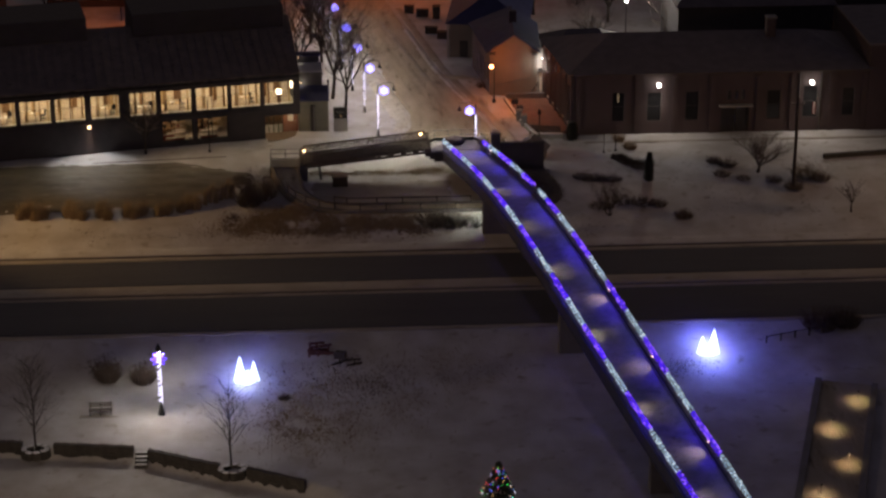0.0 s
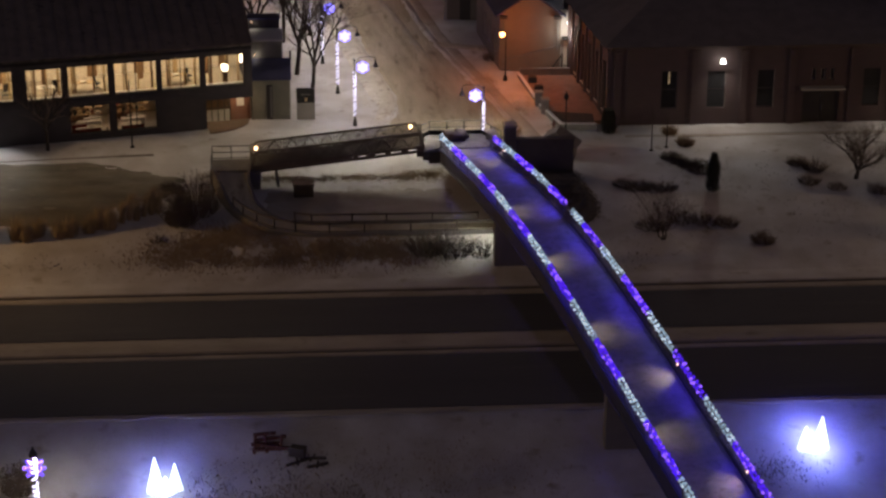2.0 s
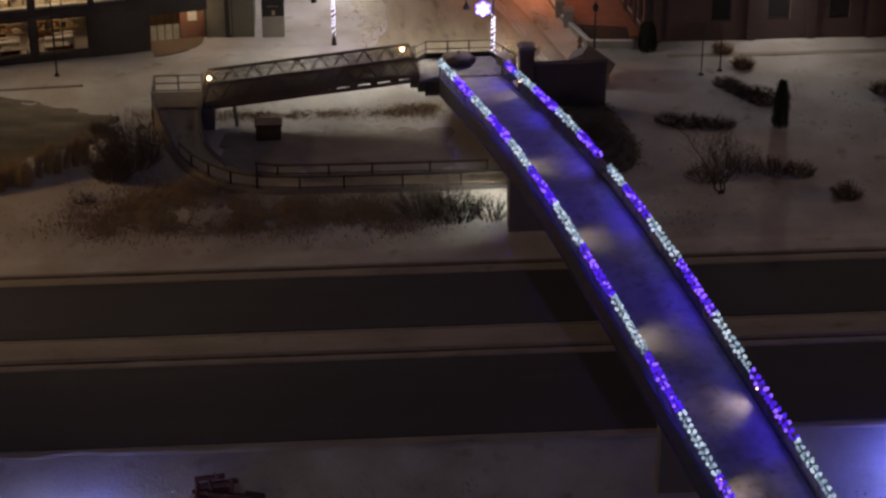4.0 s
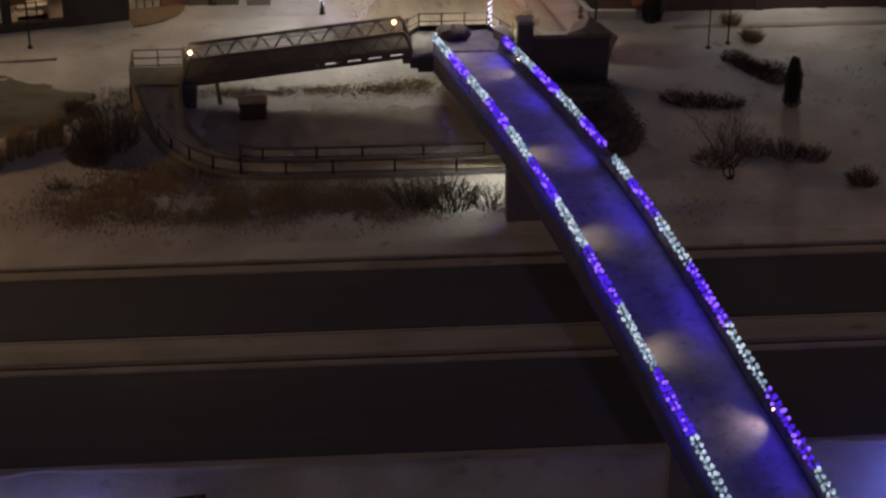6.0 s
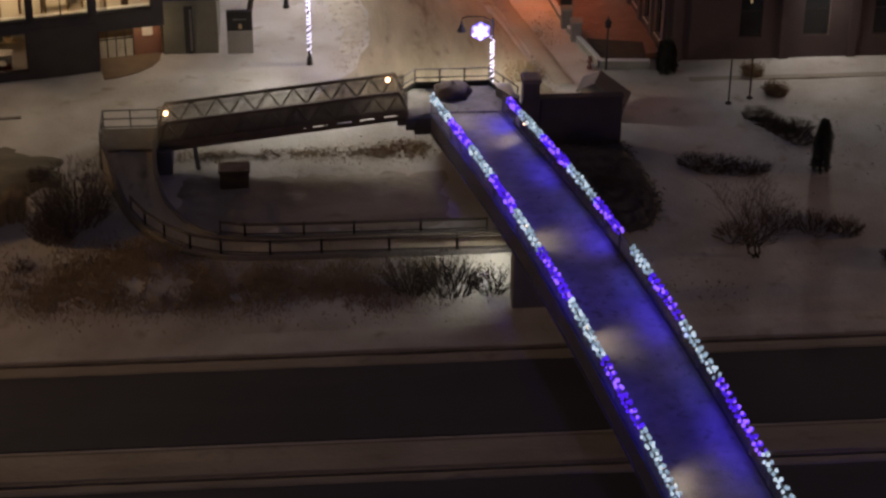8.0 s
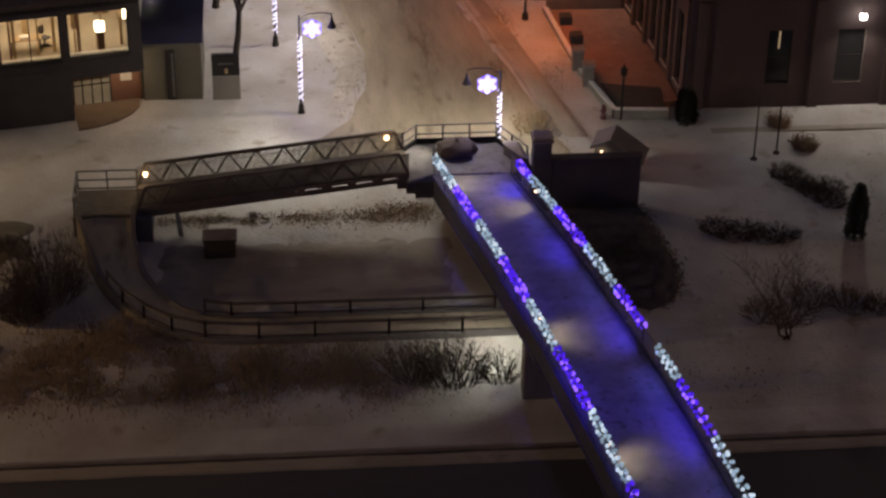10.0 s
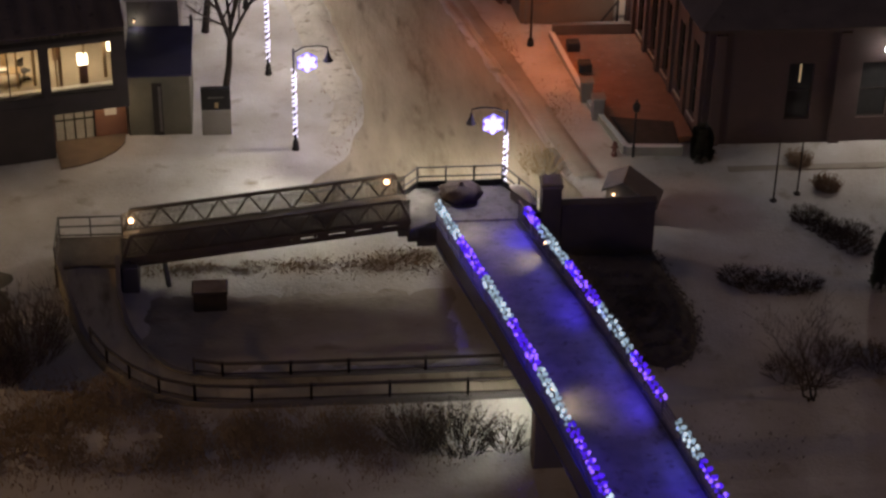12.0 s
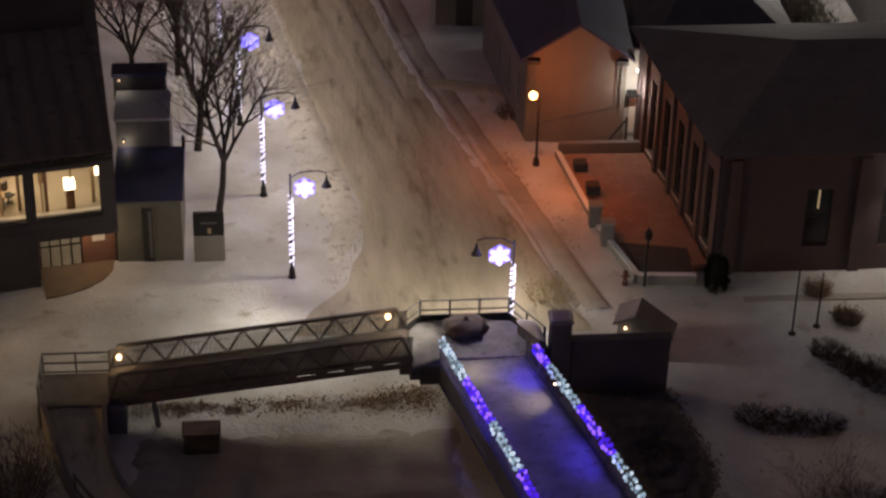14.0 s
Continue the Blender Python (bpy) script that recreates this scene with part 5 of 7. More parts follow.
part("door", Geo().box(-0.3, -0.03, -0.1, 0.2, -0.003, 3.1), FRAME, booth, "narrow dark door")
for k in range(9):
    part("cladding_batten", Geo().box(-1.5 + 0.37 * k, -0.02, -0.2, -1.46 + 0.37 * k, -0.001, 3.45), BOOTH, booth)
part("side_light", Geo().box(0.0, -0.045, 0.3, 0.14, -0.031, 2.9), GREY_RAIL, booth, "pale door side panel")
b2 = thing("rear_wing", pose(-4.0, 200.95, 2.7), "pale low wing with a stepped flat roof", "outbuilding")
part("body", Geo().box(-1.6, 0, -0.3, 1.05, 3.0, 5.0), CONCRETE, b2, bevel=0.02)
part("roof", Geo().box(-1.7, -0.1, 5.0, 1.1, 3.05, 5.15), SNOW_CLEAN, b2, "snowy flat roof", bevel=0.02)
b3 = thing("rear_wing", pose(-4.2, 204.05, 2.7), "dark low wing with a parapet", "outbuilding")
part("body", Geo().box(-1.6, 0, -0.3, 1.0, 1.0, 5.9), DARK_WALL, b3, bevel=0.02)
part("roof", Geo().box(-1.7, -0.1, 5.9, 1.1, 1.15, 6.1), BLUE_ROOF, b3, "flat roof of slate blue, deepened for the snowflake lamps' reflection", bevel=0.02)

# the second lamp is added only to brighten the snowy roof below it
for x, y, z, w_ in ((-5.25, 200.92, 6.6, 5), (-5.5, 204.0, 8.45, 3)):
    wl = thing("wall_lamp", pose(x, y, z), "small white bulkhead lamp, real on the pale wing and added on the dark one", "wall lamp")
    part("housing", Geo().box(-0.1, -0.06, 0.02, 0.1, 0.03, 0.12), BLACK, wl)
    part("globe", Geo().ball((0, -0.1, 0), 0.035, 8, 6), GLOBE, wl, smooth=True)
    lamp("wall_light", (0.1, -0.35, -0.05), w_, (1.0, 0.86, 0.68), wl, 0.08)

sign = thing("street_sign_board", pose(-1.08, 195.75, 2.7), "dark information board on a concrete plinth", "sign")
part("plinth", Geo().box(-0.74, -0.15, -0.2, 0.74, 0.3, 1.42), CONCRETE, sign, bevel=0.02)
part("board", Geo().box(-0.74, -0.12, 1.42, 0.74, 0.2, 2.62), BLACK, sign, "dark board", bevel=0.02)
part("emblem", Geo().box(-0.06, -0.14, 1.55, 0.12, -0.121, 1.85), PALE_WOOD, sign)
part("text_bar", Geo().box(-0.4, -0.14, 2.1, 0.4, -0.121, 2.17), GREY_RAIL, sign)

# ---- brick building ----
bb = thing("brick_building", pose(23.8, 193.6, 2.3), "long red-brick building with tall sash windows and a hip roof", "building")
bo = (23.8, 193.6, 2.3)
RW = [(7.65, 9.15, 1.5, 4.68), (11.75, 13.15, 1.5, 4.7), (20.5, 21.9, 1.5, 4.68), (24.35, 25.9, 1.6, 5.1), (28.6, 29.9, 1.7, 4.8), (3.9, 5.2, 1.5, 4.7), (16.2, 16.55, 3.75, 4.75), (16.95, 17.3, 3.75, 4.75), (17.7, 18.05, 3.75, 4.75)]
DOORQ = (15.6, 18.6, 0.0, 3.0)
part("front_wall", wall(0, 31.2, -0.6, 6.7, 0, 0.35, RW + [DOORQ]), BRICK, bb, "red-brick front wall")
SW = [(1.2, 2.1, 1.0, 5.2), (3.5, 4.4, 1.0, 5.2), (5.8, 6.7, 1.0, 5.2), (8.1, 9.0, 1.0, 5.2), (10.4, 11.3, 1.0, 5.2)]
sidew = part("side_wall", wall(0, 13.3, -0.6, 6.7, 0, 0.35, SW), BRICK, bb, "red-brick side wall with pilasters")
SWM = pose(0.0, 0.0, 0, rz=97.2)
sidew.matrix_basis = SWM @ pose(0.0, -0.0, 0)
part("rear_wall", Geo().box(-1.6, 13.0, -0.6, 31.2, 13.35, 6.7), BRICK, bb)
part("end_wall", Geo().box(30.85, 0.35, -0.6, 31.2, 13.0, 6.7), BRICK, bb)
for q in RW[:6]:
    window(bb, q, 0.14, 0, 2, DARK_GLASS, FRAME, 1)
    part("jamb", Geo().box(q[1] - 0.005, 0.02, q[2], q[1] + 0.12, 0.1, q[3]), TRIM, bb, "pale window jamb") if q[0] > 7 else None
for q in RW[6:]:
    w = window(bb, q, 0.12, 0, False, DARK_GLASS, TRIM)
for q in SW:
    w = window(sidew, q, 0.1, 0, False, DARK_GLASS, FRAME, 2)
    part("sill", Geo().box(q[0] - 0.1, 0.3, q[2] - 0.1, q[1] + 0.1, 0.42, q[2] - 0.003), TRIM, w)
for x in (0.3, 2.8, 5.1, 7.4, 9.7, 12.0, 13.0):
    part("pilaster", Geo().box(x - 0.2, 0.35, -0.6, x + 0.2, 0.53, 6.5), BRICK, sidew)
for x in (0.3, 6.6, 10.6, 14.6, 19.6, 23.2, 27.4, 30.9):
    part("pilaster", Geo().box(x - 0.28, -0.16, -0.6, x + 0.28, 0, 6.45), BRICK, bb)
dr = part("door", Geo().box(15.6, 0.2, 0, 17.08, 0.28, 3.0).box(17.12, 0.2, 0, 18.6, 0.28, 3.0), FRAME, bb, "dark double door")
part("handle", Geo().box(17.2, 0.12, 1.1, 17.25, 0.2, 1.5), RAIL, dr)
part("door_canopy", Geo().box(15.3, -0.8, 3.1, 18.9, 0, 3.24), TRIM, bb, "snow-topped canopy", bevel=0.02)
part("step", Geo().box(15.3, -0.9, -0.4, 18.9, 0, -0.02), CONCRETE, bb)
part("cornice", Geo().box(-0.3, -0.35, 6.7, 31.5, 0.3, 7.0), STEEL, bb, bevel=0.03)
part("roof", Geo().add([(-0.95, -0.6, 6.98), (31.7, -0.6, 6.98), (31.7, 13.8, 6.98), (-2.7, 13.8, 6.98), (4.5, 6.8, 9.4), (25.5, 6.8, 9.4)], [(0, 1, 5, 4), (1, 2, 5), (2, 3, 4, 5), (3, 0, 4), (3, 2, 1, 0)]), SHINGLE, bb, "dark hip roof")
ch = part("chimney", Geo().box(21.2, 5.4, 8.0, 22.2, 6.4, 11.0), BRICK, bb, bevel=0.03)
part("cap", Geo().box(21.1, 5.3, 11.0, 22.3, 6.5, 11.15), CONCRETE, ch)
for x in (26.2, 23.9):
    part("downpipe", Geo().tube([(x, -0.08, -0.2), (x, -0.08, 6.6)], 0.06, 6), GREY_RAIL, bb)
stand = part("lit_slot", Geo().box(4.48, 0.05, 3.6, 4.56, 0.14, 4.6), glow("dim_amber_slit", (1.0, 0.78, 0.45), 0.2), bb, "narrow lit slit of a blind")
flag = thing("banner", pose(23.8 + 25.55, 193.45, 2.3 + 2.6), "small red and white banner at a brick building window", "banner")
part("cloth", Geo().box(-0.15, -0.02, -0.6, 0.15, 0.0, 0.7), RED, flag)
part("white_stripe", Geo().box(-0.05, -0.03, -0.6, 0.03, -0.021, 0.7), PAPER, flag)
part("rod", Geo().box(-0.2, -0.02, 0.7, 0.2, 0.02, 0.74), BLACK, flag)
for x, z in ((32.55, 7.9), (48.9, 7.9)):
    wl = thing("facade_lamp", pose(x, 193.6, z), "bright white lamp on a brick facade", "wall lamp", "lamps on the brick facade")
    part("bracket", Geo().tube([(0, 0, 0.25), (0, -0.3, 0.38), (0, -0.42, 0.2)], 0.03, 6), BLACK, wl)
    part("shade", Geo().lathe([(0.1, 0.2), (0.07, 0.24), (0.03, 0.28)], 12, (0, -0.42, 0)), BLACK, wl)
    part("globe", Geo().ball((0, -0.42, 0.0), 0.2, 12, 8), GLOBE_WHITE, wl, smooth=True)
    lamp("facade_light", (0, -0.62, -0.05), 620, (1.0, 0.90, 0.78), wl, 0.15, 136, 0.7, (0, -0.5, -1))
    lamp("globe_light", (0, -0.66, 0.0), 26, WHITE, wl, 0.15)
rb = thing("tall_brick_block", pose(58.6, 198, 2.3), "taller dark brick block with a flat roof", "building")
part("body", wall(-3.55, 22, -0.6, 9.5, -4.6, -4.2, [(-1.5, -0.3, 2, 4.6), (2, 3.2, 2, 4.6), (6, 7.2, 2, 4.6)]), BRICK, rb)
part("sides", Geo().box(-3.55, -4.2, -0.6, -3.2, 10, 9.5).box(21.6, -4.2, -0.6, 22, 10, 9.5).box(-3.2, 9.6, -0.6, 21.6, 10, 9.5), BRICK, rb)
part("roof", Geo().box(-3.8, -4.8, 9.5, 22.2, 10.2, 9.8), SHINGLE, rb)
for q in ((-1.5, -0.3, 2, 4.6), (2, 3.2, 2, 4.6), (6, 7.2, 2, 4.6)):
    window(rb, q, -4.45, 1, 2, DARK_GLASS, FRAME, 2)

# ---- gabled house behind the terrace ----
house = thing("gabled_house", pose(18.4, 206.9, 2.7, rz=-4), "pale gabled house with a slate-blue roof, lit by an orange lamp", "house")
HW, HE, HA, HL = 2.62, 5.2, 7.0, 11.0
part("gable_wall", Geo().add([(-HW, 0, -0.4), (HW, 0, -0.4), (HW, 0, HE), (0, 0, HA), (-HW, 0, HE), (-HW, 0.3, -0.4), (HW, 0.3, -0.4), (HW, 0.3, HE), (0, 0.3, HA), (-HW, 0.3, HE)],
     [(0, 1, 2, 3, 4), (9, 8, 7, 6, 5), (0, 5, 6, 1), (1, 6, 7, 2), (2, 7, 8, 3), (3, 8, 9, 4), (4, 9, 5, 0)]), STUCCO, house, "pale gable wall")
hs = part("side_wall", wall(0.3, HL, -0.4, HE, 0, 0.25, [(1.6, 2.6, 1.0, 3.2), (4.0, 5.0, 1.0, 3.2), (6.4, 7.4, 1.0, 3.2)]), STUCCO, house)
hs.matrix_basis = pose(-HW + 0.25, 0, 0, rz=100)
for a in (1.6, 4.0, 6.4):
    window(hs, (a, a + 1.0, 1.0, 3.2), 0.1, 1, 2, DARK_GLASS, TRIM)
part("side_wall", Geo().box(HW - 0.25, 0.3, -0.4, HW, HL, HE), STUCCO, house)
part("rear_wall", Geo().box(-HW - 1.9, HL, -0.4, HW, HL + 0.3, HE), STUCCO, house)
for s in (-1, 1):
    part("roof", Geo().add([(0, -0.4, HA + 0.02), (0, HL + 0.6, HA + 0.02), (s * (HW + 0.4) - (2.0 if s < 0 else 0), HL + 0.6, HE - 0.25), (s * (HW + 0.4), -0.4, HE - 0.25), (0, -0.4, HA + 0.17), (0, HL + 0.6, HA + 0.17), (s * (HW + 0.4) - (2.0 if s < 0 else 0), HL + 0.6, HE - 0.1), (s * (HW + 0.4), -0.4, HE - 0.1)],
         [(0, 1, 2, 3), (7, 6, 5, 4), (0, 4, 5, 1), (1, 5, 6, 2), (2, 6, 7, 3), (3, 7, 4, 0)]), BLUE_ROOF, house, "slate-blue roof slope")
part("downpipe", Geo().tube([(HW - 0.5, -0.08, HE), (HW - 0.5, -0.08, 2.2), (-HW + 0.2, -0.08, 1.0)], 0.05, 5), GREY_RAIL, house)
for x in (-HW + 0.3, HW - 0.25):
    part("downpipe", Geo().tube([(x, -0.1, HE - 0.2), (x, -0.1, 1.9 if x > 0 else 0.0)], 0.06, 6), GREY_RAIL, house)
    part("eave_return", Geo().box(x - 0.35, -0.3, HE - 0.45, x + 0.3, 0.0, HE - 0.2), DARK_WALL, house)
annex = part("annex_wall", Geo().box(HW + 0.002, 0.25, -0.4, HW + 1.6, 0.5, 5.4), TRIM, house, "pale lit annex wall")
part("door", Geo().box(HW + 0.3, 0.19, 0.5, HW + 1.15, 0.247, 2.6), PAPER, annex, "white door")
part("awning", Geo().box(HW + 0.15, -0.45, 2.95, HW + 1.4, 0.247, 3.07), BLACK, annex, "dark door awning")
part("step", Geo().box(HW + 0.05, -0.5, -0.3, HW + 1.3, 0.247, 0.3), CONCRETE, annex)
part("stair_rail", Geo().beam((HW - 0.75, -0.35, 0.3), (HW + 0.15, -0.35, 1.6), 0.08, 0.1).box(HW + 0.1, -0.42, 0.0, HW + 0.22, -0.28, 1.7), FRAME, annex, "dark stair rail")
part("porch_light", Geo().ball((HW + 0.6, 0.1, 4.3), 0.06, 8, 6), GLOBE_WHITE, house, smooth=True)
lamp("porch_lamp", (HW + 0.35, -1.0, 3.7), 130, WHITE, house, 0.08)
part("chimney", Geo().box(-0.4, 5, HA - 0.5, 0.4, 5.8, HA + 1.3), BRICK, house, bevel=0.02)
h2 = thing("rear_house", pose(12.2, 222.0, 2.7, rz=-8), "dark house with a slate-blue hip roof", "house")
part("body", Geo().box(0, 0, -0.3, 9, 12, 4.2), STUCCO, h2, bevel=0.02)
part("roof", Geo().add([(-0.5, -0.5, 4.2), (9.5, -0.5, 4.2), (9.5, 12.5, 4.2), (-0.5, 12.5, 4.2), (4.5, 3, 7.2), (4.5, 9.5, 7.2)], [(0, 1, 4), (1, 2, 5, 4), (2, 3, 5), (3, 0, 4, 5), (3, 2, 1, 0)]), BLUE_ROOF, h2, "slate-blue hip roof")
part("corner_post", Geo().box(-0.3, -0.1, -0.3, -0.05, 0.15, 4.1), TRIM, h2)
part("door", Geo().box(1.2, -0.04, 0, 2.2, 0, 2.1), FRAME, h2)

# street lantern with a sodium globe
ol = thing("sodium_lamp", pose(16.05, 204.4, 2.7), "dark lamp post with a glowing orange globe", "street lamp")
part("base", Geo().lathe([(0.2, -0.1), (0.18, 0.3), (0.09, 0.5)], 10), BLACK, ol)
part("pole", Geo().tube([(0, 0, 0.4), (0, 0, 3.95)], [0.07, 0.05], 8), BLACK, ol)
part("arm", Geo().tube([(0, 0, 3.9), (-0.2, 0, 4.0), (-0.3, 0, 3.95)], 0.035, 6), BLACK, ol)
part("globe", Geo().ball((-0.32, 0, 4.15), 0.24, 12, 8), GLOBE_SODIUM, ol, "glowing orange globe", smooth=True)
lamp("sodium_light", (-0.1, -0.75, 4.15), 350, SODIUM, ol, 0.2)
# spot added at the globe to brighten the terrace, whose own source is unseen
lamp("terrace_fill", (0.0, -0.5, 4.1), 540, SODIUM, ol, 0.2, 80, 0.9, (0.36, -1, -0.66))

# terrace between the street and the brick building
ter = thing("terrace", pose(19.7, 199, 2.6), "sunken snowy terrace with low walls", "terrace")
to = (19.7, 199, 2.6)
part("floor", rel(Geo().prism([(17.5, 205.3), (18.4, 198.8), (19.7, 193.3), (23.2, 193.9), (22.1, 205.2)], 2.5, 2.84), to), SODIUM_FLOOR, ter, "terrace floor with thin snow and sodium orange in its colour")
part("planting_bed", rel(Geo().prism([(19.75, 193.15), (22.3, 193.0), (22.4, 195.3), (19.2, 196.0)], 2.84, 2.88), to), BARK, ter, "dark bare soil")
for a, b in (((17.35, 205.5), (18.2, 198.8)), ((18.35, 197.6), (19.55, 192.9)), ((19.55, 192.9), (22.4, 192.7))):
    part("low_wall", rel(Geo().beam((*a, 2.68), (*b, 2.68), 0.3, 0.5), to), CONCRETE, ter)
    part("snow_cap", rel(Geo().beam((*a, 2.955), (*b, 2.955), 0.26, 0.06), to), SNOW_CLEAN, ter)
part("rear_wall", rel(Geo().box(17.4, 205.35, 2.4, 22.0, 205.7, 3.4), to), DARK_CONCRETE, ter)
for x, y in ((18.25, 198.2), (18.6, 196.4)):
    pt = thing("gate_post", pose(x, y, 2.6), "dark square post at the terrace entrance", "post", "posts at the terrace")
    part("shaft", Geo().box(-0.3, -0.3, -0.2, 0.3, 0.3, 1.2), DARK_CONCRETE, pt, bevel=0.02)
    part("cap", Geo().box(-0.36, -0.36, 1.2, 0.36, 0.36, 1.3), CONCRETE, pt, bevel=0.02)
for x, y in ((18.3, 203.6), (18.6, 201.2)):
    pb = thing("planter_tub", pose(x, y, 2.8), "dark square planter tub on the terrace", "planter", "planters on the terrace")
    part("tub", Geo().box(-0.35, -0.35, 0, 0.35, 0.35, 0.5), DARK_WALL, pb, bevel=0.02)
    part("soil", Geo().box(-0.3, -0.3, 0.5, 0.3, 0.3, 0.53), BARK, pb)
lp = thing("unlit_lamp_post", pose(19.85, 192.5, 2.6), "unlit black lantern post", "lamp post")
part("pole", Geo().tube([(0, 0, -0.1), (0, 0, 2.5)], [0.08, 0.055], 8), BLACK, lp)
part("lantern", Geo().lathe([(0.08, 2.5), (0.17, 2.6), (0.2, 2.9), (0.05, 3.1), (0.02, 3.25)], 8), BLACK, lp)
hy = thing("hydrant", pose(18.9, 192.6, 2.65), "small red fire hydrant in the snow", "hydrant")
part("barrel", Geo().lathe([(0.16, -0.1), (0.16, 0.05), (0.11, 0.08), (0.11, 0.5), (0.14, 0.52), (0.1, 0.66), (0.03, 0.72)], 10), RED_TIMBER, hy)
part("outlet", Geo().tube([(-0.2, 0, 0.38), (0.2, 0, 0.38)], 0.05, 8), RED_TIMBER, hy)


# ---- trees, shrubs and grass ----
def branch(h, twigs, p, d, length, r, level, rng, droop=0.0):
    """One limb of bent segments, with side limbs that get finer."""
    n = 4 if level > 1 else 3
    pts, rad = [p], [r]
    q, v = Vector(p), Vector(d).normalized()
    for i in range(n):
        v = (v + Vector((rng.uniform(-1, 1), rng.uniform(-1, 1), rng.uniform(-0.6, 0.8) - droop)) * 0.17).normalized()
        q = q + v * length / n
        pts.append(tuple(q))
        rad.append(max(0.006, r * (1 - 0.62 * (i + 1) / n)))
        if level > 0:
            for _ in range(1 if i < 1 else 2):
                side = Vector((rng.uniform(-1, 1), rng.uniform(-1, 1), rng.uniform(-0.1, 0.7)))
                w = (v * 0.75 + side.normalized() * 0.8).normalized()
                branch(h, twigs, tuple(q), w, length * rng.uniform(0.5, 0.75), rad[-1] * 0.68, level - 1, rng, droop)
    (h if level > 1 else twigs).tube(pts, rad, 5 if level > 1 else 3)


def bare_tree(m, height, seed, label, stems=1, levels=3, lean=0.0, r=0.16, fork=0.3, spread=0.55, group="bare trees"):
    rng = random.Random(seed)
    t = thing("bare_tree", m, label, "tree", group)
    trunk, limbs, twigs = Geo(), Geo(), Geo()
    for s in range(stems):
        a = rng.uniform(0, 6.28)
        b = Vector((0.12 * s * math.cos(a), 0.12 * s * math.sin(a), -0.25))
        tip = b + Vector((lean + 0.18 * s * math.cos(a), 0.18 * s * math.sin(a), 0.25 + height * fork))
        mid = (b + tip) / 2 + Vector((rng.uniform(-0.1, 0.1), rng.uniform(-0.1, 0.1), 0))
        trunk.tube([b, b + Vector((0, 0, 0.4)), mid, tip], [r * 1.5, r * 1.08, r * 0.95, r * 0.8], 8)
        for k in range(5):
            a2 = a + k * 1.2566 + rng.uniform(-0.4, 0.4)
            w = Vector((spread * math.cos(a2), spread * math.sin(a2), 1.0 if k else 1.6))
            branch(limbs, twigs, tuple(mid + (tip - mid) * (0.5 + 0.5 * rng.random())), w, height * rng.uniform(0.36, 0.46), r * 0.62, levels, rng)
    part("trunk", trunk, BARK, t, smooth=True)
    tagged(part("scaffold", limbs, BARK, t), kind="stuff")
    tagged(part("crown", twigs, TWIG, t), kind="stuff")
    return t


def leader_tree(m, height, seed, label, group):
    """Young tree with one straight leader and rising side branches."""
    rng = random.Random(seed)
    t = thing("bare_tree", m, label, "tree", group)
    twigs = Geo()
    pts = [Vector((0.05 * math.sin(2.2 * k) * k * 0.3, 0.04 * math.cos(1.7 * k), -0.2 + (height + 0.2) * k / 7)) for k in range(8)]
    part("trunk", Geo().tube(pts, [0.1, 0.085, 0.075, 0.062, 0.05, 0.036, 0.022, 0.008], 7), BARK, t, smooth=True)
    for k in range(34):
        u = 0.26 + 0.68 * k / 33
        a = k * 2.4 + rng.uniform(-0.4, 0.4)
        i = min(6, int(u * 7))
        p = pts[i].lerp(pts[i + 1], u * 7 - i)
        limb = Geo()
        branch(limb, twigs, tuple(p), (0.75 * math.cos(a), 0.75 * math.sin(a), 1.0), height * (0.36 - 0.27 * (u - 0.3)) * rng.uniform(0.75, 1.1), 0.03, 1, rng)
    tagged(part("crown", twigs, BARK, t), kind="stuff")
    return t


def twig_shrub(m, w, hgt, seed, label, material=None, n=150, name="shrub", up=0.9):
    rng = random.Random(seed)
    h = Geo()
    for i in range(n):
        a, k = rng.uniform(0, 6.28), math.sqrt(rng.random())
        b = Vector((0.45 * k * w * math.cos(a), 0.45 * k * w * math.sin(a), -0.08))
        v = Vector((math.cos(a) * 0.7 * k, math.sin(a) * 0.7 * k, up)).normalized()
        L = hgt * rng.uniform(0.55, 1.1) * (1 - 0.3 * k)
        pts = [b]
        for _ in range(3):
            v = (v + Vector((rng.uniform(-1, 1), rng.uniform(-1, 1), rng.uniform(-0.5, 0.5))) * 0.22).normalized()
            pts.append(pts[-1] + v * L / 3)
            for _ in range(2):
                q = pts[-1]
                s = (v + Vector((rng.uniform(-1, 1), rng.uniform(-1, 1), rng.uniform(-0.3, 0.8)))).normalized() * L * 0.22
                h.add([q, q + s, q + s * 0.5 + Vector((0.03, 0.02, 0.02))], [(0, 1, 2)])
        h.tube(pts, [0.02, 0.016, 0.011, 0.005], 3)
    t = thing(name, m, label, "shrub", "leafless shrubs")
    tagged(part("crown", h, material or TWIG, t), kind="stuff")
    return t


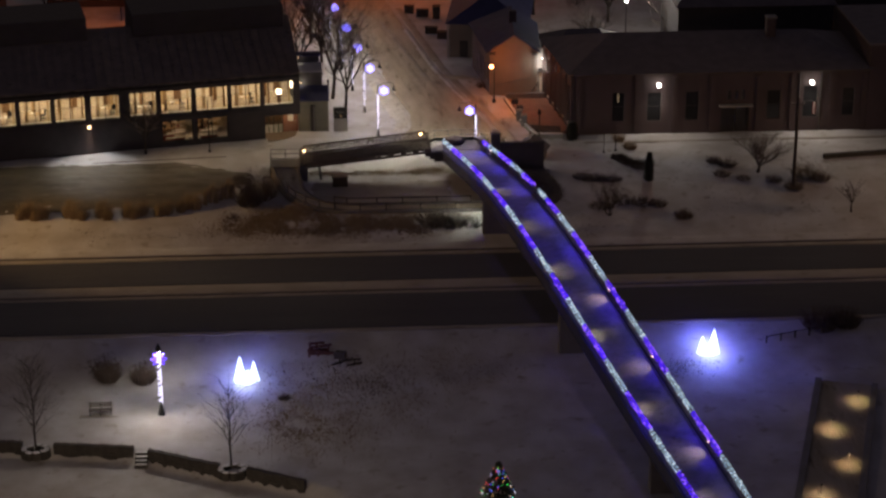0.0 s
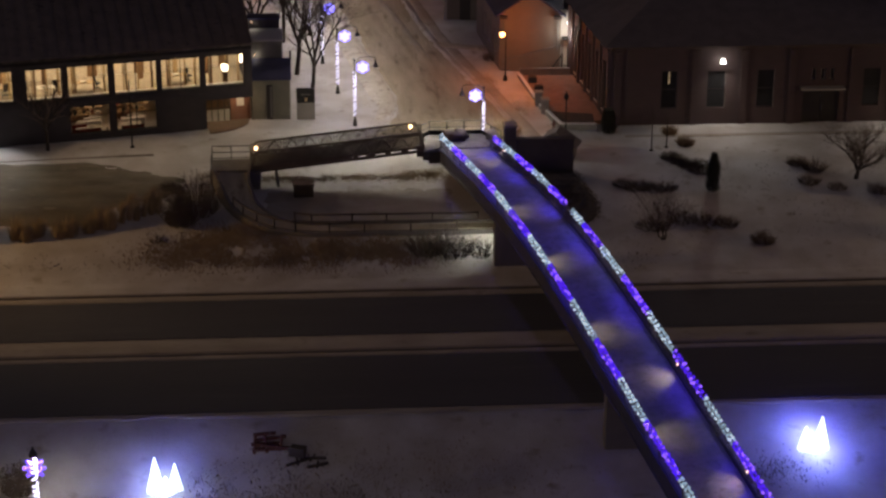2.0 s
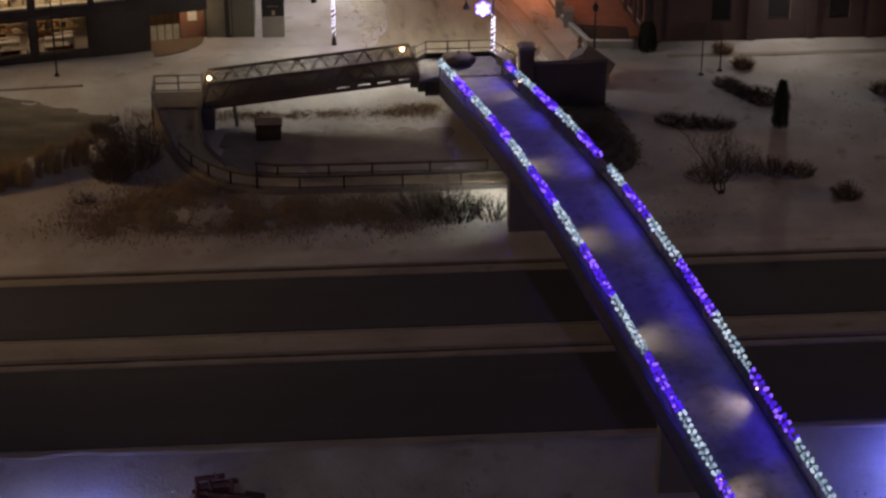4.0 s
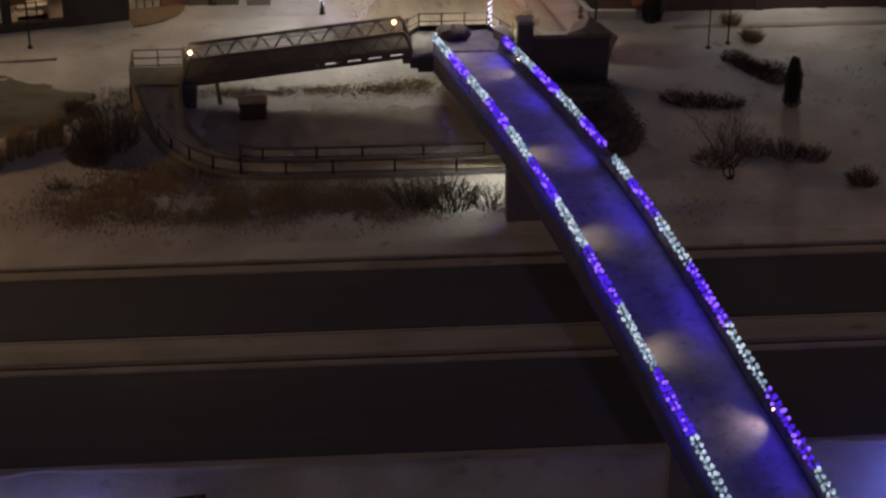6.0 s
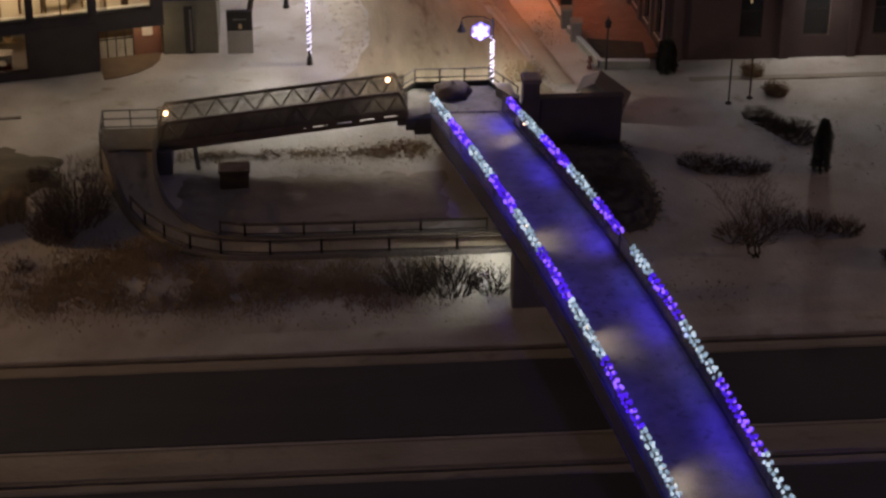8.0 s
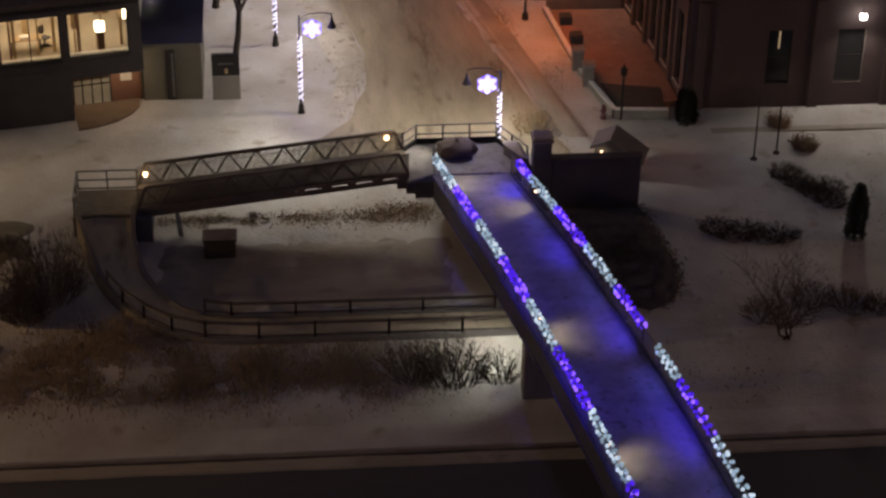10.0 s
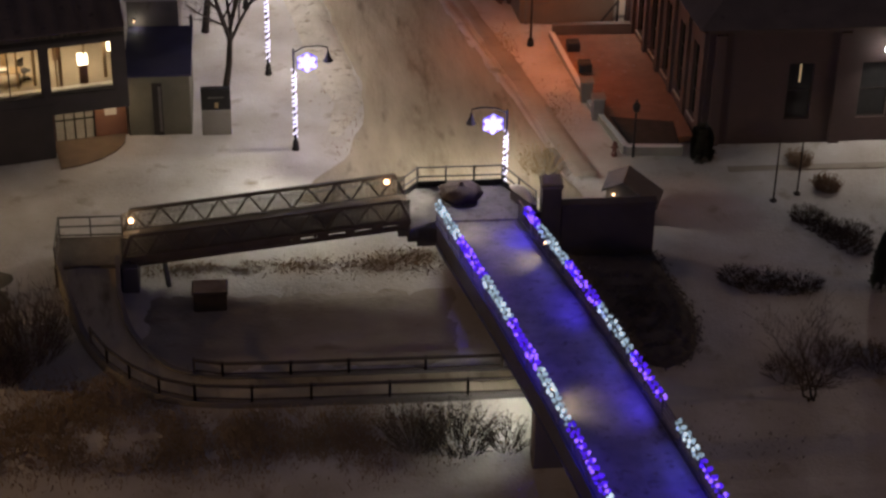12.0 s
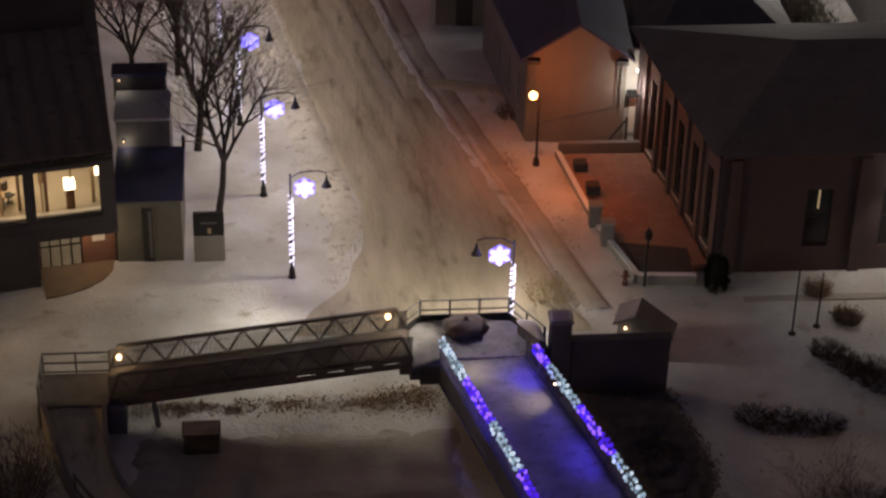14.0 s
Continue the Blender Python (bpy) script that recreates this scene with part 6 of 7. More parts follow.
def grass_clump(m, w, hgt, seed, label, base=150):
    """Dense dark tuft under longer pale plumes that lean with the wind."""
    rng = random.Random(seed)
    h, top = Geo(), Geo()
    for i in range(base + 120):
        plume = i >= base
        a, k = rng.uniform(0, 6.28), rng.random()
        b = Vector((0.42 * k * w * math.cos(a), 0.3 * k * w * math.sin(a), -0.06))
        L, o = hgt * (rng.uniform(0.75, 1.25) if plume else rng.uniform(0.4, 0.75)), rng.uniform(0.1, 0.5)
        lean = Vector((0.22 * L, 0.05 * L, 0)) * rng.uniform(0.3, 1.3)
        mid = b + Vector((o * 0.4 * math.cos(a) * w, o * 0.4 * math.sin(a) * w, L * 0.6)) + lean * 0.4
        tip = b + Vector((o * 0.9 * math.cos(a) * w, o * 0.9 * math.sin(a) * w, L)) + lean
        s = Vector((-math.sin(a), math.cos(a), 0)) * (0.016 if plume else 0.024)
        (top if plume else h).add([b - s, b + s, mid + s, mid - s, tip], [(0, 1, 2, 3), (3, 2, 4)])
    t = thing("grass_clump", m, label, "ornamental grass", "clumps of dry grass")
    tagged(part("tuft", h, THICKET, t, "dark brown base of the clump"), kind="stuff")
    tagged(part("plume", top, STRAW, t, "pale dry plumes"), kind="stuff")
    return t


def weeds(name, label, spots, n, hgt, seed, material):
    """Short dry stalks scattered over patches (x, y, half-width, half-depth)."""
    rng = random.Random(seed)
    vs, fs = [], []
    for i in range(n):
        x, y, a, b = spots[i % len(spots)]
        u, v = rng.gauss(0, 0.5), rng.gauss(0, 0.5)
        px, py = x + a * u, y + b * v
        if 149.3 < py < 169.0:
            continue
        if noise.noise((px * 0.5, py * 0.5, seed)) + 0.5 * noise.noise((px * 2, py * 2, seed)) < rng.uniform(-0.6, 0.35):
            continue
        pz = ground_z(px, py) - 0.03
        L = hgt * rng.uniform(0.35, 1.2)
        dx, dy, k = rng.gauss(0, 0.3) * L, rng.gauss(0, 0.3) * L, len(vs)
        w = rng.uniform(0.012, 0.035)
        vs += [(px - w, py, pz), (px + w, py + w, pz), (px + dx * 0.5 + w, py + dy * 0.5, pz + L * 0.65), (px + dx, py + dy, pz + L)]
        fs += [(k, k + 1, k + 2), (k, k + 2, k + 3)]
    h = Geo()
    h.v, h.f = vs, fs
    return solo(name, h, material, label, "weeds", kind="stuff")


def evergreen(m, w, hgt, seed, label, name="evergreen_shrub", top=0.35):
    """Dense needle foliage round a stem, made of many small sprays."""
    rng = random.Random(seed)
    h = Geo()
    for i in range(2600):
        z = rng.random()
        rr = w * (1 - (1 - top) * max(0, z - 0.55) / 0.45) * (0.75 + 0.3 * noise.noise((z * 4, i * 0.01, seed))) * (0.7 + 0.3 * rng.random())
        a = rng.uniform(0, 6.28)
        rr *= 0.85 + 0.25 * noise.noise((math.cos(a) * 1.5, math.sin(a) * 1.5, z * 5 + seed))
        p = Vector((rr * math.cos(a), rr * math.sin(a), z * hgt))
        d = Vector((math.cos(a), math.sin(a), 0.9)).normalized() * rng.uniform(0.1, 0.2)
        s = Vector((-math.sin(a), math.cos(a), rng.uniform(-0.3, 0.3))) * rng.uniform(0.05, 0.09)
        h.add([p - s, p + s, p + d], [(0, 1, 2)])
    t = thing(name, m, label, "shrub")
    part("stem", Geo().tube([(0, 0, -0.2), (0, 0, hgt * 0.9)], [0.08, 0.02], 6), BARK, t)
    part("foliage", h, GREEN, t)
    return t


def at(x, y, dz=0.0, rz=0.0):
    return pose(x, y, ground_z(x, y) + dz, rz=rz)


# street trees
bare_tree(at(-0.65, 200.2), 11.5, 19, "tall bare street tree with forked limbs beside the lamps", 1, 3, 0.35, 0.17, 0.3, 0.46, "street trees")
bare_tree(at(-1.8, 207.0), 12.0, 12, "tall bare street tree on the snowy pavement", 1, 3, 0.3, 0.19, 0.3, 0.46, "street trees")
bare_tree(at(-3.05, 216.0), 12.0, 13, "bare street tree on the snowy pavement", 1, 3, 0.1, 0.18, 0.3, 0.4, "street trees")
bare_tree(at(-5.5, 214.0), 12.0, 14, "bare tree behind the low wings", 1, 3, 0, 0.17, 0.24, 0.5, "street trees")
bare_tree(at(-4.2, 229.0), 13.0, 15, "bare street tree far up the street", 2, 3, 0, 0.18, 0.24, 0.5, "street trees")
# in front of the lit building
bare_tree(at(-21.3, 189.6), 7.0, 16, "small bare tree in front of lit windows", 1, 2, 0, 0.13, 0.3, 0.6)
post = thing("sign_pole", at(-14.75, 189.9), "thin dark pole in front of the lit building", "pole")
part("shaft", Geo().tube([(0, 0, -0.2), (0, 0, 5.6)], [0.06, 0.045], 6), BLACK, post)
part("foot", Geo().lathe([(0.18, -0.05), (0.16, 0.08), (0.07, 0.2)], 8), BLACK, post)
solo("kerb_lot", Geo().beam((-33, 186.6, 2.58), (-13.0, 188.2, 2.66), 0.22, 0.2), KERB, "low dark kerb along a snowy car park", "kerb", kind="structure")
# rounded dark mound, coloured as the shadow at the foot of the wing wall
bed = [(15.3, 184.3), (19.6, 184.3), (20.1, 182.2), (20.6, 180.4), (20.7, 179.2), (20.4, 178.0), (19.8, 177.2), (18.95, 176.8), (18.0, 177.0), (17.2, 178.4), (16.2, 181.0)]
bc = (18.0, 180.6)
cover = thing("wing_shade_mound", pose(bc[0], bc[1], ground_z(*bc)), "rounded dark mound that stands in for the wing wall's shadow", "shrub")
h, tips = Geo(), Geo()
rng = random.Random(31)
ring = []
for a, b in zip(bed, bed[1:] + bed[:1]):
    ring += [(a[0] + (b[0] - a[0]) * k / 5, a[1] + (b[1] - a[1]) * k / 5) for k in range(5)]
for j, (u, up) in enumerate(((1.03, -0.25), (1.0, 0.12), (0.93, 0.34), (0.75, 0.5), (0.5, 0.56), (0.25, 0.58), (0.03, 0.58))):
    for k, (x, y) in enumerate(ring):
        px, py = bc[0] + (x - bc[0]) * u, bc[1] + (y - bc[1]) * u
        pz = ground_z(px, py) + up + 0.12 * noise.noise((px * 1.6, py * 1.6, 5)) * (up > 0)
        h.v.append((px - bc[0], py - bc[1], pz - ground_z(*bc)))
        if j:
            n, m_ = len(ring), (k + 1) % len(ring)
            h.f.append(((j - 1) * n + k, (j - 1) * n + m_, j * n + m_, j * n + k))
        if j:
            for _ in range(16):
                p = Vector(h.v[-1]) + Vector((rng.gauss(0, 0.18), rng.gauss(0, 0.18), rng.uniform(-0.05, 0.03)))
                d, w = Vector((rng.gauss(0, 0.1), rng.gauss(0, 0.1), rng.uniform(0.04, 0.16))), rng.uniform(0.03, 0.07)
                tips.add([p + Vector((-w, 0, 0)), p + Vector((w, w, 0)), p + d], [(0, 1, 2)])
h.f.append(tuple(range(len(h.v) - len(ring), len(h.v))))
part("shade_core", h, SHADE_COVER, cover, smooth=True)
tagged(part("foliage", tips, SHADE_COVER, cover), kind="stuff")
# snowfield beside the brick building
bare_tree(at(41.4, 183.0), 5.6, 21, "broad bare tree with a short trunk in the snow", 1, 3, 0.1, 0.17, 0.16, 1.1)
bare_tree(at(48.9, 173.9), 3.4, 22, "small crooked sapling in the snow", 1, 2, 0, 0.08, 0.35, 0.8)
bare_tree(at(25.1, 174.4), 5.0, 23, "multi-stemmed bare tree beside the footbridge", 3, 2, 0, 0.06, 0.14, 0.9)
evergreen(at(23.3, 192.3), 0.8, 1.9, 8, "round dark evergreen at the brick corner", top=0.6)
pole = thing("utility_pole", at(44.3, 179.6), "tall dark wooden utility pole", "pole")
part("shaft", Geo().tube([(0, 0, -0.4), (0, 0, 9.4)], [0.19, 0.13], 10), BARK, pole)
part("crossarm", Geo().box(-0.7, -0.07, 8.7, 0.7, 0.07, 8.84), BARK, pole)
for x in (-0.6, 0.6):
    part("insulator", Geo().lathe([(0.04, 8.84), (0.06, 8.92), (0.03, 9.0)], 8, (x, 0, 0)), CONCRETE, pole)
for i, (x, y, w, hh) in enumerate(((46.0, 181.6, 1.9, 1.9), (44.4, 179.3, 1.5, 1.1), (38.4, 184.4, 1.4, 1.1), (37.6, 182.4, 1.3, 0.8), (39.6, 181.6, 1.4, 0.5), (37.2, 185.4, 1.1, 0.8), (28.5, 176.7, 1.8, 0.9), (30.1, 176.4, 1.5, 0.8), (26.8, 177.2, 2.1, 0.7), (24.3, 176.3, 1.9, 0.7), (47.4, 180.9, 1.4, 1.5), (42.6, 180.8, 1.5, 0.7))):
    twig_shrub(at(x, y), w, hh, 40 + i, "leafless brown shrub in the snow", n=150, up=0.6)
twig_shrub(at(32.3, 173.7), 1.2, 0.95, 61, "round dark leafless bush in the snow", n=220, up=0.5)
for i, (x, y) in enumerate(((28.0, 186.4), (28.9, 185.3), (29.4, 184.6), (28.5, 185.8), (29.6, 185.7), (27.6, 187.0))):
    twig_shrub(at(x, y), 1.6, 0.5, 70 + i, "low dry plants in a planting bed", n=240, up=0.4)
for i, (x, y) in enumerate(((23.3, 182.9), (24.0, 182.3), (24.8, 182.6), (25.5, 182.1), (26.3, 182.2))):
    twig_shrub(at(x, y), 1.9, 0.42, 80 + i, "low dark ground-cover plants in the snow", n=300, up=0.25)
evergreen(at(29.9, 181.6), 0.72, 3.0, 5, "narrow dark columnar evergreen with an uneven top")
twig_shrub(at(29.1, 189.3), 0.95, 0.8, 66, "small reddish-brown leafless bush", THICKET, 260, up=0.6)
twig_shrub(at(28.2, 191.6), 0.95, 0.85, 67, "small brown leafless bush by the brick wall", THICKET, 200)
for x, y, hh in ((26.2, 188.4, 3.6), (27.5, 188.9, 3.0)):
    st = thing("tree_stake", at(x, y), "thin dark stake in the snow", "stake", "stakes in the snow")
    part("shaft", Geo().tube([(0, 0, -0.2), (0, 0, hh)], [0.05, 0.035], 6), BARK, st)
    part("collar", Geo().lathe([(0.2, -0.05), (0.18, 0.06), (0.06, 0.12)], 8), BARK, st)
h = Geo()
for i in range(25):
    x = 48.8 + i * 0.45
    y = 185.6 + 0.9 * math.sin((x - 48.8) / 7.5) - 0.0
    h.v += [(x, y, ground_z(x, y) - 0.2), (x, y, ground_z(x, y) + 0.45), (x, y + 0.5, ground_z(x, y) + 0.45), (x, y + 0.5, ground_z(x, y) - 0.2)]
    if i:
        for k in range(4):
            p, q = (i - 1) * 4 + k, (i - 1) * 4 + (k + 1) % 4
            h.f.append((p, q, q + 4, p + 4))
h.f += [(3, 2, 1, 0), tuple(range(len(h.v) - 4, len(h.v)))]
solo("curved_low_wall", h, STONE, "low curved dark stone wall in the snow", "garden wall")
solo("path_strip", Geo().box(24.5, 191.0, 2.2, 70, 191.5, 2.38), SLUSH, "narrow worn strip of trodden snow beside the brick building", "path", kind="structure")

# slope at the ramp
twig_shrub(at(-9.3, 178.7), 3.2, 2.8, 91, "large dark leafless thicket beside the ramp", n=280, up=1.0)
twig_shrub(at(-5.2, 175.6), 2.2, 1.0, 192, "dull brown leafless shrub on the bank below the ramp", WEED, n=200, up=0.6)
twig_shrub(at(-10.3, 177.3), 2.0, 1.8, 92, "dark leafless thicket beside the ramp", n=260)
twig_shrub(at(-11.5, 181.8), 0.8, 0.6, 93, "small dark bush in the snow", n=120, up=0.5)
twig_shrub(at(-11.9, 175.4), 1.1, 0.4, 94, "flat dark bush in the snow", n=120, up=0.3)
twig_shrub(at(9.2, 172.5), 3.0, 1.5, 95, "dark leafless shrub against snow lit by the pier lamp", BARK, n=260)
twig_shrub(at(7.4, 172.6), 2.4, 1.5, 96, "dark leafless shrub on the bank", n=240)
twig_shrub(at(11.3, 172.2), 1.7, 1.2, 97, "dark leafless shrub against snow lit by the pier lamp", BARK, n=110)
GRASS_AT = ((-31.5, 176.0, 4), (-27.3, 175.9, 3), (-24.5, 175.8, 2), (-21.5, 176.0, 3), (-18.8, 176.3, 2), (-16.3, 176.9, 3))
for j, (x0, y0, n) in enumerate(GRASS_AT):
    for i in range(n):
        grass_clump(at(x0 + (i - (n - 1) / 2) * 0.72, y0 + 0.25 * math.sin(i * 2.1 + j)), 1.35, 1.55 + 0.25 * math.sin(i * 1.7 + j), 100 + 9 * j + i, "dense brown clump of tall dry grass with pale plumes")
for i in range(6):
    grass_clump(at(-14.7 + i * 0.52, 177.5 + 0.2 * i + 0.15 * math.sin(i * 2.3)), 0.6, 1.7 + 0.25 * math.sin(i * 1.9), 160 + i, "slim pale upright clump of dry grass in the snow", 40)
weeds("bank_weeds", "dry brown weeds on the bank under the path railing", [(-7.5, 174.6, 4.5, 2.2), (-2, 172.4, 5, 1.6), (4, 172.4, 5, 1.6), (-9, 173.2, 4, 2.0), (0, 173.3, 9, 1.2)], 34000, 0.26, 2, WEED)
weeds("slope_weeds", "dry tan stubble on the lit slope behind the ramp", [(0, 184.5, 5, 0.5), (6, 184.2, 3.4, 0.7), (-1, 184.3, 4, 0.5), (8.0, 184.6, 2.0, 0.8)], 7500, 0.12, 3, WEED)
weeds("street_weeds", "dry stalks in the snow beside the street", [(15.6, 191.2, 1.2, 1.6), (16.6, 197, 1.0, 4), (5.6, 197, 1.1, 5), (4.2, 206, 1.2, 6), (14.6, 203.5, 0.8, 3)], 2400, 0.2, 4, WEED)
twig_shrub(at(15.0, 191.4), 2.0, 1.2, 98, "tawny dry shrub behind the platform", STRAW, 130)
twig_shrub(at(15.4, 210.0), 1.4, 0.8, 99, "dark shrub at the house corner", n=120)
weeds("field_weeds", "dry stubble through the snow", [(26, 178, 4, 3), (40, 178, 8, 4), (34, 184, 8, 4), (-20, 172.5, 10, 1.8), (20, 172, 4, 2)], 1500, 0.16, 6, TWIG)
weeds("park_weeds", "dry stubble on the slope below the road", [(-3, 143, 5, 4), (2, 140, 5, 5), (-6, 138.5, 4, 4), (6, 145, 8, 3), (-4, 134, 5, 4), (-5, 137, 4, 4)], 8000, 0.26, 7, WEED)
weeds("cone_weeds", "dark stalks through the snow beside the light cones", [(-5, 144.5, 4, 2.5), (0, 143, 4, 3), (27, 144.5, 3, 1.5)], 1700, 0.26, 8, TWIG)

# ---- park below the road ----
def light_cone(h, r):
    g_, k = Geo(), 0
    n = int(h * 120)
    for i in range(n):
        z = h * (i / n) ** 1.0
        a = i * 0.61
        q = r * (1 - z / h)
        g_.ball((q * math.cos(a), q * math.sin(a), z + 0.05), 0.05, 5, 3)
    return g_


def cone_group(m, sizes, label, blue):
    t = thing("light_cone_group", m, label, "light sculpture", "light cones in the park")
    for x, y, h, r in sizes:
        wire = Geo()
        for k in range(8):
            a = k * 0.7854
            wire.tube([(x + r * math.cos(a), y + r * math.sin(a), -0.1), (x, y, h + 0.05)], 0.012, 3)
        c = part("cone_frame", wire, RAIL, t)
        q = light_cone(h, r)
        q.v = [(a + x, b + y, z) for a, b, z in q.v]
        part("light_spiral", q, CONE_LED, c, "dense spiral of white lights")
    for y in (-1.0, 0.9):
        lamp("cone_light", (sizes[0][0] * 0.5, y, 1.6), blue, (0.12, 0.12, 1.0), t, 0.5)
        lamp("cone_base_light", (sizes[0][0] * 0.4, y * 0.9, 0.8), 48, (0.62, 0.80, 1.0), t, 0.3)
    return t


cone_group(at(-9.95, 144.3), [(-0.45, 0, 2.3, 0.52), (0.72, 0.1, 1.8, 0.42), (0.2, -0.35, 1.2, 0.4)], "three glowing white cone trees of lights on the snow", 170)
cone_group(at(29.8, 146.3), [(0.45, 0, 2.2, 0.52), (-0.55, -0.1, 1.6, 0.42), (0.0, -0.4, 1.1, 0.36)], "three glowing white cone trees of lights beside the bridge", 400)

leader_tree(at(-26.3, 133.9), 8.2, 31, "bare young park tree in a stone ring", "park trees")
leader_tree(at(-10.7, 129.9), 7.1, 34, "slender bare park tree beside the retaining wall", "park trees")
for i, (x, y, w, hh) in enumerate(((-21.5, 144.9, 1.6, 2.2), (-18.5, 144.6, 1.5, 1.7), (40.2, 149.0, 2.6, 2.0), (42.5, 149.2, 2.0, 1.7))):
    twig_shrub(at(x, y), w, hh, 150 + i, "dense dark leafless bush in the park", n=330)
twig_shrub(at(-6.6, 141.2), 0.9, 0.5, 156, "small dark bush on the slope", n=110)

bench = thing("park_bench", at(-21.7, 139.6, 0, 3), "wooden slatted park bench in the snow", "bench")
for s in range(4):
    part("seat_slat", Geo().box(-0.95, -0.28 + 0.14 * s, 0.43, 0.95, -0.17 + 0.14 * s, 0.47), PLANK, bench)
for s in range(3):
    part("back_slat", Geo().box(-0.95, 0.3 + 0.03 * s, 0.55 + 0.14 * s, 0.95, 0.34 + 0.03 * s, 0.66 + 0.14 * s), PLANK, bench)
for x in (-0.85, 0.0, 0.85):
    part("leg", Geo().beam((x, -0.24, -0.05), (x, -0.24, 0.45), 0.06, 0.06).beam((x, 0.26, -0.05), (x, 0.4, 0.98), 0.06, 0.06).beam((x, -0.26, 0.4), (x, 0.3, 0.4), 0.05, 0.05), BLACK, bench)
solo("bench_pad", Geo().box(-23.4, 139.0, -2.55, -20.2, 140.3, ground_z(-21.7, 139.6) + 0.015), SLUSH, "trodden pad under a bench", "paving", kind="structure")

# curved stone retaining wall with ragged snow-topped plants


def wall_y(x):
    return lerp(PARK_WALL, x)


for a, b in ((-34, -27.4), (-24.9, -18.5), (-17.3, -11.6), (-9.4, -4.9)):
    w = thing("retaining_wall", pose((a + b) / 2, wall_y((a + b) / 2), -2.9), "low dark stone retaining wall with snow on top", "retaining wall", "walls in the park")
    o = Vector(((a + b) / 2, wall_y((a + b) / 2), -2.9))
    n = int((b - a) / 0.62)
    for k in range(n):
        x0, x1 = a + (b - a) * k / n, a + (b - a) * (k + 1) / n
        for row in range(4):
            j = 0.02 * ((k * 7 + row * 3) % 5)
            p, q = Vector((x0 + 0.01, wall_y(x0) - j, -3.15 + 0.3 * row)) - o, Vector((x1 - 0.01, wall_y(x1) - j, -3.15 + 0.3 * row)) - o
            part("stone", Geo().beam(p + Vector((0, 0, 0.14)), q + Vector((0, 0, 0.14)), 0.4, 0.28), STONE, w)
    rng = random.Random(int(a))
    h = Geo()
    for k in range(int((b - a) * 18)):
        x = rng.uniform(a, b)
        p = Vector((x, wall_y(x) + rng.gauss(0, 0.12), -1.98)) - o
        h.add([p, p + Vector((0.03, 0.0, 0)), p + Vector((rng.gauss(0, 0.08), rng.gauss(0, 0.08), rng.uniform(0.08, 0.3)))], [(0, 1, 2)])
    part("dry_growth", h, TWIG, w)
for x0, y0 in ((-26.3, 133.6), (-10.6, 129.3)):
    r_ = thing("stone_planter_ring", pose(x0, y0, -2.6), "ring of flat snowy stones round a tree foot", "planter")
    for k in range(9):
        a = k * 0.698
        part("stone", Geo().prism([(1.15 * math.cos(a + d) * s, 0.85 * math.sin(a + d) * s) for s, d in ((0.62, -0.3), (1.0, -0.3), (1.05, 0.0), (1.0, 0.3), (0.62, 0.3))], -0.35, 0.32 + 0.03 * (k % 3)), STONE, r_)
        part("snow_cap", Geo().prism([(1.13 * math.cos(a + d) * s, 0.83 * math.sin(a + d) * s) for s, d in ((0.66, -0.26), (0.96, -0.26), (1.0, 0.0), (0.96, 0.26), (0.66, 0.26))], 0.32 + 0.03 * (k % 3), 0.38 + 0.03 * (k % 3)), SNOW_CLEAN, r_)
st = thing("park_steps", pose(-17.8, 132.0, -3.0), "stone steps with snow through the retaining wall", "steps")
for k in range(4):
    part("step", Geo().box(-0.55, -0.5 + 0.35 * k, -0.3, 0.45, 0.9, 0.1 + 0.18 * k), STONE, st, bevel=0.02)
    part("snow_cap", Geo().box(-0.5, -0.47 + 0.35 * k, 0.1 + 0.18 * k, 0.4, -0.2 + 0.35 * k, 0.14 + 0.18 * k), SNOW_CLEAN, st)

# decorated fir
fir = thing("decorated_fir", at(9.7, 123.6), "dark fir tree with coloured string lights", "fir tree")
part("trunk", Geo().tube([(0, 0, -0.2), (0, 0, 3.1)], [0.13, 0.02], 8), BARK, fir)
h = Geo()
rng = random.Random(77)
for i in range(3800):
    z = 0.3 + 2.9 * rng.random() ** 1.2
    rr = 1.5 * (3.3 - z) / 3.0 * (0.55 + 0.45 * rng.random()) * (0.85 + 0.2 * math.sin(z * 9))
    a = rng.uniform(0, 6.28)
    p = Vector((rr * math.cos(a), rr * math.sin(a), z))
    d = Vector((math.cos(a), math.sin(a), -0.25)) * rng.uniform(0.12, 0.22)
    s = Vector((-math.sin(a), math.cos(a), 0.2)) * 0.05
    h.add([p - s, p + s, p + d], [(0, 1, 2)])
part("foliage", h, GREEN, fir)
for k, m_ in enumerate((TREE_RED, TREE_GREEN, TREE_BLUE, TREE_GOLD, WRAP)):
    h = Geo()
    for i in range(22):
        z = 0.4 + 2.6 * rng.random()
        a = rng.uniform(0, 6.28)
        rr = 1.38 * (3.3 - z) / 3.0
        h.ball((rr * math.cos(a), rr * math.sin(a), z), 0.036, 5, 4)
    part("light_string", h, m_, fir)

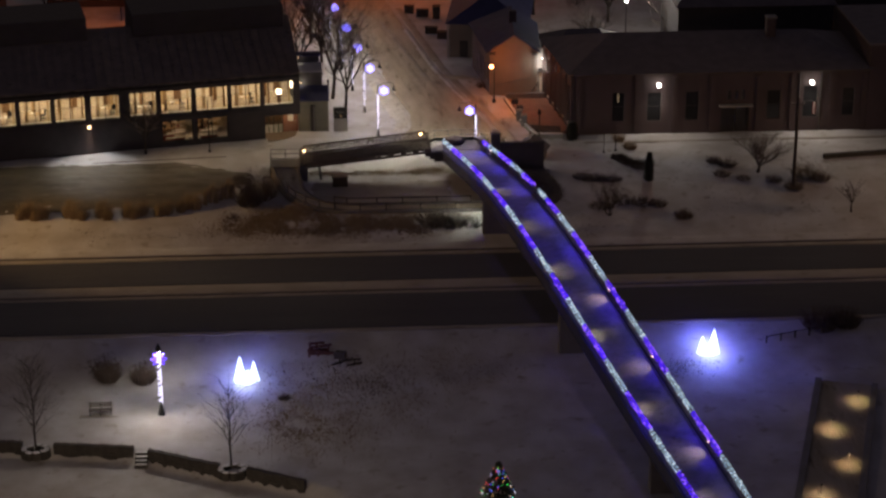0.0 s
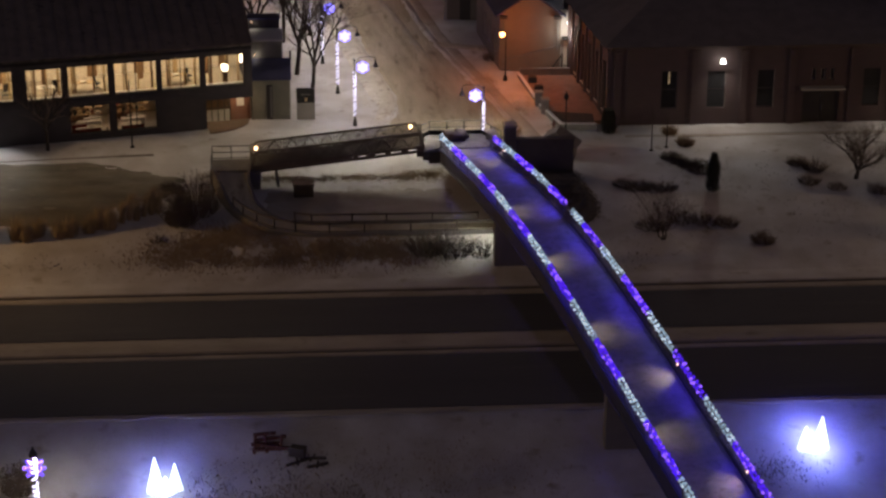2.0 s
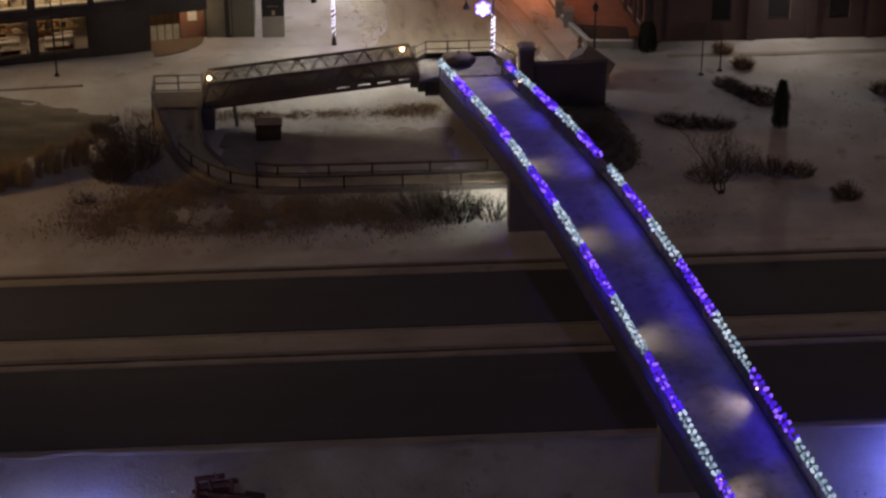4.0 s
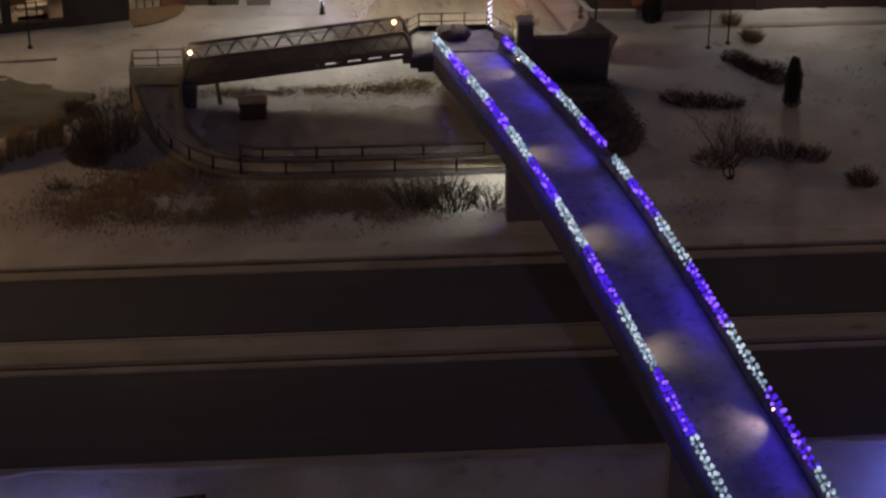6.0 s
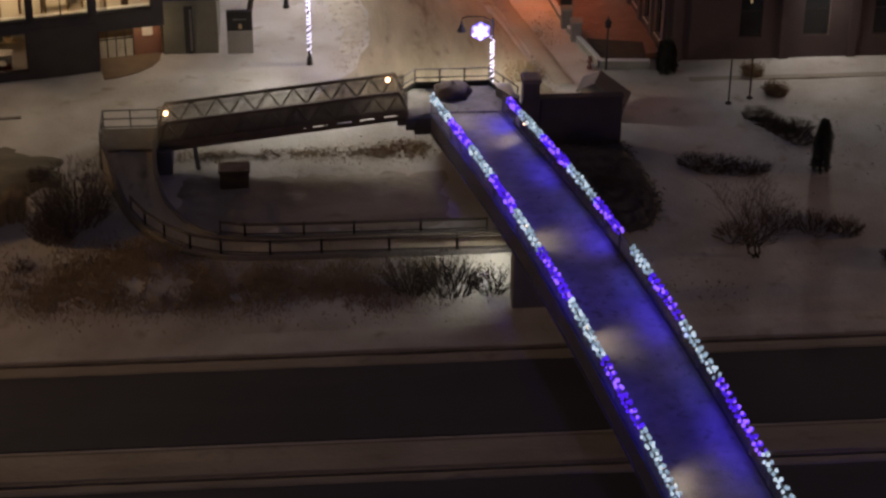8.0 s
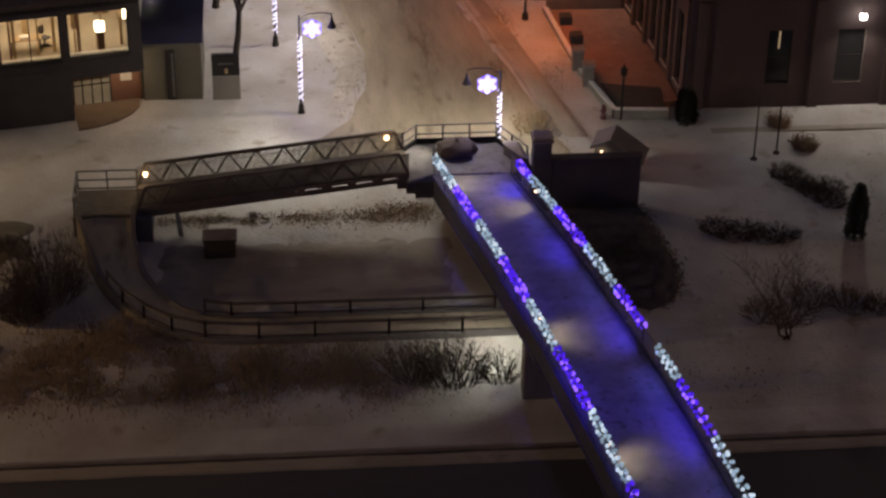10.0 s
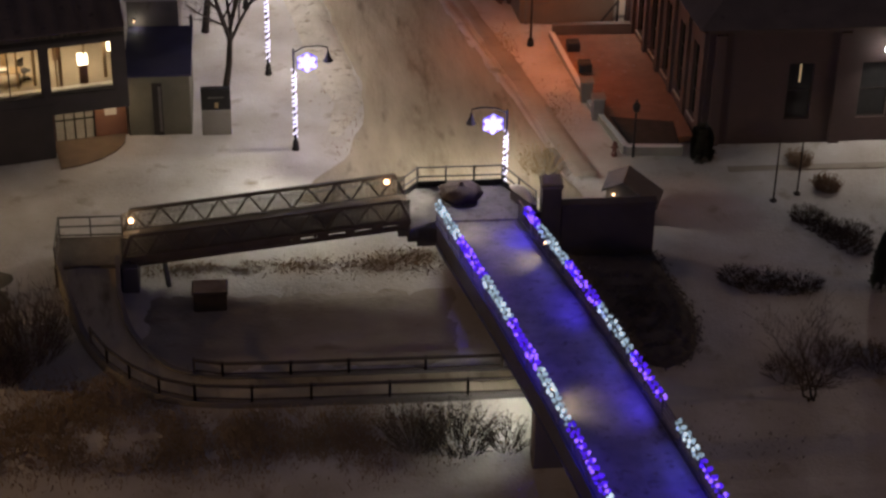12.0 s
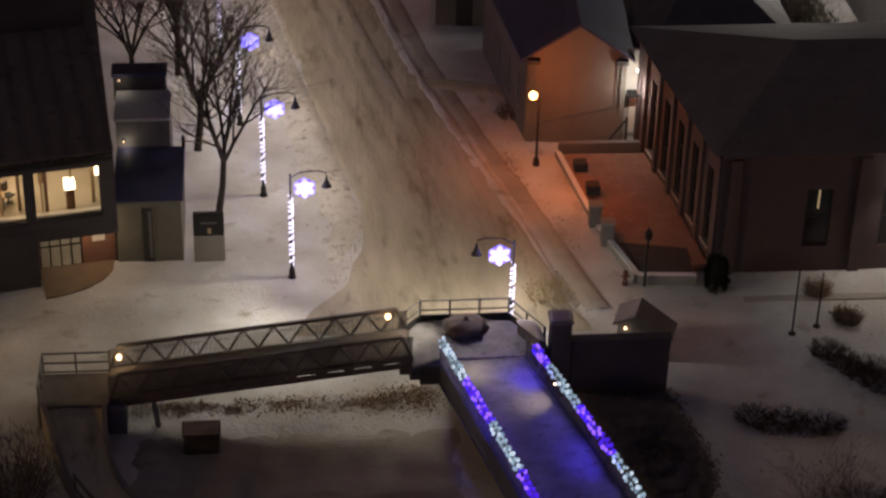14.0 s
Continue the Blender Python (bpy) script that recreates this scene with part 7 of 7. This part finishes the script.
# red timber stack on the slope
rs = thing("red_timber_stack", at(-3.6, 147.6, 0, 4), "collapsed stack of weathered red timbers with snow on top", "timber stack")
for k, (x0, x1, y, z0, z1) in enumerate(((-1.1, 0.9, -0.25, 0.1, 0.12), (-1.0, 0.7, 0.0, 0.14, 0.3), (-1.15, 0.5, -0.2, 0.42, 0.36), (-0.9, 1.0, 0.15, 0.5, 0.74), (-1.0, 0.4, 0.3, 0.8, 0.86), (-0.5, 1.3, -0.45, 0.5, 0.05))):
    part("beam", Geo().beam((x0, y, z0), (x1, y + 0.12 * (k % 3 - 1), z1), 0.22, 0.16), RED_TIMBER, rs)
for x, d in ((-1.0, 0.1), (-0.2, -0.12), (0.55, 0.2)):
    part("upright", Geo().beam((x, -0.3, -0.2), (x + d, -0.2, 0.98), 0.14, 0.12), RED_TIMBER, rs)
dk = thing("broken_crate", at(-1.9, 147.0, 0, -18), "broken dark wooden crate on the slope", "crate")
for k in range(3):
    part("slat", Geo().beam((-0.5, -0.33, 0.1 + 0.22 * k), (0.5, -0.33 - 0.05 * k, 0.06 + 0.24 * k), 0.05, 0.17), BROWN_BOX, dk)
part("body", Geo().box(-0.48, -0.3, -0.3, 0.48, 0.3, 0.52), BROWN_BOX, dk, bevel=0.03)
for x, y, r, L in ((-1.9, 146.2, 20, 1.5), (-1.0, 146.5, -14, 1.6), (-0.7, 145.9, 8, 1.3)):
    pl = thing("loose_plank", at(x, y, 0.06, r), "dark loose plank lying in the snow", "plank", "loose planks")
    part("board", Geo().beam((-L / 2, 0, 0), (L / 2, 0.1, 0.12), 0.2, 0.1), BROWN_BOX, pl)
    part("cleat", Geo().beam((-0.1, -0.3, 0.02), (0.05, 0.35, 0.16), 0.12, 0.07), BROWN_BOX, pl)

# long ramp beside the bridge, with small deck lamps
pr = thing("lit_walkway", pose(37.3, 131, -2), "raised concrete walkway with low side walls and small lamps", "walkway")
po2 = Vector((37.3, 131, -2))
h, w1, w2 = Geo(), Geo(), Geo()
for i in range(41):
    u = i / 40
    c = Vector((40.4 - 8.2 * u, 140.0 - 26.5 * u, -1.5 - 1.0 * u)) - po2
    d = Vector((8.2, 26.5, 0)).normalized()
    s = Vector((d.y, -d.x, 0))
    for k in range(5):
        h.v.append(c + s * (-2.1 + 1.05 * k) + Vector((0, 0, 0.03 * noise.noise((i, k, 4)))))
        if i and k:
            n = i * 5 + k
            h.f.append((n - 6, n - 1, n, n - 5))
    for q, sg in ((w1, -1), (w2, 1)):
        q.v += [c + s * sg * a + Vector((0, 0, z)) for a, z in ((2.05, -1.6), (2.6, -1.6), (2.6, 0.2), (2.05, 0.2))]
        if i:
            for k in range(4):
                p, r_ = (i - 1) * 4 + k, (i - 1) * 4 + (k + 1) % 4
                q.f.append((p, r_, r_ + 4, p + 4))
part("deck", h, STREET, pr, "deck of trodden snow", smooth=True)
for q in (w1, w2):
    q.f += [(0, 1, 2, 3), tuple(range(len(q.v) - 4, len(q.v)))]
    part("side_wall", q, CONCRETE, pr, "low concrete side wall")
for i, (x, y) in enumerate(((40.5, 136.6), (37.3, 132.0), (37.3, 126.5), (34.1, 122.0), (34.5, 116.7))):
    u = (140.0 - y) / 26.5
    t = thing("walkway_lamp", pose(x, y, -1.5 - u + 0.85), "small warm lamp beside the walkway", "lamp", "walkway lamps")
    part("stem", Geo().tube([(0, 0, -0.9), (0, 0, 0.1)], 0.016, 6), GREY_RAIL, t)
    part("hood", Geo().lathe([(0.1, 0.08), (0.08, 0.14), (0.02, 0.18)], 8), BLACK, t)
    lamp("walkway_light", (0, 0, 0.05), 62, (1.0, 0.70, 0.42), t, 0.05, 150, 1.0)
f2 = thing("rope_fence", at(38.5, 149.0), "low dark post-and-rope fence beside the road", "fence")
for k in range(5):
    x = -3.4 + 1.3 * k
    z = ground_z(38.5 + x, 147.4 + 0.25 * k) - ground_z(38.5, 149.0)
    part("post", Geo().box(x - 0.06, -1.66 + 0.25 * k, z - 0.2, x + 0.06, -1.54 + 0.25 * k, z + 0.7), BARK, f2)
    if k:
        part("rail", Geo().beam((x - 1.3, -1.85 + 0.25 * k, zp + 0.6), (x, -1.6 + 0.25 * k, z + 0.6), 0.07, 0.07), BARK, f2)
    zp = z

# unseen lanterns, added to brighten the lower end of the park
for x, y, e in ((-27.0, 112.0, 2100), (-11.0, 109.0, 1300)):
    t = thing("unseen_park_lantern", at(x, y), "added unseen lantern that brightens the lower park", "park lamp", "park lanterns")
    part("pole", Geo().tube([(0, 0, -0.2), (0, 0, 4.2)], [0.09, 0.06], 8), BLACK, t)
    part("lantern", Geo().lathe([(0.1, 4.2), (0.22, 4.3), (0.26, 4.75)], 8), GLOBE_WHITE, t)
    part("cap", Geo().lathe([(0.3, 4.75), (0.1, 5.0), (0.02, 5.15)], 8), BLACK, t)
    lamp("lantern_light", (0, 0, 5.4), e, (1.0, 0.74, 0.48), t, 0.2)

# tall road lamps that stand beyond both ends of the view
for x, y, e, d in ((-52.0, 171.5, 18000, (1, 0.08, -0.20)), (92.0, 171.0, 20000, (-1, 0.1, -0.16))):
    t = thing("road_lamp", at(x, y), "tall road lamp with an orange lantern", "street lamp", "road lamps")
    part("pole", Geo().tube([(0, 0, -0.3), (0, 0, 12.0)], [0.14, 0.07], 8), BLACK, t)
    part("arm", Geo().tube([(0, 0, 11.9), (0, -1.2, 12.3), (0, -2.2, 12.35)], 0.05, 6), BLACK, t)
    part("lantern", Geo().box(-0.2, -2.8, 12.22, 0.2, -2.1, 12.4), GLOBE_SODIUM, t, bevel=0.04)
    lamp("road_light", (0, -2.45, 12.0), e, (1.0, 0.59, 0.22) if x < 0 else (1.0, 0.62, 0.30), t, 0.2, 64 if x < 0 else 66, 1.0, d)

# ---- distance ----
def far_house(m, w, d, h, roof, label, material, lit=()):
    t = thing("far_building", m, label, "building", "far buildings")
    part("wall", Geo().box(-w / 2, 0, -0.5, w / 2, d, h), material, t)
    part("roof", Geo().add([(-w / 2 - 0.4, -0.4, h), (w / 2 + 0.4, -0.4, h), (w / 2 + 0.4, d + 0.4, h), (-w / 2 - 0.4, d + 0.4, h), (-w / 2 + roof, d / 2, h + roof * 0.8), (w / 2 - roof, d / 2, h + roof * 0.8)],
         [(0, 1, 5, 4), (1, 2, 5), (2, 3, 4, 5), (3, 0, 4), (3, 2, 1, 0)]), SHINGLE, t)
    for k in range(int(w / 3)):
        x = -w / 2 + 1.5 + k * 3
        wn_ = part("window", Geo().box(x - 0.5, -0.06, 1.0, x + 0.5, -0.003, 2.6), DARK_GLASS, t)
        part("sill", Geo().box(x - 0.6, -0.14, 0.9, x + 0.6, -0.003, 0.998), TRIM, wn_)
    return t


far_house(pose(27.0, 209.5, 2.7), 8.5, 9, 3.6, 2.5, "dark low building behind the gabled house", DARK_WALL)
far_house(pose(47.0, 214, 2.6), 18, 12, 8.0, 4.0, "dark large house behind the brick building", DARK_WALL)
far_house(pose(70.0, 222, 2.6), 22, 14, 9.0, 4.0, "dark large house in the distance", DARK_WALL)
far_house(pose(-31.0, 247, 2.8), 14, 10, 5.0, 3.0, "far brick house lit by an orange lamp", BRICK)
far_house(pose(-9.0, 249, 2.8), 7, 9, 4.5, 2.5, "far pale house lit by an orange lamp", STUCCO)
far_house(pose(14.0, 256, 2.8), 20, 10, 6.0, 3.0, "far brick building at the street end", BRICK)
far_house(pose(36.0, 262, 2.8), 16, 10, 6.0, 3.0, "far dark house behind the trees", DARK_WALL)
far_house(pose(-55.0, 232, 2.8), 24, 14, 9.0, 4.0, "far dark building behind the trees", DARK_WALL)
for x, y, hh in ((-28.0, 240.5, 7.0), (-7.5, 243.0, 6.0), (6.0, 250.0, 6.5), (14.5, 251.0, 6.0)):
    t = thing("far_street_lamp", pose(x, y, 2.8), "far street lamp with an orange globe", "street lamp", "far street lamps")
    part("pole", Geo().tube([(0, 0, -0.2), (0, 0, hh)], 0.06, 6), BLACK, t)
    part("globe", Geo().ball((0, 0, hh + 0.15), 0.22, 8, 6), GLOBE_SODIUM, t)
    lamp("sodium_light", (0, -0.1, hh + 0.5), 900 if x < 0 else 520, SODIUM, t, 0.2)
for x, y, hh, e in ((21.3, 233.0, 3.6, 90), (33.0, 221.0, 6.5, 1600)):
    t = thing("yard_lamp", pose(x, y, 2.8), "white yard lamp on a pole", "street lamp", "yard lamps")
    part("pole", Geo().tube([(0, 0, -0.2), (0, 0, hh)], 0.06, 6), BLACK, t)
    part("globe", Geo().ball((0, 0, hh + 0.15), 0.2, 8, 6), GLOBE_WHITE, t)
    lamp("yard_light", (0, -0.1, hh + 0.5), e, WHITE, t, 0.2)
for i, (x, y, hh) in enumerate(((29, 219, 8), (38.5, 221, 9), (33, 236, 9), (44, 232, 10), (52, 236, 10), (60, 230, 11), (24, 240, 9), (66, 212, 10), (74, 216, 11), (-14, 226, 10), (-20, 233, 10), (-12, 240, 10), (-36, 236, 10), (58, 209, 9))):
    bare_tree(at(x, y), hh, 200 + i, "tall bare tree in the distance", 1, 2, 0, 0.2, 0.25, 0.6, "far trees")
for i, (x, y, w, hh) in enumerate(((41, 226, 1.9, 9), (49.5, 229, 2.1, 10), (57, 224, 2.0, 9), (64, 226, 2.2, 11), (30, 244, 2.0, 9))):
    evergreen(at(x, y), w, hh, 300 + i, "tall dark conifer in the distance", "conifer", 0.06)
weeds("far_weeds", "tangled dry growth on a lit snowy bank", [(31, 219, 2, 2.5), (34.5, 222, 2.5, 3)], 3600, 0.9, 9, TWIG)
for x, y, w, d, hh in ((9.9, 239.9, 1.5, 0.6, 0.8), (8.3, 241.5, 1.2, 0.6, 0.9), (11.6, 239.0, 0.9, 0.9, 1.5), (10.6, 232.2, 1.5, 0.6, 0.7), (12.0, 229.9, 1.6, 0.7, 0.8)):
    t = thing("street_planter", pose(x, y, 2.8, rz=-6), "dark street planter box in the snow", "planter", "planters along the street")
    part("box", Geo().box(-w / 2, -d / 2, -0.1, w / 2, d / 2, hh), BROWN_BOX, t, bevel=0.03)
    part("rim", Geo().box(-w / 2 - 0.06, -d / 2 - 0.06, hh, w / 2 + 0.06, d / 2 + 0.06, hh + 0.08), BROWN_BOX, t)
